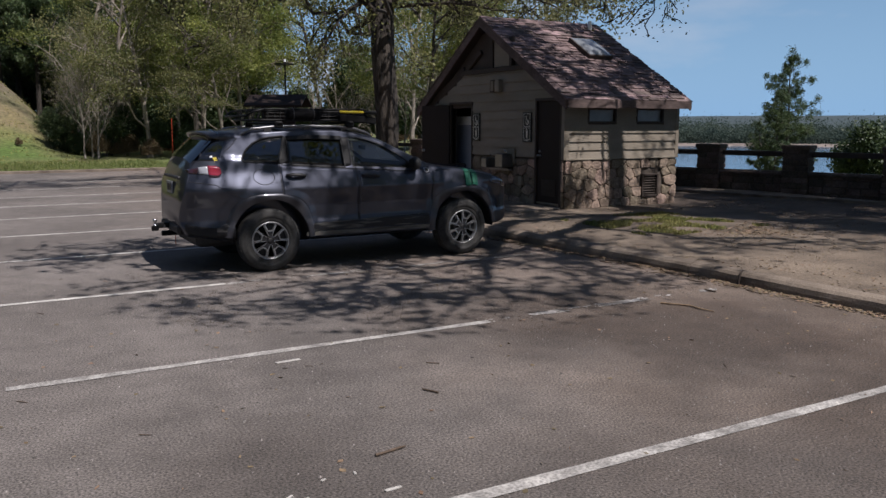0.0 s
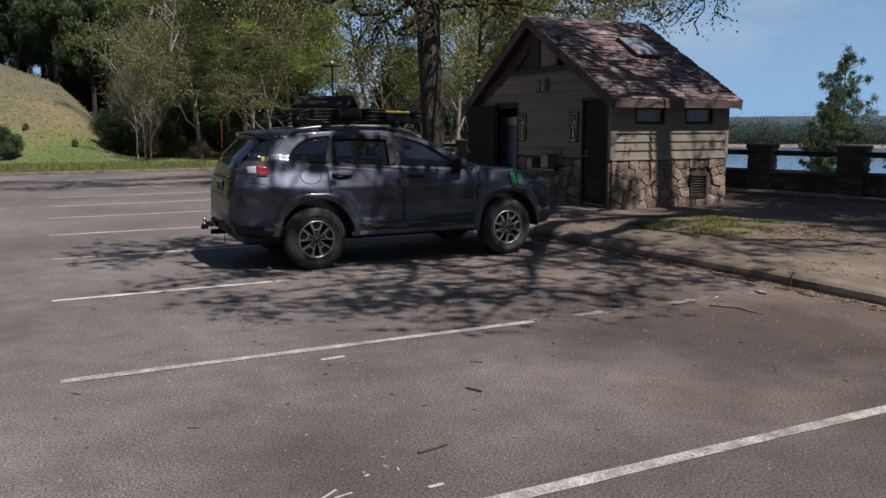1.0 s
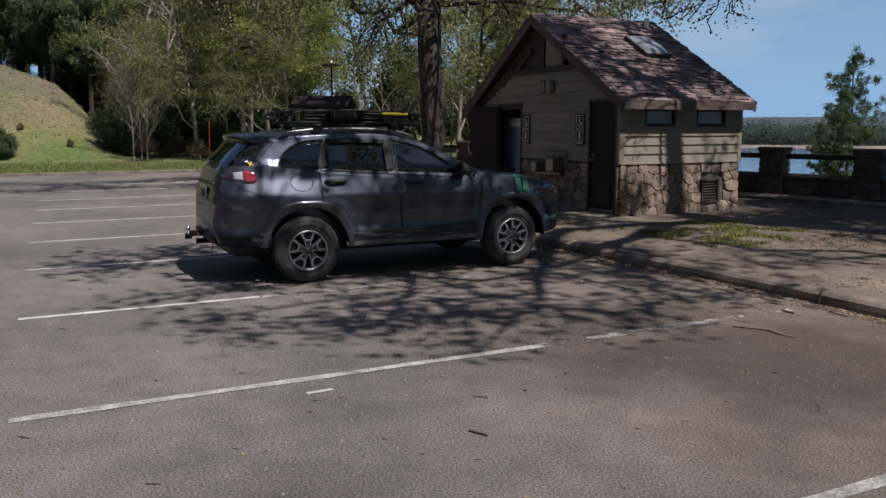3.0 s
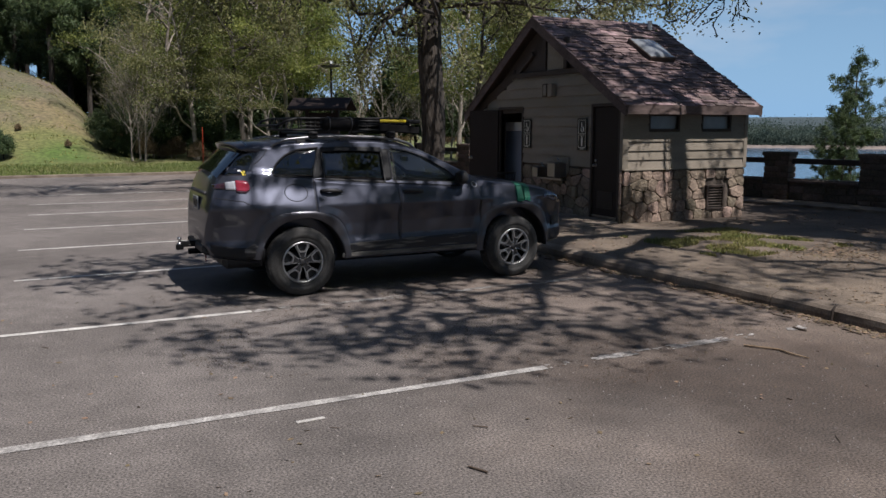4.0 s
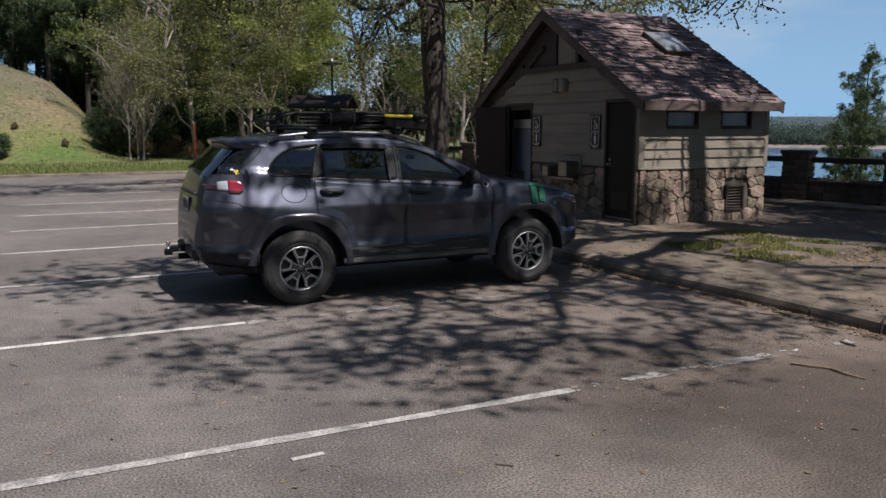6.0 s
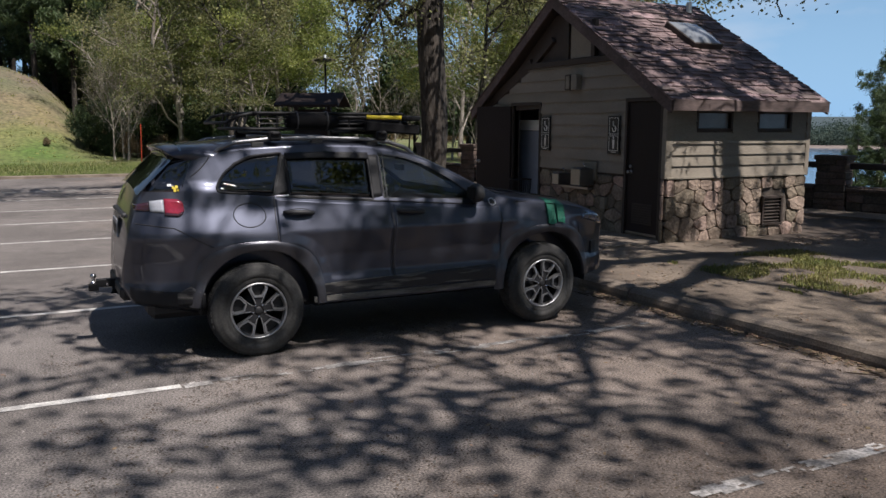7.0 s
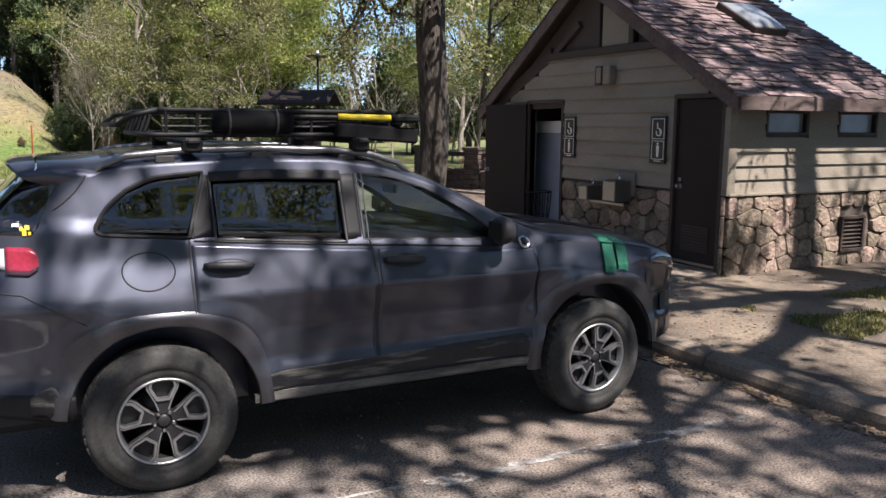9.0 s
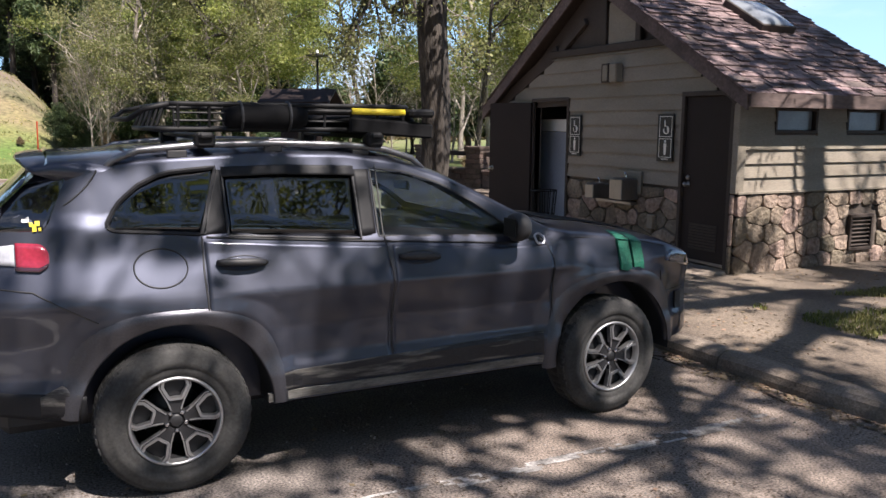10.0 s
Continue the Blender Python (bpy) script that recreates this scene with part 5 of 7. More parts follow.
# open door leaf swung out against the wall, and what shows in the doorway
leaf = part("open_door", moved(box(-0.022, 0.022, 0.0, 0.86, FLOOR, DTOP - 0.01, 0.004), Matrix.Translation((BX - 0.06, OY1 + 0.01, 0)) @ Matrix.Rotation(radians(17), 4, "Z")), M["doorpaint"], house, "dark brown door standing open")
m = Matrix.Translation((BX - 0.06, OY1 + 0.01, 0)) @ Matrix.Rotation(radians(17), 4, "Z")
part("door_knob", moved(lathe([(0.0, 0.0), (0.02, 0.002), (0.03, 0.016), (0.024, 0.034), (0.012, 0.042), (0.012, 0.06), (0.034, 0.062)], 18), m @ Matrix.Translation((-0.09, 0.79, 1.16)) @ Matrix.Rotation(radians(-90), 4, "Z")), M["steel"], leaf, smooth=True)
part("partition", box(6.86, 6.90, OY0 - 0.9, BY + BW - T, FLOOR - 0.02, 1.745, 0.004), M["plywall"], house, "pale grey inner partition")
part("partition_cap", box(6.845, 6.915, OY0 - 0.9, BY + BW - T, 1.75, 1.94, 0.004), M["white"], house, "white band over the partition")

# high vents, gable light, low vent
for n, (x0, x1) in enumerate(((7.02, 7.64), (8.22, 8.86))):
    v = part("high_window", join(box(x0 - 0.04, x1 + 0.04, BY - 0.03, BY + 0.05, 2.03, 2.07, 0.004), box(x0 - 0.04, x1 + 0.04, BY - 0.034, BY + 0.05, 1.77, 1.81, 0.004), box(x0 - 0.04, x0, BY - 0.03, BY + 0.05, 1.812, 2.028, 0.004), box(x1, x1 + 0.04, BY - 0.03, BY + 0.05, 1.812, 2.028, 0.004)), M["browntrim"], house, "narrow high window in a brown frame")
    part("pane", box(x0, x1, BY + 0.03, BY + 0.036, 1.812, 2.028), M["pane"], v)
vent = part("low_vent", join(box(8.36, 8.79, BY - 0.055, BY + 0.0, 0.75, 0.79, 0.004), box(8.36, 8.79, BY - 0.055, BY + 0.0, 0.34, 0.38, 0.004), box(8.36, 8.40, BY - 0.053, BY + 0.0, 0.381, 0.749, 0.004), box(8.75, 8.79, BY - 0.053, BY + 0.0, 0.381, 0.749, 0.004)), M["browntrim"], house, "dark louvred vent low in the stone")
for k in range(7):
    part("vent_slat", moved(box(8.40, 8.75, -0.022, 0.012, -0.004, 0.004), Matrix.Translation((0, BY - 0.02, 0.41 + 0.05 * k)) @ Matrix.Rotation(radians(28), 4, "X")), M["browntrim"], vent)
lampbox = part("wall_light", box(BX - 0.15, BX - 0.03, 4.63, 4.78, 2.41, 2.66, 0.015), M["siding"], house, "small brown wall light")
part("light_lens", box(BX - 0.165, BX - 0.145, 4.79, 4.90, 2.43, 2.64, 0.01), M["siding"], lampbox)
part("light_plate", box(BX - 0.16, BX - 0.03, 4.785, 4.93, 2.41, 2.66, 0.01), M["browntrim"], lampbox)

# pictogram signs: a black plate, two framed panels with plain figures
def sign(y, d=-0.085):
    s = part("restroom_sign", box(BX - 0.062, BX - 0.036, y, y + 0.28, 1.50 + d, 2.08 + d, 0.004), M["signblack"], house, "black restroom sign with pale pictograms")
    f = BX - 0.064
    for z0, z1 in ((1.80 + d, 2.05 + d), (1.55 + d, 1.78 + d)):
        for b in ((y + 0.02, y + 0.24, z0, z0 + 0.007), (y + 0.02, y + 0.24, z1 - 0.007, z1), (y + 0.02, y + 0.027, z0 + 0.0075, z1 - 0.0075), (y + 0.233, y + 0.24, z0 + 0.0075, z1 - 0.0075)):
            part("sign_border", box(f - 0.001, f + 0.002, *b), M["signwhite"], s)
    dots = lambda cy, cz, r: prism([(cy + r * math.cos(t), cz + r * math.sin(t)) for t in np.linspace(0, 2 * math.pi, 14, endpoint=False)], "x", f - 0.001, f + 0.002)
    part("pictogram", dots(y + 0.13, 1.745 + d, 0.016), M["signwhite"], s)
    part("pictogram", prism([(y + a, b + d) for a, b in ((0.105, 1.72), (0.155, 1.72), (0.15, 1.64), (0.145, 1.58), (0.115, 1.58), (0.11, 1.64))], "x", f - 0.001, f + 0.002), M["signwhite"], s)
    wheel = [(f, y + 0.118 + 0.045 * math.cos(t), 1.885 + d + 0.045 * math.sin(t)) for t in np.linspace(2.3, 6.6, 18)]
    part("pictogram", tube(wheel, 0.007, 5), M["signwhite"], s)
    part("pictogram", tube([(f, y + a, b + d) for a, b in ((0.145, 2.0), (0.14, 1.93), (0.10, 1.925), (0.085, 1.86))], 0.009, 5), M["signwhite"], s)
    part("sign_bar", box(f - 0.001, f + 0.002, y + 0.07, y + 0.19, 1.525 + d, 1.535 + d), M["signwhite"], s)
    return s


sign(3.60)
sign(5.48)

# stonework of the base
for poly, proud in stones(BX + 0.0, BX + BL, BASE + 0.06, SILL - 0.01, 0.235, 4):
    cx, cy = sum(p[0] for p in poly) / len(poly), sum(p[1] for p in poly) / len(poly)
    if 8.32 < cx < 8.84 and 0.30 < cy < 0.84:
        continue
    part("stone", stone_shape(poly, proud, side_put), M["stone"], side)
for u0, u1, seed in ((DY1 + 0.055, OY0 - 0.055, 7), (OY1 + 0.055, BY + BW - 0.1, 8)):
    for poly, proud in stones(u0, u1, BASE + 0.06, SILL - 0.01, 0.25, seed):
        part("stone", flip(stone_shape(poly, proud, front_put)), M["stone"], front)
part("stone", box(BX - 0.05, BX - 0.001, BY - 0.001, DY0 - 0.056, BASE, 0.5, 0.012), M["stone"], front)
part("stone", box(BX - 0.045, BX - 0.001, BY - 0.001, DY0 - 0.056, 0.51, 0.86, 0.012), M["stone"], front)
part("stone", box(BX - 0.05, BX - 0.001, BY - 0.001, DY0 - 0.056, 0.87, SILL - 0.01, 0.012), M["stone"], front)

# roof: decks, fascias and overlapping shingles in courses
X0, X1 = BX - 0.16, BX + BL + 0.06
for s in (0, 1):
    ye = BY - 0.27 if s == 0 else 8.08
    ze = EAVE + 0.03 if s == 0 else EAVE - 0.05
    run, rise = abs(RY - ye), RIDGE - ze
    d = 1 if s == 0 else -1
    nrm = Vector((0, -d * rise, run)).normalized()
    along = Vector((0, d * run, rise))
    L = along.length
    along.normalize()
    slope = part("roof_slope", prism([(ye, ze - 0.10), (RY, RIDGE - 0.10), (RY, RIDGE), (ye, ze)], "x", X0, X1), M["browntrim"], house)
    part("eave_fascia", prism([(ye - d * 0.03, ze - 0.145), (ye - d * 0.002, ze - 0.145), (ye - d * 0.002, ze + 0.015), (ye - d * 0.03, ze + 0.0)], "x", X0 - 0.01, X1 + 0.01), M["fascia"], house)
    for x in (X0 - 0.03, X1 + 0.002):
        part("barge_board", prism([(ye, ze - 0.18), (RY, RIDGE - 0.19), (RY, RIDGE + 0.01), (ye, ze + 0.01)], "x", x, x + 0.028), M["fascia"], house)
    r = random.Random(20 + s)
    course, k = 0.125, 0
    n = int(L / course) + 1
    rest = []
    for k in range(n):
        a = k * course
        x = X0 - 0.04 - r.uniform(0, 0.2)
        while x < X1 + 0.03:
            w = r.uniform(0.16, 0.34)
            x0, x1 = max(x, X0 - 0.045), min(x + w - 0.008, X1 + 0.04)
            x += w
            if x1 - x0 < 0.03:
                continue
            lift, drop = r.uniform(0.008, 0.036), r.uniform(-0.034, 0.020) if k else 0.012
            b0 = Vector((0, ye, ze)) + along * (a - 0.035 + drop)
            b1 = Vector((0, ye, ze)) + along * min(a + course + 0.03, L)
            P = [b0 + nrm * (lift + 0.006), b1 + nrm * 0.008, b1 + nrm * 0.002, b0 + nrm * 0.002]
            V = [(xx, p.y, p.z) for xx in (x0, x1) for p in P]
            F = [(0, 4, 5, 1), (1, 5, 6, 2), (3, 7, 4, 0), (0, 1, 2, 3), (7, 6, 5, 4)]
            if d < 0:
                F = [f[::-1] for f in F]
            if s == 0 and 2 < k < 22 and len(slope.children) < 290:
                part("shingle", (V, F), M["shingle"], slope)
            else:
                rest.append((V, F))
    tagged(part("shingles", join(*rest), M["shingle"], slope), "brown shingle courses", kind="stuff")
for x in np.arange(X0 - 0.02, X1, 0.22):
    part("ridge_shingle", prism([(RY - 0.15, RIDGE - 0.07), (RY, RIDGE + 0.035), (RY + 0.15, RIDGE - 0.07), (RY + 0.15, RIDGE - 0.085), (RY, RIDGE + 0.018), (RY - 0.15, RIDGE - 0.085)], "x", x, x + 0.24), M["shingle"], house)
pipe = part("vent_pipe", tube([(8.98, RY - 0.25, 3.7), (8.98, RY - 0.25, 4.0)], 0.045, 12), M["white"], house, "short pale vent pipe")
# skylight on the near slope
slopeang = math.atan2(RIDGE - EAVE - 0.03, RY - BY + 0.27)
m = Matrix.Translation((8.23, 4.12, EAVE + 0.03 + (4.12 - BY + 0.27) * math.tan(slopeang))) @ Matrix.Rotation(slopeang, 4, "X")
light = part("skylight", moved(box(-0.31, 0.31, -0.40, 0.40, 0.0, 0.11, 0.01), m), M["browntrim"], house, "raised skylight with a pale dome")
bm = bmesh.new()
bmesh.ops.create_grid(bm, x_segments=14, y_segments=14, size=1.0)
for v in bm.verts:
    v.co = m @ Vector((v.co.x * 0.28, v.co.y * 0.37, 0.112 + 0.06 * (1 - v.co.x ** 4) * (1 - v.co.y ** 4)))
part("dome", bm, M["skylight"], light, smooth=True)

# drinking fountain on the front wall
fountain = thing("drinking_fountain", "two-level stainless steel drinking fountain on the wall", "drinking fountain")
part("back_plate", box(BX - 0.07, BX - 0.03, 4.14, 4.62, 0.98, 1.27, 0.008), M["siding"], fountain)
part("bowl_cabinet", box(6.13, BX - 0.05, 4.20, 4.46, 0.90, 1.17, 0.012), M["steel"], fountain)
part("bowl_cabinet", box(6.12, BX - 0.05, 4.78, 4.97, 0.88, 1.07, 0.012), M["steel"], fountain)
part("bracket", box(6.30, BX - 0.045, 4.22, 4.96, 0.83, 0.875, 0.008), M["steel"], fountain)
for y, z in ((4.31, 1.172), (4.86, 1.072)):
    part("basin", moved(lathe([(0.13, 0.0), (0.12, 0.012), (0.10, 0.004), (0.0, 0.002)], 20, "z"), Matrix.Translation((6.22, y, z))), M["steel"], fountain, smooth=True)
    part("spout", tube([(6.35, y + 0.08, z), (6.35, y + 0.08, z + 0.05), (6.31, y + 0.06, z + 0.07)], 0.012, 8), M["chrome"], fountain)
part("hose_bib_box", box(BX - 0.09, BX - 0.02, 3.87, 3.98, 0.56, 0.74, 0.008), M["siding"], house, "small pale outlet box")
# wire basket by the open doorway
basket = thing("wire_basket", "black wire waste basket beside the open doorway", "waste basket")
for t in np.linspace(0, 2 * math.pi, 15)[:-1]:
    part("wire", tube([(6.15 + 0.13 * math.cos(t), 6.0 + 0.13 * math.sin(t), 0.205), (6.15 + 0.19 * math.cos(t), 6.0 + 0.19 * math.sin(t), 0.90)], 0.006, 5), M["black"], basket)
for r, z in ((0.132, 0.215), (0.162, 0.55), (0.19, 0.90)):
    part("hoop", tube([(6.15 + r * math.cos(t), 6.0 + r * math.sin(t), z) for t in np.linspace(0, 2 * math.pi, 25)], 0.010 if z > 0.8 else 0.006, 6), M["black"], basket)

# ---- overlook wall: stone piers, low stone wall, timber rail ----
def wall_point(u, v, z):
    """u along the wall from its pier by the building, v towards the lake."""
    d, n = Vector((0.243, -0.970, 0)), Vector((0.970, 0.243, 0))
    p = Vector((12.42, 4.55, 0)) + d * u + n * v
    return (p.x, p.y, z)


def wall_matrix(u):
    o = Vector(wall_point(u, 0, 0.16))
    return Matrix(((-0.970, 0.243, 0, o.x), (-0.243, -0.970, 0, o.y), (0, 0, 1, o.z), (0, 0, 0, 1)))


def course_box(x0, x1, y0, y1, z0, z1, r):
    j = lambda: r.uniform(-0.012, 0.012)
    return box(x0 + j(), x1 + j(), y0 + j(), y1 + j(), z0 + 0.006, z1 - 0.006, 0.012)


def pier():
    p = thing("stone_pier", "square pier of stacked brown stone blocks", "pier", group="overlook piers")
    r = random.Random(3)
    part("core", box(-0.14, 0.14, -0.27, 0.27, -0.1, 1.06), M["mortar"], p)
    z = -0.06
    k = 0
    while z < 1.0:
        h = r.uniform(0.10, 0.15)
        for a, b in (((-0.29, -0.02), (-0.01, 0.29)) if k % 2 else ((-0.29, 0.10), (0.11, 0.29))):
            part("stone", course_box(-0.17, 0.17, a, b, z, z + h, r), M["shadedstone"], p)
        z += h
        k += 1
    part("cap", box(-0.21, 0.21, -0.32, 0.32, 1.04, 1.13, 0.015), M["shadedstone"], p)
    return p


def bay(L):
    b = thing("low_wall", "low stone wall with a dark timber rail above", "wall", group="overlook bays")
    r = random.Random(5)
    part("core", box(-0.10, 0.10, 0, L, -0.1, 0.46), M["mortar"], b)
    z, k = -0.06, 0
    while z < 0.40:
        h = r.uniform(0.12, 0.16)
        y = 0.004
        while y < L - 0.05:
            w = min(r.uniform(0.22, 0.5), L - y)
            part("stone", course_box(-0.13, 0.13, y + 0.014, y + w - 0.016, z, z + h, r), M["shadedstone"], b)
            y += w
        z += h
    part("coping", box(-0.17, 0.17, 0.004, L - 0.004, 0.455, 0.52, 0.015), M["shadedstone"], b)
    part("rail", box(-0.06, 0.06, 0.004, L - 0.004, 0.87, 0.99, 0.012), M["browntrim"], b)
    return b


PITCH = 2.10
first = pier()
first.matrix_basis = wall_matrix(0)
span = bay(PITCH - 0.62)
span.matrix_basis = wall_matrix(0.31)
for k in list(range(-6, 0)) + [1, 2, 3, 4, 5]:
    copy_thing(first, wall_matrix(k * PITCH))
    copy_thing(span, wall_matrix(k * PITCH + 0.31))
walkway = part("walkway", sheet(11.3, 12.6, -8, 14, 0.5, lambda x, y: 0.235 - 0.0 * x, lambda y: -0.25 * (y - 4.5)), M["concrete"])
tagged(walkway, "pale concrete walk along the overlook wall", "path", kind="structure")

# ---- trees ----
def fast_mesh(name, verts, faces, mat, smooth=False):
    """A mesh from arrays of corners and of four-cornered faces."""
    verts, faces = np.asarray(verts, np.float32), np.asarray(faces, np.int32)
    me = bpy.data.meshes.new(name)
    me.vertices.add(len(verts))
    me.vertices.foreach_set("co", verts.ravel())
    me.loops.add(faces.size)
    me.loops.foreach_set("vertex_index", faces.ravel())
    me.polygons.add(len(faces))
    me.polygons.foreach_set("loop_start", np.arange(0, faces.size, 4, dtype=np.int32))
    me.polygons.foreach_set("use_smooth", np.full(len(faces), smooth))
    me.materials.append(mat)
    me.update(calc_edges=True)
    me.validate()
    return me


def leaf_quads(centres, size, rng, long=1.0, droop=0.0):
    """Small folded leaves or needle blades at the given places, turned every way."""
    n = len(centres)
    a = rng.normal(size=(n, 3))
    a[:, 2] -= droop
    a /= np.linalg.norm(a, axis=1)[:, None]
    b = np.cross(a, rng.normal(size=(n, 3)))
    b /= np.linalg.norm(b, axis=1)[:, None]
    s = size * rng.uniform(0.6, 1.35, (n, 1))
    a, b = a * s * long, b * s
    c = np.asarray(centres)
    V = np.stack([c - a * 0.5, c + b * 0.34, c + a * 0.5, c - b * 0.34], 1).reshape(-1, 3)
    return V, np.arange(4 * n).reshape(-1, 4)


def branch_tubes(lines, sides):
    V, F = [], []
    for pts, rad in lines:
        v, f = tube(pts, list(rad), sides if rad[0] > 0.03 else 4, False)
        k = len(V)
        V += v
        F += [tuple(i + k for i in q) for q in f]
    return V, F


def grow(rng, start, way, length, radius, level, lines, tips, spec):
    """One limb with its side limbs: a bent, tapered line; the last ones end in tips."""
    n = 7 if level == 0 else 5
    p, d = np.array(start, float), np.array(way, float)
    pts, rad = [p.copy()], [radius]
    end = spec["taper"][level]
    for i in range(n):
        d = d + rng.normal(size=3) * spec["bend"][level] + np.array((0, 0, spec["rise"][level]))
        d /= np.linalg.norm(d)
        p = p + d * length / n
        pts.append(p.copy())
        rad.append(max(spec.get("least", 0.004), radius * (1 - (1 - end) * (i + 1) / n)))
    lines.append((pts, rad))
    if level + 1 >= spec["levels"]:
        tips += [pts[k] for k in range(2, n + 1)]
        return
    count = spec["count"][level]
    for k in range(count):
        t = spec["from"][level] + (1 - spec["from"][level]) * (k + rng.uniform(0.1, 0.9)) / count
        i = min(int(t * n), n - 1)
        q = pts[i] + (pts[i + 1] - pts[i]) * (t * n - i)
        ax = pts[i + 1] - pts[i]
        ax = ax / np.linalg.norm(ax)
        out = np.cross(ax, rng.normal(size=3))
        out /= np.linalg.norm(out)
        w = ax * math.cos(spec["angle"][level]) + out * math.sin(spec["angle"][level])
        L = length * spec["ratio"][level] * (1.15 - 0.55 * t) * rng.uniform(0.75, 1.2)
        r = min(rad[i] * 0.75, radius * spec["thin"][level])
        grow(rng, q, w, L, r, level + 1, lines, tips, spec)


BROAD = dict(levels=4, count=(9, 6, 5, 0), ratio=(0.55, 0.5, 0.45), angle=(1.0, 0.8, 0.7), bend=(0.05, 0.14, 0.2, 0.25), rise=(0.02, 0.03, 0.0, -0.03), taper=(0.35, 0.25, 0.3, 0.4), thin=(0.42, 0.4, 0.45))
BROAD["from"] = (0.3, 0.25, 0.2)


def broadleaf(name, label, seed, height, radius, leaf, size, per_tip, scatter, bark="bark", first=None, spec=BROAD, lean=(0, 0), category="tree", group="", clumps=None):
    rng = np.random.default_rng(seed)
    lines, tips = [], []
    sp = dict(spec)
    if first is not None:
        sp["from"] = (first,) + tuple(sp["from"][1:])
    grow(rng, (0, 0, -0.15), (lean[0], lean[1], 1), height * 0.8, radius, 0, lines, tips, sp)
    pts, rad = lines[0]
    rad[0] *= 1.45
    t = thing(name, label, category, group=group)
    part("trunk", branch_tubes(lines, 8), M[bark], t, smooth=True)
    if per_tip:
        if clumps is not None:                         # leaves gather in flat sprays with gaps between
            tips = [q for q in tips if noise.noise(Vector((q[0] * 0.55, q[1] * 0.55, q[2] * 0.9 + seed))) > clumps]
        tips = np.array(tips)
        c = np.repeat(tips, per_tip, 0) + rng.normal(size=(len(tips) * per_tip, 3)) * scatter * np.array((1, 1, 0.5 if clumps is not None else 1))
        c = c[c[:, 2] > 0.5]
        part("crown", fast_mesh("crown", *leaf_quads(c, size, rng), M[leaf]), None, t)
    return t


def pine(name, label, seed, height, radius, base, spread, blades=15, blade=0.30, group="", open_=1.0):
    rng = np.random.default_rng(seed)
    lines, tufts = [], []
    pts = [np.array((0.04 * height * 0.2 * math.sin(k), 0.05 * math.cos(k * 1.7), height * k / 8 - 0.2)) for k in range(9)]
    lines.append((pts, [max(0.02, radius * (1 - 0.93 * k / 8)) for k in range(9)]))
    z = base
    while z < height - 0.3:
        k = (z - base) / (height - base)
        for _ in range(rng.integers(3, 6)):
            L = spread * (math.sin(math.pi * min(1, 0.22 + 0.78 * k)) ** 0.8 * 0.95 + 0.08) * rng.uniform(0.5, 1.15)
            a = rng.uniform(0, 2 * math.pi)
            d = np.array((math.cos(a), math.sin(a), rng.uniform(0.0, 0.35)))
            p0 = np.array((0, 0, z))
            q = [p0 + d * L * t + np.array((0, 0, 0.12 * L * t * t)) for t in (0, 0.35, 0.7, 1.0)]
            lines.append((q, [max(0.008, radius * 0.22 * (1 - 0.5 * k)), 0.02, 0.014, 0.006]))
            for t in np.linspace(0.35, 1.0, max(2, int(L / 0.28))):
                tufts.append(p0 + d * L * t + np.array((0, 0, 0.12 * L * t * t)) + rng.normal(size=3) * 0.10)
        z += rng.uniform(0.28, 0.5) * max(0.7, height / 14) * open_
    tufts.append(np.array((0, 0, height)))
    t = thing(name, label, "tree", group=group)
    part("trunk", branch_tubes(lines, 7), M["bark"], t, smooth=True)
    c = np.repeat(np.array(tufts), blades, 0) + rng.normal(size=(len(tufts) * blades, 3)) * blade * 0.40
    part("crown", fast_mesh("crown", *leaf_quads(c, blade * 0.17, rng, 5.5), M["needle"]), None, t)
    return t


VIEW = (Vector((-2.58, -8.64, 0)), Vector((0.896, -0.443, 0)), Vector((0.443, 0.896, 0)))


def spot(side, depth):
    """A place on the land by its slope to the side and its distance from the lot's near corner."""
    p = VIEW[0] + VIEW[1] * side * depth + VIEW[2] * depth
    return Vector((p.x, p.y, float(height(p.x, p.y))))


def stand(p, turn, size=1.0):
    return Matrix.Translation(p) @ Matrix.Rotation(turn, 4, "Z") @ Matrix.Diagonal((size, size, size, 1))


rnd = random.Random(11)


def plant(kinds, spots):
    """Sets the kinds in turn at (side, depth, size) spots: the first of each kind itself, then copies."""
    used = set()
    for i, (a, d, k) in enumerate(spots):
        src = kinds[i % len(kinds)]
        m = stand(spot(a, d), rnd.uniform(0, 6.28), k)
        if src.name not in used:
            used.add(src.name)
            src.matrix_basis = m
        else:
            copy_thing(src, m)


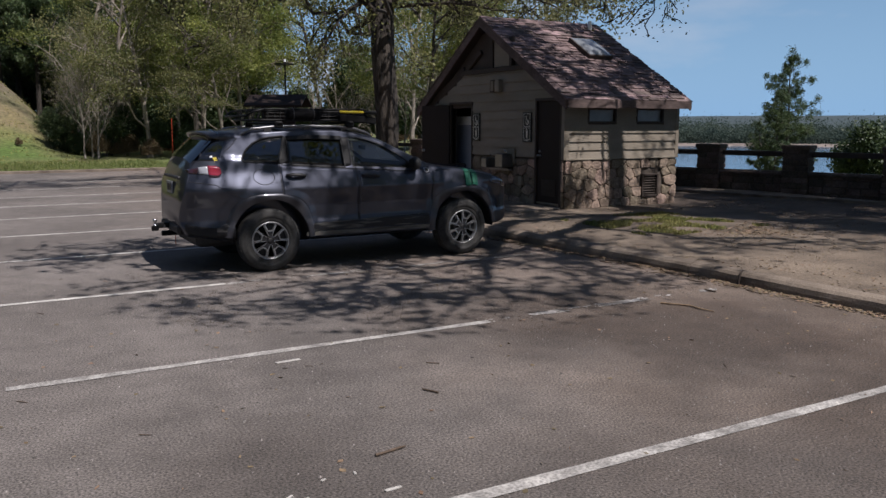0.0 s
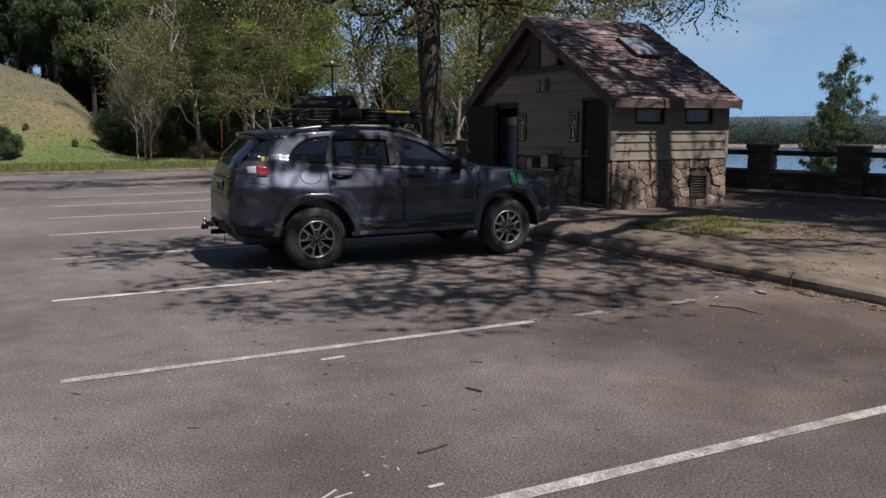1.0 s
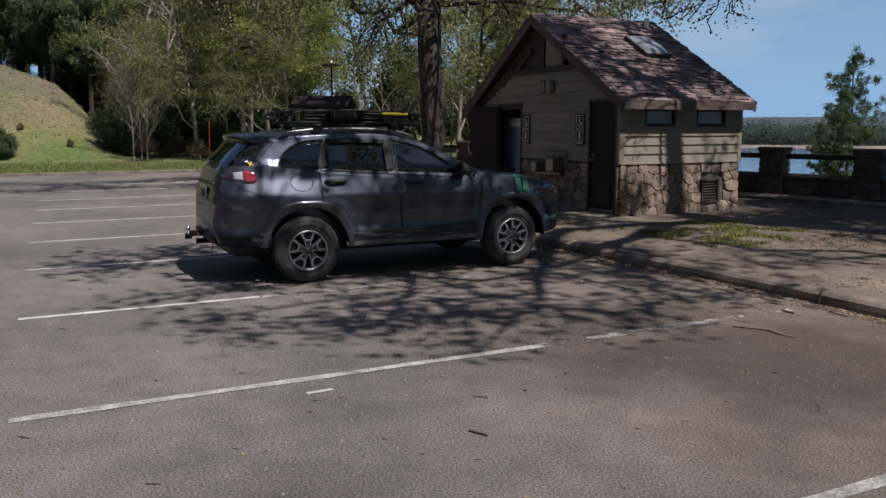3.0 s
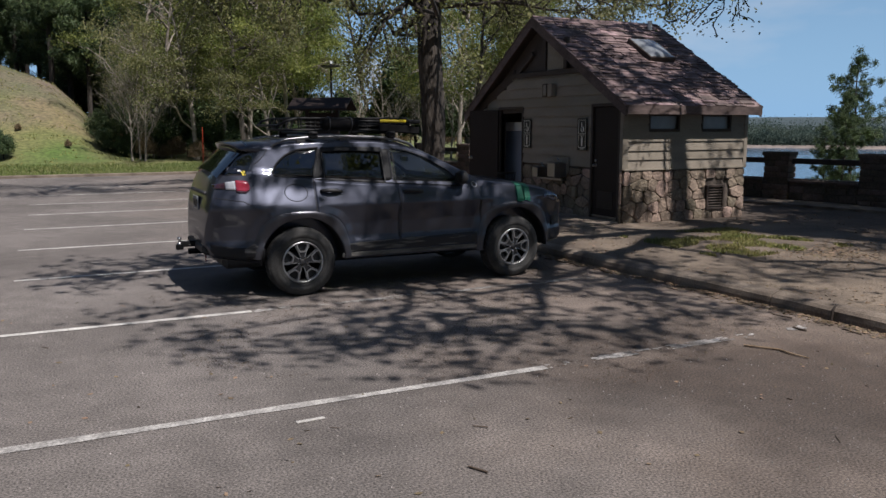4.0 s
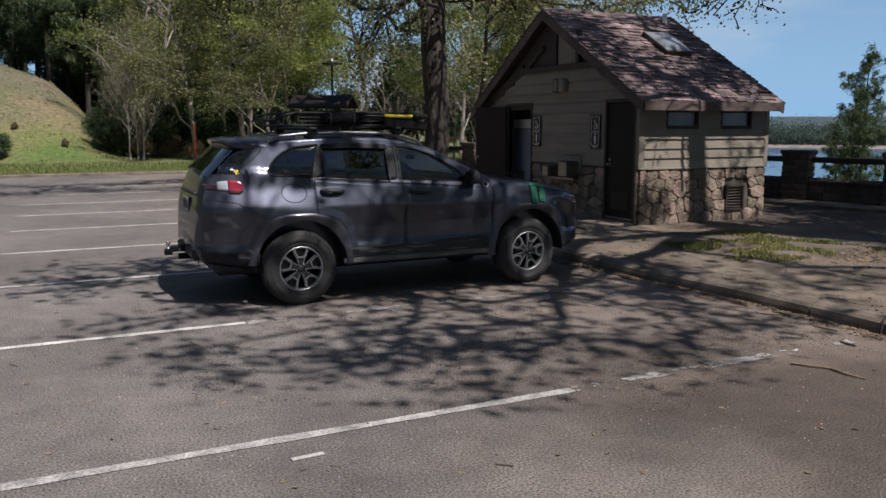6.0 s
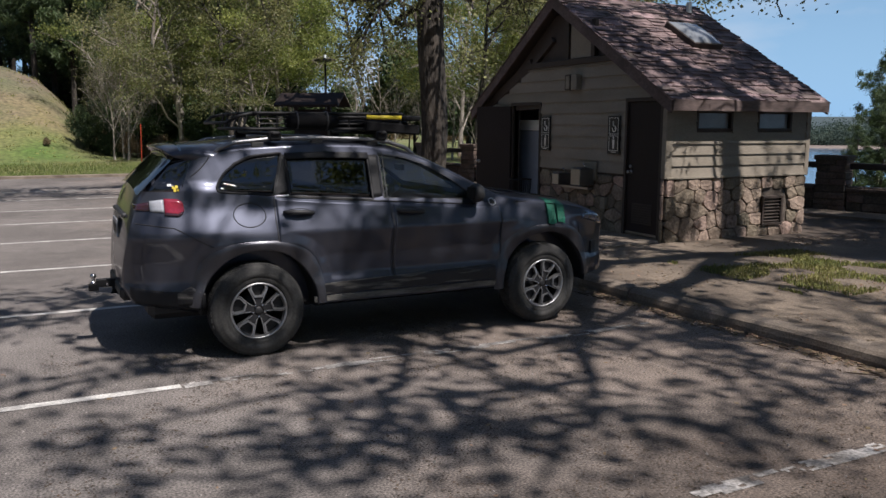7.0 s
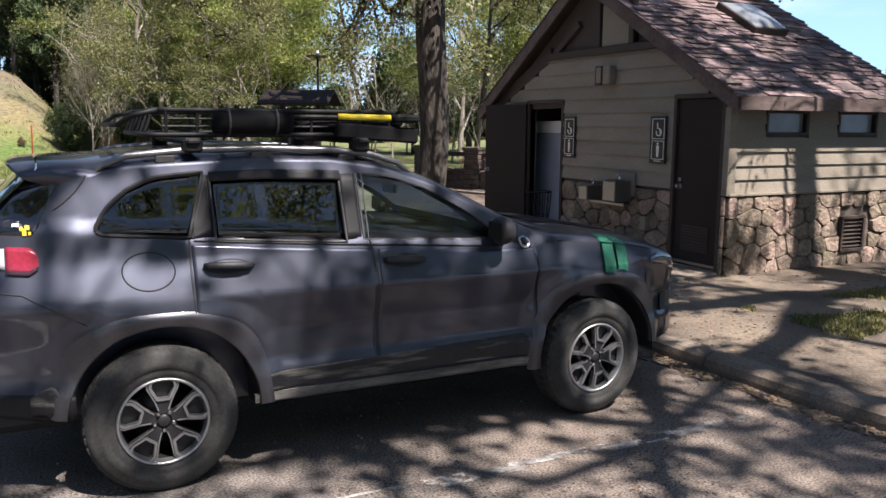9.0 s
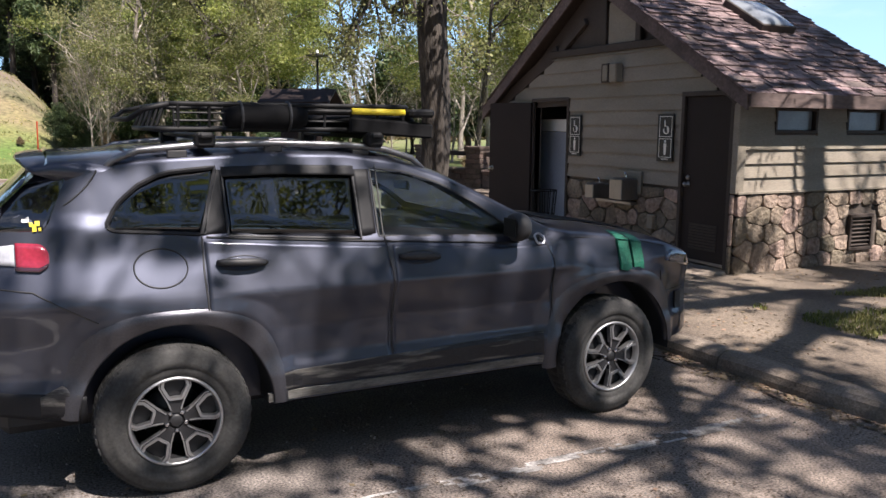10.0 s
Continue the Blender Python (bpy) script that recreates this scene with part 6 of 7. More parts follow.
def reach(name, label, base, top, radius, limbs, targets, seed, leaf, size, per_tip, scatter, tight=()):
    """A tree whose limbs branch out from the trunk towards scattered leafy ends."""
    r = np.random.default_rng(seed)
    P, up = [], []
    n = 14
    for k in range(n + 1):
        P.append(np.array((base[0] + 0.10 * math.sin(k * 0.9), base[1] + 0.10 * math.cos(k * 0.7), base[2] + top * k / n)))
        up.append(k - 1)
    low = 5
    for start, pts in limbs:
        last = start
        for q in pts:
            q = np.array(q, float)
            a, m = P[last], max(1, int(np.linalg.norm(q - P[last]) / 0.8))
            for i in range(1, m + 1):
                P.append(a + (q - a) * i / m + r.normal(size=3) * 0.09)
                up.append(last)
                last = len(P) - 1
    T = sorted(targets, key=lambda q: math.hypot(q[0] - base[0], q[1] - base[1]))
    T += list(tight)                                # small tight sprays come last
    ends = []
    for q in T:
        A = np.array(P[low:])
        gap = np.linalg.norm(A - q, axis=1) + 0.9 * np.maximum(0, A[:, 2] - q[2] - 0.3)
        last = low + int(np.argmin(gap))
        a = P[last]
        L = np.linalg.norm(q - a)
        m = max(1, int(L / 0.7))
        side = r.normal(size=3) * 0.10 * L
        for i in range(1, m + 1):
            t = i / m
            P.append(a + (q - a) * t + side * math.sin(math.pi * t))
            up.append(last)
            last = len(P) - 1
        ends.append(last)
    load = np.zeros(len(P))
    for i, e in enumerate(ends):
        load[e] += 1 if i < len(targets) else 0.05
    for i in range(len(P) - 1, 0, -1):
        load[up[i]] += load[i]
    wide = 0.013 * np.maximum(load, 0.2) ** 0.50
    wide = wide * radius / wide[0]
    wide = np.maximum(wide, 0.006)
    kids = {i: [] for i in range(len(P))}
    for i in range(1, len(P)):
        kids[up[i]].append(i)
    lines, todo = [], [(0, None)]
    while todo:
        i, prev = todo.pop()
        pts, rad = ([P[prev]], [wide[i]]) if prev is not None else ([], [])
        while True:
            pts.append(P[i])
            rad.append(wide[i])
            if not kids[i]:
                break
            ks = sorted(kids[i], key=lambda k: -load[k])
            todo += [(k, i) for k in ks[1:]]
            i = ks[0]
        if len(pts) > 1:
            lines.append((pts, rad))
    t = thing(name, label, "tree", group="shade trees")
    part("trunk", branch_tubes(lines, 8), M["bark"], t, smooth=True)
    E = np.array([P[e] for e in ends[:len(targets)]])
    c = np.repeat(E, per_tip, 0) + r.normal(size=(len(E) * per_tip, 3)) * scatter
    part("crown", fast_mesh("crown", *leaf_quads(c, size, r), M[leaf]), None, t)
    if len(tight):
        c = np.repeat(np.array([P[e] for e in ends[len(targets):]]), 13, 0)
        part("leaf_sprays", fast_mesh("leaf_sprays", *leaf_quads(c + r.normal(size=c.shape) * 0.075, 0.13, r), M[leaf]), None, t)
    return t


def ends_over(n, x0, x1, y0, y1, lo, hi, seed, inside, gaps=-0.12):
    """Leafy ends high up along the sun's rays from a stretch of ground."""
    r = random.Random(seed)
    out = []
    while len(out) < n:
        x, y = r.uniform(x0, x1), r.uniform(y0, y1)
        if inside(x, y) and noise.noise(Vector((x * 0.8, y * 0.8, seed))) > gaps:
            h = r.uniform(lo, hi)
            out.append(np.array((x + 0.20 * h, y - 0.63 * h, h)))
    return out


def lot_side(x):
    return np.interp(x, (-2.5, -1.9, -1.4, -0.4, 0.0, 1.3, 2.5, 3.9, 4.4, 5.6, 7.5), (1.9, -0.7, -2.4, -2.7, -3.4, -3.8, -3.4, -3.1, -0.9, -0.2, 0.6))


# the big tree beside the building, with a long low limb
rng = np.random.default_rng(17)
crown_ends = []
while len(crown_ends) < 210:
    q = rng.normal(size=3)
    q = q / np.linalg.norm(q) * rng.uniform(0.45, 1.0)
    crown_ends.append(np.array((8.76 + q[0] * 5.2, 15.1 + q[1] * 5.2, 9.3 + q[2] * 4.2)))
crown_ends += ends_over(240, -4.5, 5.0, 15.5, 21.0, 8.5, 11.5, 21, lambda x, y: True, -0.05)
for k in range(190):                               # the low outer crown
    a, r = rng.uniform(0, 2 * math.pi), rng.uniform(1.2, 6.8)
    if math.cos(a) < 0.75 or r < 3:
        crown_ends.append(np.array((8.76 + r * math.cos(a), 15.1 + r * math.sin(a), 5.1 + 0.08 * r + abs(rng.normal()) * 1.0 - (0.9 if k % 9 == 0 else 0))))
oak = reach("oak_tree", "large oak with rough grey-brown bark and first leaves", (8.76, 15.1, -0.1), 12.0, 0.40,
            [(6, [(6.0, 13.6, 7.0), (3.4, 11.5, 8.6)]), (7, [(10.6, 13.4, 7.2), (12.4, 12.4, 8.2)])], crown_ends, 31, "olive", 0.13, 24, 0.36)
rng = np.random.default_rng(8)
lines, tips = [], []
LIMB = dict(BROAD, levels=3, count=(9, 6, 0), ratio=(0.36, 0.5), angle=(0.8, 0.8), bend=(0.10, 0.2, 0.25), rise=(-0.05, -0.03, -0.04), taper=(0.2, 0.3, 0.4), thin=(0.4, 0.45))
LIMB["from"], LIMB["least"] = (0.25, 0.2, 0.2), 0.010
grow(rng, (8.7, 15.1, 5.9), (-0.80, -0.20, 0.0), 3.9, 0.085, 0, lines, tips, dict(LIMB, rise=(-0.17, -0.08, -0.04)))
grow(rng, (8.7, 15.1, 6.3), (-0.70, -0.45, 0.0), 6.5, 0.11, 0, lines, tips, LIMB)
grow(rng, (8.8, 15.0, 5.5), (0.55, -0.62, 0.02), 5.0, 0.08, 0, lines, tips, LIMB)
for start, way, L in (((9.0, 14.4, 6.2), (0.20, -0.85, -0.02), 6.8), ((9.6, 14.2, 6.4), (0.60, -0.72, -0.02), 7.5)):
    grow(rng, start, way, L, 0.06, 0, lines, tips, dict(LIMB, count=(12, 6, 0), rise=(-0.05, -0.04, -0.04)))
c = np.repeat(np.array(tips), 11, 0) + rng.normal(size=(len(tips) * 11, 3)) * 0.22
limb = part("limb", branch_tubes(lines, 7), M["bark"], oak, smooth=True)
limb.matrix_parent_inverse = oak.matrix_basis.inverted()
leaves = part("limb_leaves", fast_mesh("limb_leaves", *leaf_quads(c, 0.085, rng), M["olive"]), None, oak)
leaves.matrix_parent_inverse = oak.matrix_basis.inverted()

# tall trees beside the lot whose crowns throw the dappled shade
thin = random.Random(8)


def lot_shade(x, y):
    """Leafy over the stall, thinner in one strip."""
    return y > lot_side(x) + 0.25 and not (0.36 < y < 1.5 and x < 2.6 and thin.random() < (0.98 if x < 0.9 else 0.6)) and not (-1.6 < y < 0.0 and x < 2.4 and thin.random() < 0.6)


over_lot = ends_over(235, -2.5, 4.4, -3.9, 3.6, 8.5, 12.0, 3, lot_shade, -0.16)
over_house = ends_over(60, 4.5, 10.0, -3.0, 1.2, 9.5, 13.0, 4, lambda x, y: True, 0.02)
over_house += ends_over(3, 7.4, 9.6, 2.6, 3.9, 9.5, 13.0, 12, lambda x, y: True, 0.0)
over_house += ends_over(105, 5.4, 9.6, 4.25, 7.8, 12.0, 15.0, 14, lambda x, y: True, -0.06)
over_house += ends_over(22, 5.5, 7.3, 5.4, 7.4, 11.0, 14.0, 57, lambda x, y: True, -0.1)
over_house += ends_over(26, 4.6, 5.85, 1.6, 5.2, 9.5, 13.0, 41, lambda x, y: True, -0.1)
over_house += ends_over(34, 7.0, 11.8, 0.8, 2.2, 9.5, 13.0, 43, lambda x, y: True, -0.1)
over_lot += ends_over(12, 0.5, 2.5, 0.0, 0.45, 9.0, 12.0, 47, lambda x, y: True, -0.1)
over_house += ends_over(4, 5.4, 6.2, 1.7, 2.6, 9.5, 13.0, 53, lambda x, y: True, -1)
over_lot += ends_over(4, -1.3, 0.3, 1.3, 1.8, 9.0, 12.0, 33, lambda x, y: True, 0.0)
flank = []                                     # unseen leaf sprays, placed so that their shade breaks over the car's flank
for i in range(30):
    for k in range(7):
        x, y = -1.3 + 0.135 * i + 0.06 * math.sin(5 * k + i), 0.48 + 0.135 * k + 0.05 * math.sin(3 * i)
        if noise.noise(Vector((x * 2.6, y * 3.4, 4.0))) + 0.05 * min(max(x, -0.5), 1.0) > 0.21:
            flank += ends_over(1, x, x + 0.01, y, y + 0.01, 8.0, 9.6, 100 + 7 * i + k, lambda x, y: True, -2)
for i in range(32):                            # more unseen sprays, added to dim the lower doors
    flank += ends_over(1, 0.7, 2.3, 0.16, 0.40, 8.2, 9.8, 500 + i, lambda x, y: True, -2)
for i in range(14):                            # and others added to shade the foot of the building's corner
    flank += ends_over(1, 6.2, 7.0, 2.72, 3.10, 8.6, 10.0, 400 + i, lambda x, y: True, -2)
reach("shade_tree", "tall spreading hardwood with young leaves", (9.6, -3.6, 0.1), 15.0, 0.34,
      [(7, [(6.4, -3.9, 9.2), (4.4, -7.2, 10.0), (3.4, -9.4, 10.4)]), (8, [(6.9, -5.4, 9.6), (3.9, -7.7, 10.6), (1.0, -8.2, 11.0)]), (11, [(9.0, -2.4, 12.6), (8.0, -1.6, 13.2)])],
      over_lot + over_house, 5, "leaf", 0.16, 25, 0.27, flank)
reach("shade_tree", "tall dense hardwood beside the overlook", (15.6, -6.4, 0.0), 15.0, 0.30, [],
      ends_over(760, 8.4, 16.5, -2.2, 8.0, 9.0, 14.0, 6, lambda x, y: not (x < 10.2 and 1.9 < y < 4.4), -0.35), 9, "leaf", 0.20, 44, 0.36)
# fine twigs that hang before the roof
rng = np.random.default_rng(15)
lines, tips = [], []
HANG = dict(LIMB, count=(8, 4, 0), ratio=(0.26, 0.5), rise=(-0.035, -0.05, -0.05), bend=(0.06, 0.2, 0.25))
for start, way, L in (((7.3, -1.6, 6.9), (-0.18, 0.78, -0.62), 4.7), ((8.6, -1.3, 6.9), (-0.22, 0.72, -0.66), 4.9), ((6.2, -1.2, 7.0), (-0.10, 0.70, -0.66), 4.2)):
    grow(rng, start, way, L, 0.040, 0, lines, tips, HANG)
sprays = thing("hanging_branch", "thin drooping branch with small young leaves", "branch")
part("stem", branch_tubes(lines, 6), M["bark"], sprays, smooth=True)
c = np.repeat(np.array(tips), 3, 0) + rng.normal(size=(len(tips) * 3, 3)) * 0.10
part("leaves", fast_mesh("leaves", *leaf_quads(c, 0.06, rng), M["olive"]), None, sprays)

# woods behind the lot
GREEN = [broadleaf("hardwood", "slender hardwood in yellow-green spring leaf", 31 + k, 11 + k, 0.15, ("leaf", "olive", "leaf")[k], 0.105, 34, 0.34, "palebark", first=0.12, group="woods", clumps=(-0.02, 0.06, -0.06)[k]) for k in range(3)]
BARE = [broadleaf("bare_tree", "bare pale grey tree with fine twigs", 51 + k, 9 + 2 * k, 0.085, "olive", 0.07, 1, 0.4, "palebark", first=0.08, group="bare trees",
                  spec=dict(BROAD, levels=5, count=(9, 5, 4, 3, 0), ratio=(0.6, 0.5, 0.5, 0.5), angle=(0.55, 0.5, 0.6, 0.6), bend=(0.05, 0.1, 0.15, 0.2, 0.2), rise=(0.02, 0.06, 0.04, 0.0, 0.0), taper=(0.35, 0.25, 0.3, 0.4, 0.5), thin=(0.5, 0.45, 0.5, 0.5), **{"from": (0.12, 0.15, 0.2, 0.2)})) for k in range(2)]
PINES = [pine("pine_tree", "dark green pine with a bare lower trunk", 61 + k, 14 + 2 * k, 0.20, (3.6, 1.4)[k], 2.6, 28, 0.48, "pines") for k in range(2)]
YOUNG = [pine("young_pine", "low dark young pine branched to the ground", 67, 4.6, 0.07, 0.2, 1.9, 44, 0.34, "young pines")]
BUSH = [broadleaf("bush", "dense dark green bush", 71, 2.6, 0.05, "needle", 0.11, 22, 0.22, first=0.02, category="bush", group="bushes"),
        broadleaf("shrub", "dry brown leafless shrub", 73, 2.4, 0.04, "shrub", 0.10, 10, 0.22, "palebark", first=0.02, category="bush", group="bushes")]
plant(GREEN, [(x, d, k) for x, d, k in ((-0.335, 50, 1.1), (-0.30, 46, 0.9), (-0.265, 47, 1.0), (-0.235, 52, 1.1), (-0.21, 46, 0.85), (-0.185, 50, 1.05), (-0.175, 57, 1.0), (-0.30, 58, 1.3), (-0.25, 60, 1.3), (-0.20, 62, 1.3), (-0.35, 62, 1.4),
              (0.02, 52, 1.0), (0.05, 46, 0.9), (0.075, 54, 1.1), (0.03, 62, 1.2), (0.10, 44, 0.9), (0.13, 56, 1.1), (0.17, 50, 1.0), (-0.37, 70, 1.5), (-0.28, 72, 1.5), (-0.22, 76, 1.5))])
plant(BARE, [(-0.378, 44.5, 0.6), (-0.362, 44.8, 0.65), (-0.384, 47, 0.9), (-0.368, 46, 0.95), (-0.352, 47, 0.85), (-0.36, 49, 1.0), (-0.33, 48, 0.9), (-0.38, 54, 1.1), (-0.10, 52, 1.0), (-0.075, 56, 1.1), (-0.055, 50, 0.9), (-0.04, 60, 1.1), (-0.12, 60, 1.1), (0.01, 46, 0.9), (-0.39, 60, 1.2), (0.04, 40, 0.8), (-0.025, 44, 0.7)])
plant(PINES, [(-0.47, 58, 1.0), (-0.448, 60, 1.05), (-0.425, 58, 0.95), (-0.438, 64, 1.1), (-0.405, 61, 1.0), (-0.56, 66, 1.0), (-0.535, 70, 1.1), (-0.51, 66, 0.95), (-0.485, 72, 1.1), (-0.46, 66, 1.0), (-0.435, 70, 1.0), (-0.41, 66, 0.95), (-0.60, 68, 1.1), (-0.545, 78, 1.2), (-0.50, 80, 1.2), (-0.45, 80, 1.2), (-0.47, 62, 0.8), (-0.64, 72, 1.1), (-0.39, 74, 1.1), (-0.69, 68, 1.0)] + [(-0.365 + 0.027 * k, 80 + 5 * (k % 2), 1.0 + 0.1 * (k % 3)) for k in range(8)] + [(-0.70 + 0.028 * k, 84 + 6 * (k % 3), 1.1 + 0.1 * (k % 2)) for k in range(12)])
plant(YOUNG, [(-0.402, 47, 0.6), (-0.386, 46.5, 0.5), (-0.370, 47.5, 0.6), (-0.415, 50, 0.7)])
plant([BUSH[1], BUSH[1], BUSH[0]], [(-0.36, 46.5, 0.55), (-0.34, 46.5, 0.6), (-0.31, 49, 1.0), (-0.385, 48, 1.0), (-0.27, 49, 1.0), (-0.345, 48, 1.0), (-0.325, 47, 0.9), (-0.30, 45, 0.8), (-0.27, 47, 1.0), (-0.24, 46, 0.8), (-0.21, 48, 1.0), (-0.18, 46, 0.7), (-0.455, 44.5, 0.33), (-0.515, 46, 0.3), (-0.535, 42, 0.6), (0.03, 36, 0.7), (0.055, 38, 0.8)] + [(-0.385 + 0.0235 * k, 60 + 6 * (k % 3), 1.7 + 0.3 * (k % 4)) for k in range(22)] + [(-0.445 + 0.013 * k, 66 + 4 * (k % 2), 2.5 + 0.3 * (k % 3)) for k in range(8)])
# single tall trunks that show through the woods
tall = broadleaf("slim_tree", "tall slim grey-barked tree", 81, 14, 0.20, "olive", 0.2, 4, 0.5, "bark", first=0.5, group="slim trees")
tall.matrix_basis = stand(spot(-0.241, 44), 1.0, 0.9)
copy_thing(tall, stand(Vector((19.3, 47.3, -0.3)), 2.0, 1.1))
copy_thing(tall, stand(spot(0.035, 40), 4.0, 0.8))

# unseen woods added round the rest of the lot, for reflections and to block sky
for k in range(34):
    a = radians(95 + 225 * k / 33 + rnd.uniform(-2, 2))
    d = rnd.uniform(38, 60)
    p = Vector((-4 + d * math.cos(a), -6 + d * math.sin(a), 0))
    if (p - VIEW[0]).dot(VIEW[2]) < 15 and not 160 < math.degrees(a) < 225:
        p.z = float(height(p.x, p.y))
        copy_thing((GREEN + PINES)[k % 5], stand(p, rnd.uniform(0, 6.28), rnd.uniform(1.0, 1.4)))

# unseen dark pines beside the lot and tall hardwoods beyond, added for the car's reflections
for k in range(18):
    p = Vector((-11 - 2.3 * k + rnd.uniform(-1.5, 1.5), 31 + 7 * (k % 2) + 0.2 * k + rnd.uniform(-2, 2), 0))
    p.z = float(height(p.x, p.y)) - 1.2
    copy_thing(PINES[k % 2], stand(p, rnd.uniform(0, 6.28), rnd.uniform(0.9, 1.2)))
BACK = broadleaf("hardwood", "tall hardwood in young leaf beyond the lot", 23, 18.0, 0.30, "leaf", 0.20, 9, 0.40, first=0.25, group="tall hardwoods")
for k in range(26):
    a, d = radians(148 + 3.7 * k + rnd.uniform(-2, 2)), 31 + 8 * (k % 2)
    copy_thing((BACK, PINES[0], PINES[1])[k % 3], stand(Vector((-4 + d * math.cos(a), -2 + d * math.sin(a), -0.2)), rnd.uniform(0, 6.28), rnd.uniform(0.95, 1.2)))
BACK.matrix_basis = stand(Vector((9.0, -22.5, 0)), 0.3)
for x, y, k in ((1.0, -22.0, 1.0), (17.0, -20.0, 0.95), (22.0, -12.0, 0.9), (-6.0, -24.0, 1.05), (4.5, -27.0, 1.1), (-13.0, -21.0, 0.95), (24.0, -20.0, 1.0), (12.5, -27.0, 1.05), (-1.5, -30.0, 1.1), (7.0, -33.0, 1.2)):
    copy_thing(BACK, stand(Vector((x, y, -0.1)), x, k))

# pines and scrub below the overlook
P2 = pine("lake_pine", "young green pine below the overlook", 91, 11.6, 0.16, 4.2, 1.5, 95, 0.21, "lake pines", 1.3)


def below(side, depth):
    p = Vector((-2.995, -9.497, 0)) + Vector((0.870, -0.493, 0)) * side * depth + Vector((0.493, 0.870, 0)) * depth
    return Vector((p.x, p.y, float(height(p.x, p.y))))


P2.matrix_basis = stand(below(0.418, 40), 0.5)
copy_thing(P2, stand(below(0.487, 43), 2.0, 0.75))
copy_thing(P2, stand(below(0.385, 34), 3.0, 0.46))
copy_thing(P2, stand(below(0.405, 30), 1.0, 0.42))
copy_thing(BUSH[0], stand(below(0.525, 26) + Vector((0, 0, 0.6)), 1.0, 0.9))

# woods on the far shore
rng = np.random.default_rng(99)
n = 230000
ang = rng.uniform(radians(18), radians(72), n)
dist = 556 + rng.gamma(1.4, 45, n)
top = 8.5 + 1.3 * np.sin(ang * 61) + 1.0 * np.sin(ang * 173 + 1) + 0.7 * np.sin(ang * 420 + 2) + (dist - 556) * 0.055
C = np.stack([dist * np.cos(ang), dist * np.sin(ang), -12.3 + top * rng.uniform(0, 1.0, n) ** 0.8], 1)
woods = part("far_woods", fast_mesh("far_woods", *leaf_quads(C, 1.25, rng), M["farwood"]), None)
tagged(woods, "green woods along the far lake shore, haze put into the colour", "woods", kind="stuff")

beach = part("far_shore", ([(d * math.cos(a), d * math.sin(a), z) for a in np.linspace(radians(16), radians(74), 60) for d, z in ((546 + 5 * math.sin(a * 37) + 3 * math.sin(a * 91), -12.3), (557, -10.6), (564, -10.4))],
             [(i * 3 + k, i * 3 + k + 1, i * 3 + k + 4, i * 3 + k + 3) for i in range(59) for k in range(2)]), M["farsand"])
tagged(beach, "pale sandy shore below the far woods", "shore", kind="structure")

# ---- lamp post, kiosk, stake ----
lamp = thing("street_lamp", "dark lamp post with a flat disc head", "lamp post")
lp = Vector((11.4, 32.7, float(height(11.4, 32.7))))
part("pole", tube([lp, lp + Vector((0, 0, 4.9))], [0.07, 0.05], 10), M["black"], lamp)
part("head", moved(lathe([(0.0, 0.16), (0.05, 0.15), (0.09, 0.06), (0.52, 0.03), (0.52, -0.02), (0.12, -0.06), (0.0, -0.06)], 24, "z"), Matrix.Translation(lp + Vector((0, 0, 4.95)))), M["black"], lamp)
part("finial", tube([lp + Vector((0, 0, 5.05)), lp + Vector((0, 0, 5.22))], 0.06, 8), M["white"], lamp)

kiosk = thing("notice_kiosk", "dark wooden notice kiosk with a small gable roof", "kiosk")
m = Matrix.Translation((6.4, 18.9, 0.1)) @ Matrix.Rotation(radians(-38), 4, "Z")
for s in (-0.55, 0.55):
    part("post", moved(box(s - 0.06, s + 0.06, -0.06, 0.06, -0.2, 2.55, 0.01), m), M["doorpaint"], kiosk)
part("board", moved(box(-0.488, 0.488, -0.04, 0.04, 1.0, 2.2, 0.01), m), M["doorpaint"], kiosk)
for s in (-1, 1):
    part("roof_panel", moved(prism([(0, 2.72), (s * 0.62, 2.34), (s * 0.62, 2.28), (0, 2.66)], "x", -1.05, 1.05), m), M["doorpaint"], kiosk)
stake = thing("marker_stake", "thin orange marker rod beside the parked car", "marker")
part("rod", tube([(-0.545, 2.83, 0.012), (-0.515, 2.83, 1.85)], 0.0055, 6), M["orange"], stake)

# ---- small things on the ground ----
rng = np.random.default_rng(7)


def blades(n, x0, x1, y0, y1, z, lo, hi, seed, keep, mat, wide=1.0):
    r = np.random.default_rng(seed)
    V, F = [], []
    while len(F) < n:
        x, y = r.uniform(x0, x1), r.uniform(y0, y1)
        if noise.noise(Vector((x * 1.3, y * 1.3, seed))) < keep:
            continue
        h, a = r.uniform(lo, hi), r.uniform(0, 6.28)
        w, lean = wide * (0.005 + 0.004 * r.random()), r.uniform(0.2, 0.9) * h
        c, s = math.cos(a), math.sin(a)
        zz = z(x, y)
        k = len(V)
        V += [(x - s * w, y + c * w, zz - 0.01), (x + s * w, y - c * w, zz - 0.01), (x + c * lean + s * w * 0.3, y + s * lean - c * w * 0.3, zz + h), (x + c * lean - s * w * 0.3, y + s * lean + c * w * 0.3, zz + h)]
        F.append((k, k + 1, k + 2, k + 3))
    return fast_mesh("grass", V, F, M[mat])


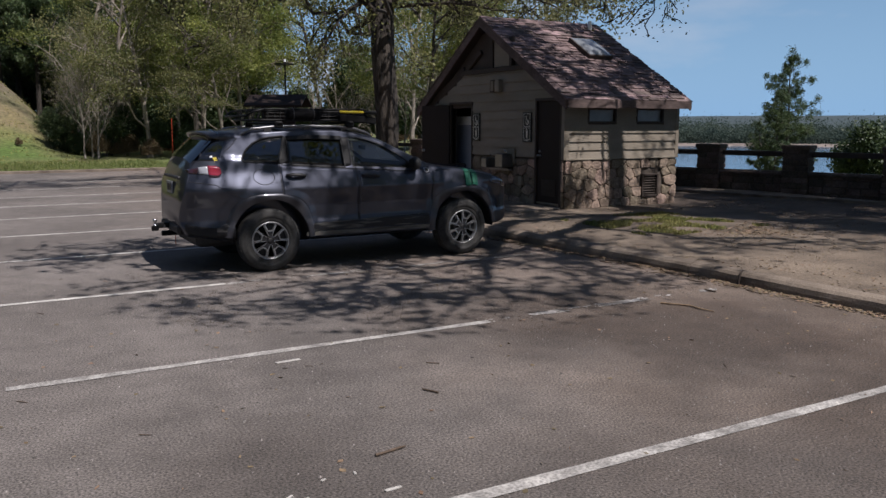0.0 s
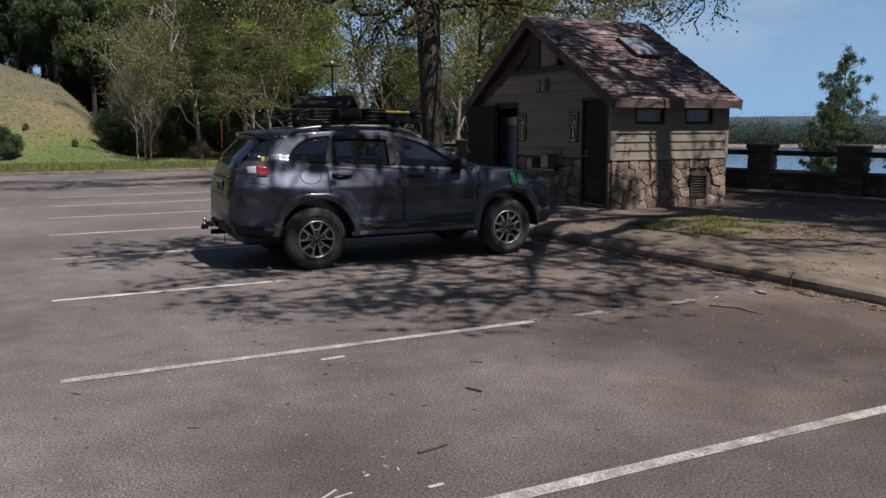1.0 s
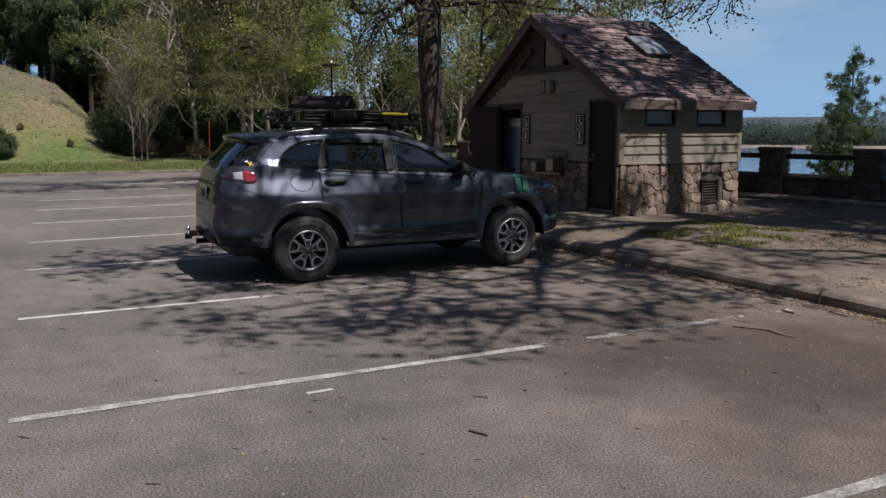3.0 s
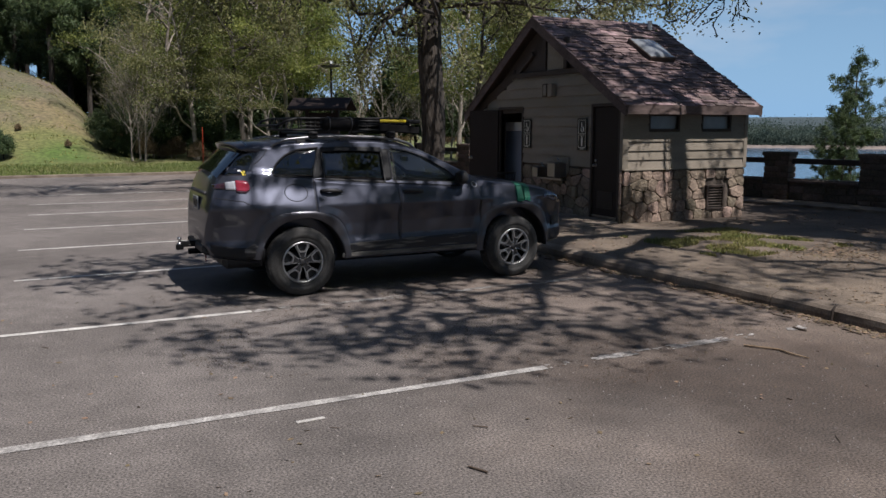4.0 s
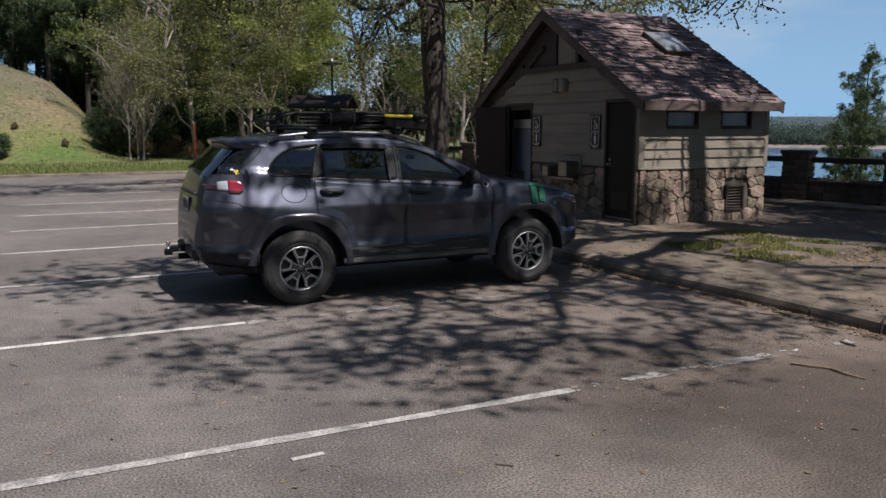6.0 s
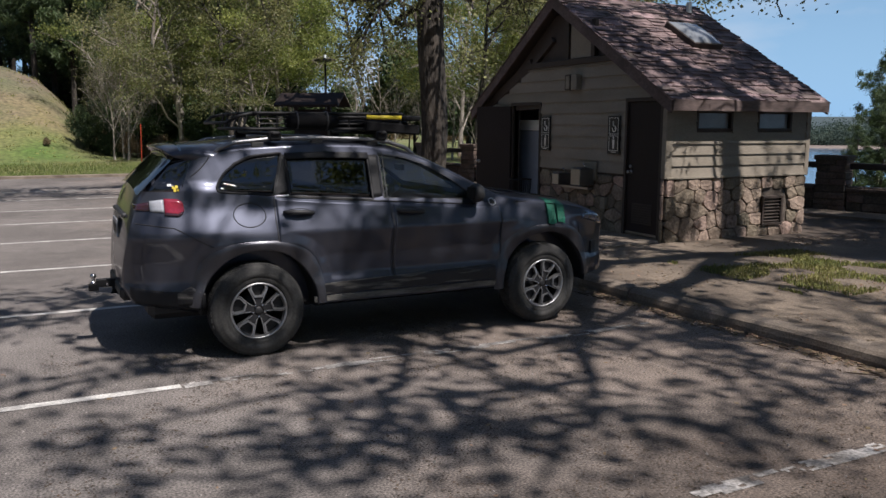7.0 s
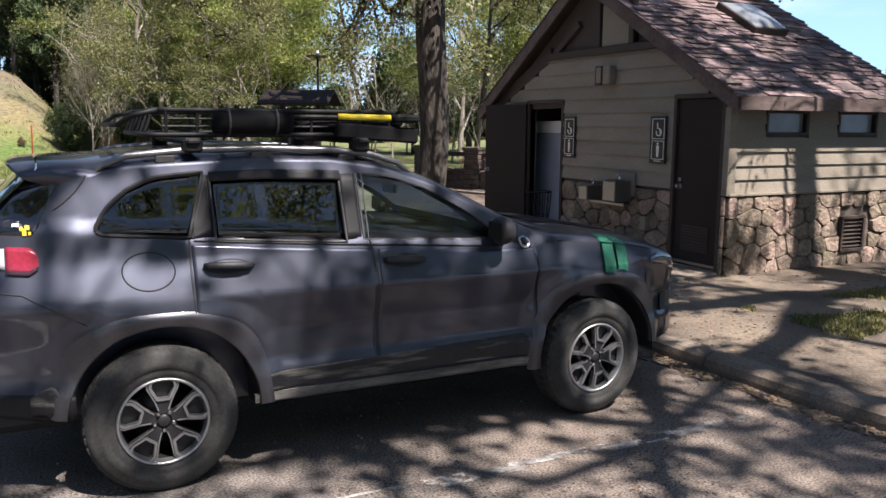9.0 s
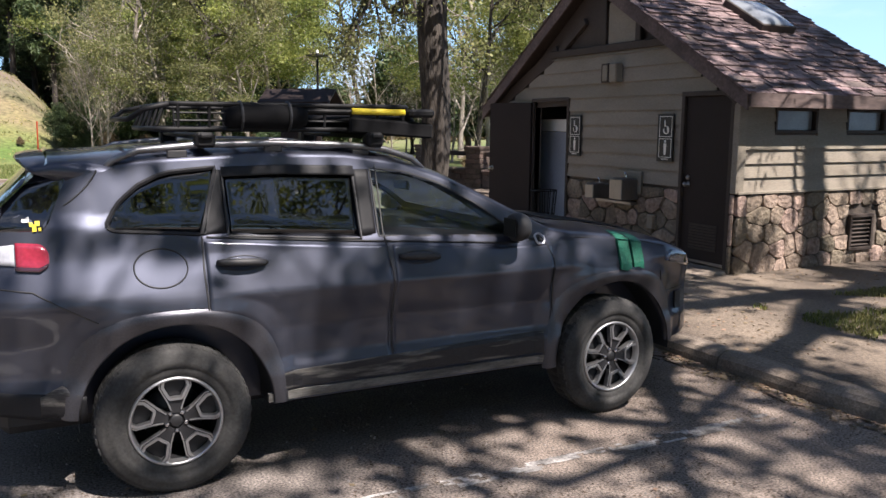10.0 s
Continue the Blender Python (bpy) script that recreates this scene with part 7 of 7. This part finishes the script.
grass = part("grass", blades(9500, 5.4, 7.7, -1.0, 1.35, plaza_z, 0.010, 0.045, 3, 0.04, "drygrass"), None)
tagged(grass, "sparse green and straw grass on the dirt", "grass", kind="stuff")
verge = part("grass", blades(26000, -12.0, 5.0, 24.5, 36.0, lambda x, y: float(height(x, y)), 0.05, 0.16, 6, -1.0, "blade"), None)
tagged(verge, "rough green lawn behind the lot", "grass", kind="stuff")


tufts = part("grass", blades(5000, -10.0, 2.5, 34.0, 60.0, lambda x, y: float(height(x, y)), 0.03, 0.10, 12, 0.15, "drygrass", 3.0), None)
tagged(tufts, "dry straw-coloured tufts on the hillside", "grass", kind="stuff")


def scatter_leaves(places, size, mat):
    c = np.array(places)
    V, F = leaf_quads(c, size, rng)
    V = V.reshape(-1, 4, 3)
    V[:, :, 2] = c[:, None, 2] + (V[:, :, 2] - c[:, None, 2]) * 0.25
    return fast_mesh("leaf_litter", V.reshape(-1, 3), F, M[mat])


spots = []
while len(spots) < 4000:
    x, y = rng.uniform(4.15, 12), rng.uniform(-7, 2.6)
    if noise.noise(Vector((x * 0.9, y * 0.9, 2))) > -0.05 and x > 4.15 + kerb_bend(y):
        spots.append((x, y, plaza_z(x, y) + 0.008))
while len(spots) < 5100:                       # a rusty drift of last year's leaves
    x, y = rng.normal(7.0, 0.45), rng.normal(-1.3, 0.35)
    spots.append((x, y, plaza_z(x, y) + 0.012))
while len(spots) < 9000:                       # drift along the foot of the kerb
    y = rng.uniform(-6, 6)
    spots.append((3.97 + kerb_bend(y) - abs(rng.normal()) * 0.10, y, 0.010))
while len(spots) < 9260:
    spots.append((rng.uniform(-3, 3.9), rng.uniform(-8, 1), 0.006))
litter = part("leaf_litter", scatter_leaves(spots, 0.045, "litter"), None)
tagged(litter, "dry brown leaf litter on dirt and kerb foot", "leaf litter", kind="stuff")
spots = []
while len(spots) < 9000:
    x, y = rng.uniform(-1.6, 3.9), rng.uniform(-4.2, 0.8)
    if noise.noise(Vector((x * 1.1, y * 1.1, 9))) + 0.35 * noise.noise(Vector((x * 4, y * 4, 3))) > 0.0 and y > lot_side(x) - 0.3:
        spots.append((x, y, 0.004))
catkins = part("catkins", scatter_leaves(spots, 0.020, "twig"), None)
tagged(catkins, "fine brown catkins and bud scales on the asphalt", "leaf litter", kind="stuff")

# grit and small stones on the asphalt
V, F = [], []
for k in range(8500):
    x, y = rng.uniform(-5, 3.9), rng.uniform(-9.3, 2)
    s = abs(rng.normal()) * 0.0028 + 0.002
    a = rng.uniform(0, 6.28)
    c, q = math.cos(a) * s, math.sin(a) * s
    n = len(V)
    V += [(x + c, y + q, 0.0), (x - q, y + c, 0.0), (x - c, y - q, 0.0), (x + q, y - c, 0.0), (x + c * 0.4, y + q * 0.4, s), (x - q * 0.4, y + c * 0.4, s), (x - c * 0.4, y - q * 0.4, s), (x + q * 0.4, y - c * 0.4, s)]
    F += [(n + i, n + (i + 1) % 4, n + 4 + (i + 1) % 4, n + 4 + i) for i in range(4)] + [(n + 4, n + 5, n + 6, n + 7)]
grit = part("grit", fast_mesh("grit", V, F, M["grit"]), None)
tagged(grit, "loose pale grit on the asphalt", "gravel", kind="stuff")


def twig(points, r, mat="twig", label="short dead twig lying on the asphalt"):
    t = part("twig", tube(points, [r] * (len(points) - 1) + [r * 0.5], 6), M[mat])
    tagged(t, label, "twig", "twigs")


def flat_twig(x, y, L, a, r=0.008, bend=0.06):
    c, s = math.cos(a), math.sin(a)
    twig([(x + c * L * t - s * bend * L * math.sin(3 * t), y + s * L * t + c * bend * L * math.sin(3 * t), r * 0.8 + 0.004) for t in (-0.5, -0.2, 0.1, 0.35, 0.5)], r)


flat_twig(-1.17, -5.70, 0.20, 0.05)
flat_twig(-0.50, -4.92, 0.13, 1.9, 0.007)
for k in range(9):
    flat_twig(rng.uniform(-3, 3.8), rng.uniform(-7.5, -1), rng.uniform(0.05, 0.13), rng.uniform(0, 3.14), rng.uniform(0.002, 0.0045))
twig([(2.76, -3.70, 0.012), (2.82, -3.82, 0.016), (2.92, -3.93, 0.012), (2.90, -4.08, 0.014), (2.93, -4.22, 0.010)], 0.010, "litter", "pale bent dead twig on the asphalt")
flat_twig(3.65, -3.52, 0.15, -1.7, 0.010)
for k in range(22):
    y = rng.uniform(-5, 1.5)
    flat_twig(3.85 + kerb_bend(y) - abs(rng.normal()) * 0.08, y, rng.uniform(0.08, 0.3), rng.uniform(1.0, 2.2), rng.uniform(0.003, 0.007))
# pale paint chips and splinters
for x, y, L, w, a in ((-1.09, -3.78, 0.19, 0.034, 0.05), (-1.86, -5.98, 0.12, 0.012, 0.6), (-1.80, -6.02, 0.10, 0.010, 0.2), (-1.36, -6.12, 0.09, 0.02, 0.05), (-1.62, -5.86, 0.03, 0.015, 0.4), (-1.45, -5.86, 0.03, 0.012, 1.4)):
    m = Matrix.Translation((x, y, 0.006)) @ Matrix.Rotation(a, 4, "Z")
    chip = part("paint_chip", moved(box(-L / 2, L / 2, -w / 2, w / 2, -0.004, 0.004, 0.002), m), M["chip"])
    tagged(chip, "pale splinter of paint lying on the asphalt", "debris", "pale chips")
# small upright stub at the kerb
stub = part("kerb_stub", tube([(4.19, -3.42, 0.0), (4.205, -3.42, 0.12), (4.235, -3.43, 0.165)], [0.012, 0.013, 0.008], 7), M["browntrim"])
tagged(stub, "short rusty stub leaning on the kerb face", "stub")
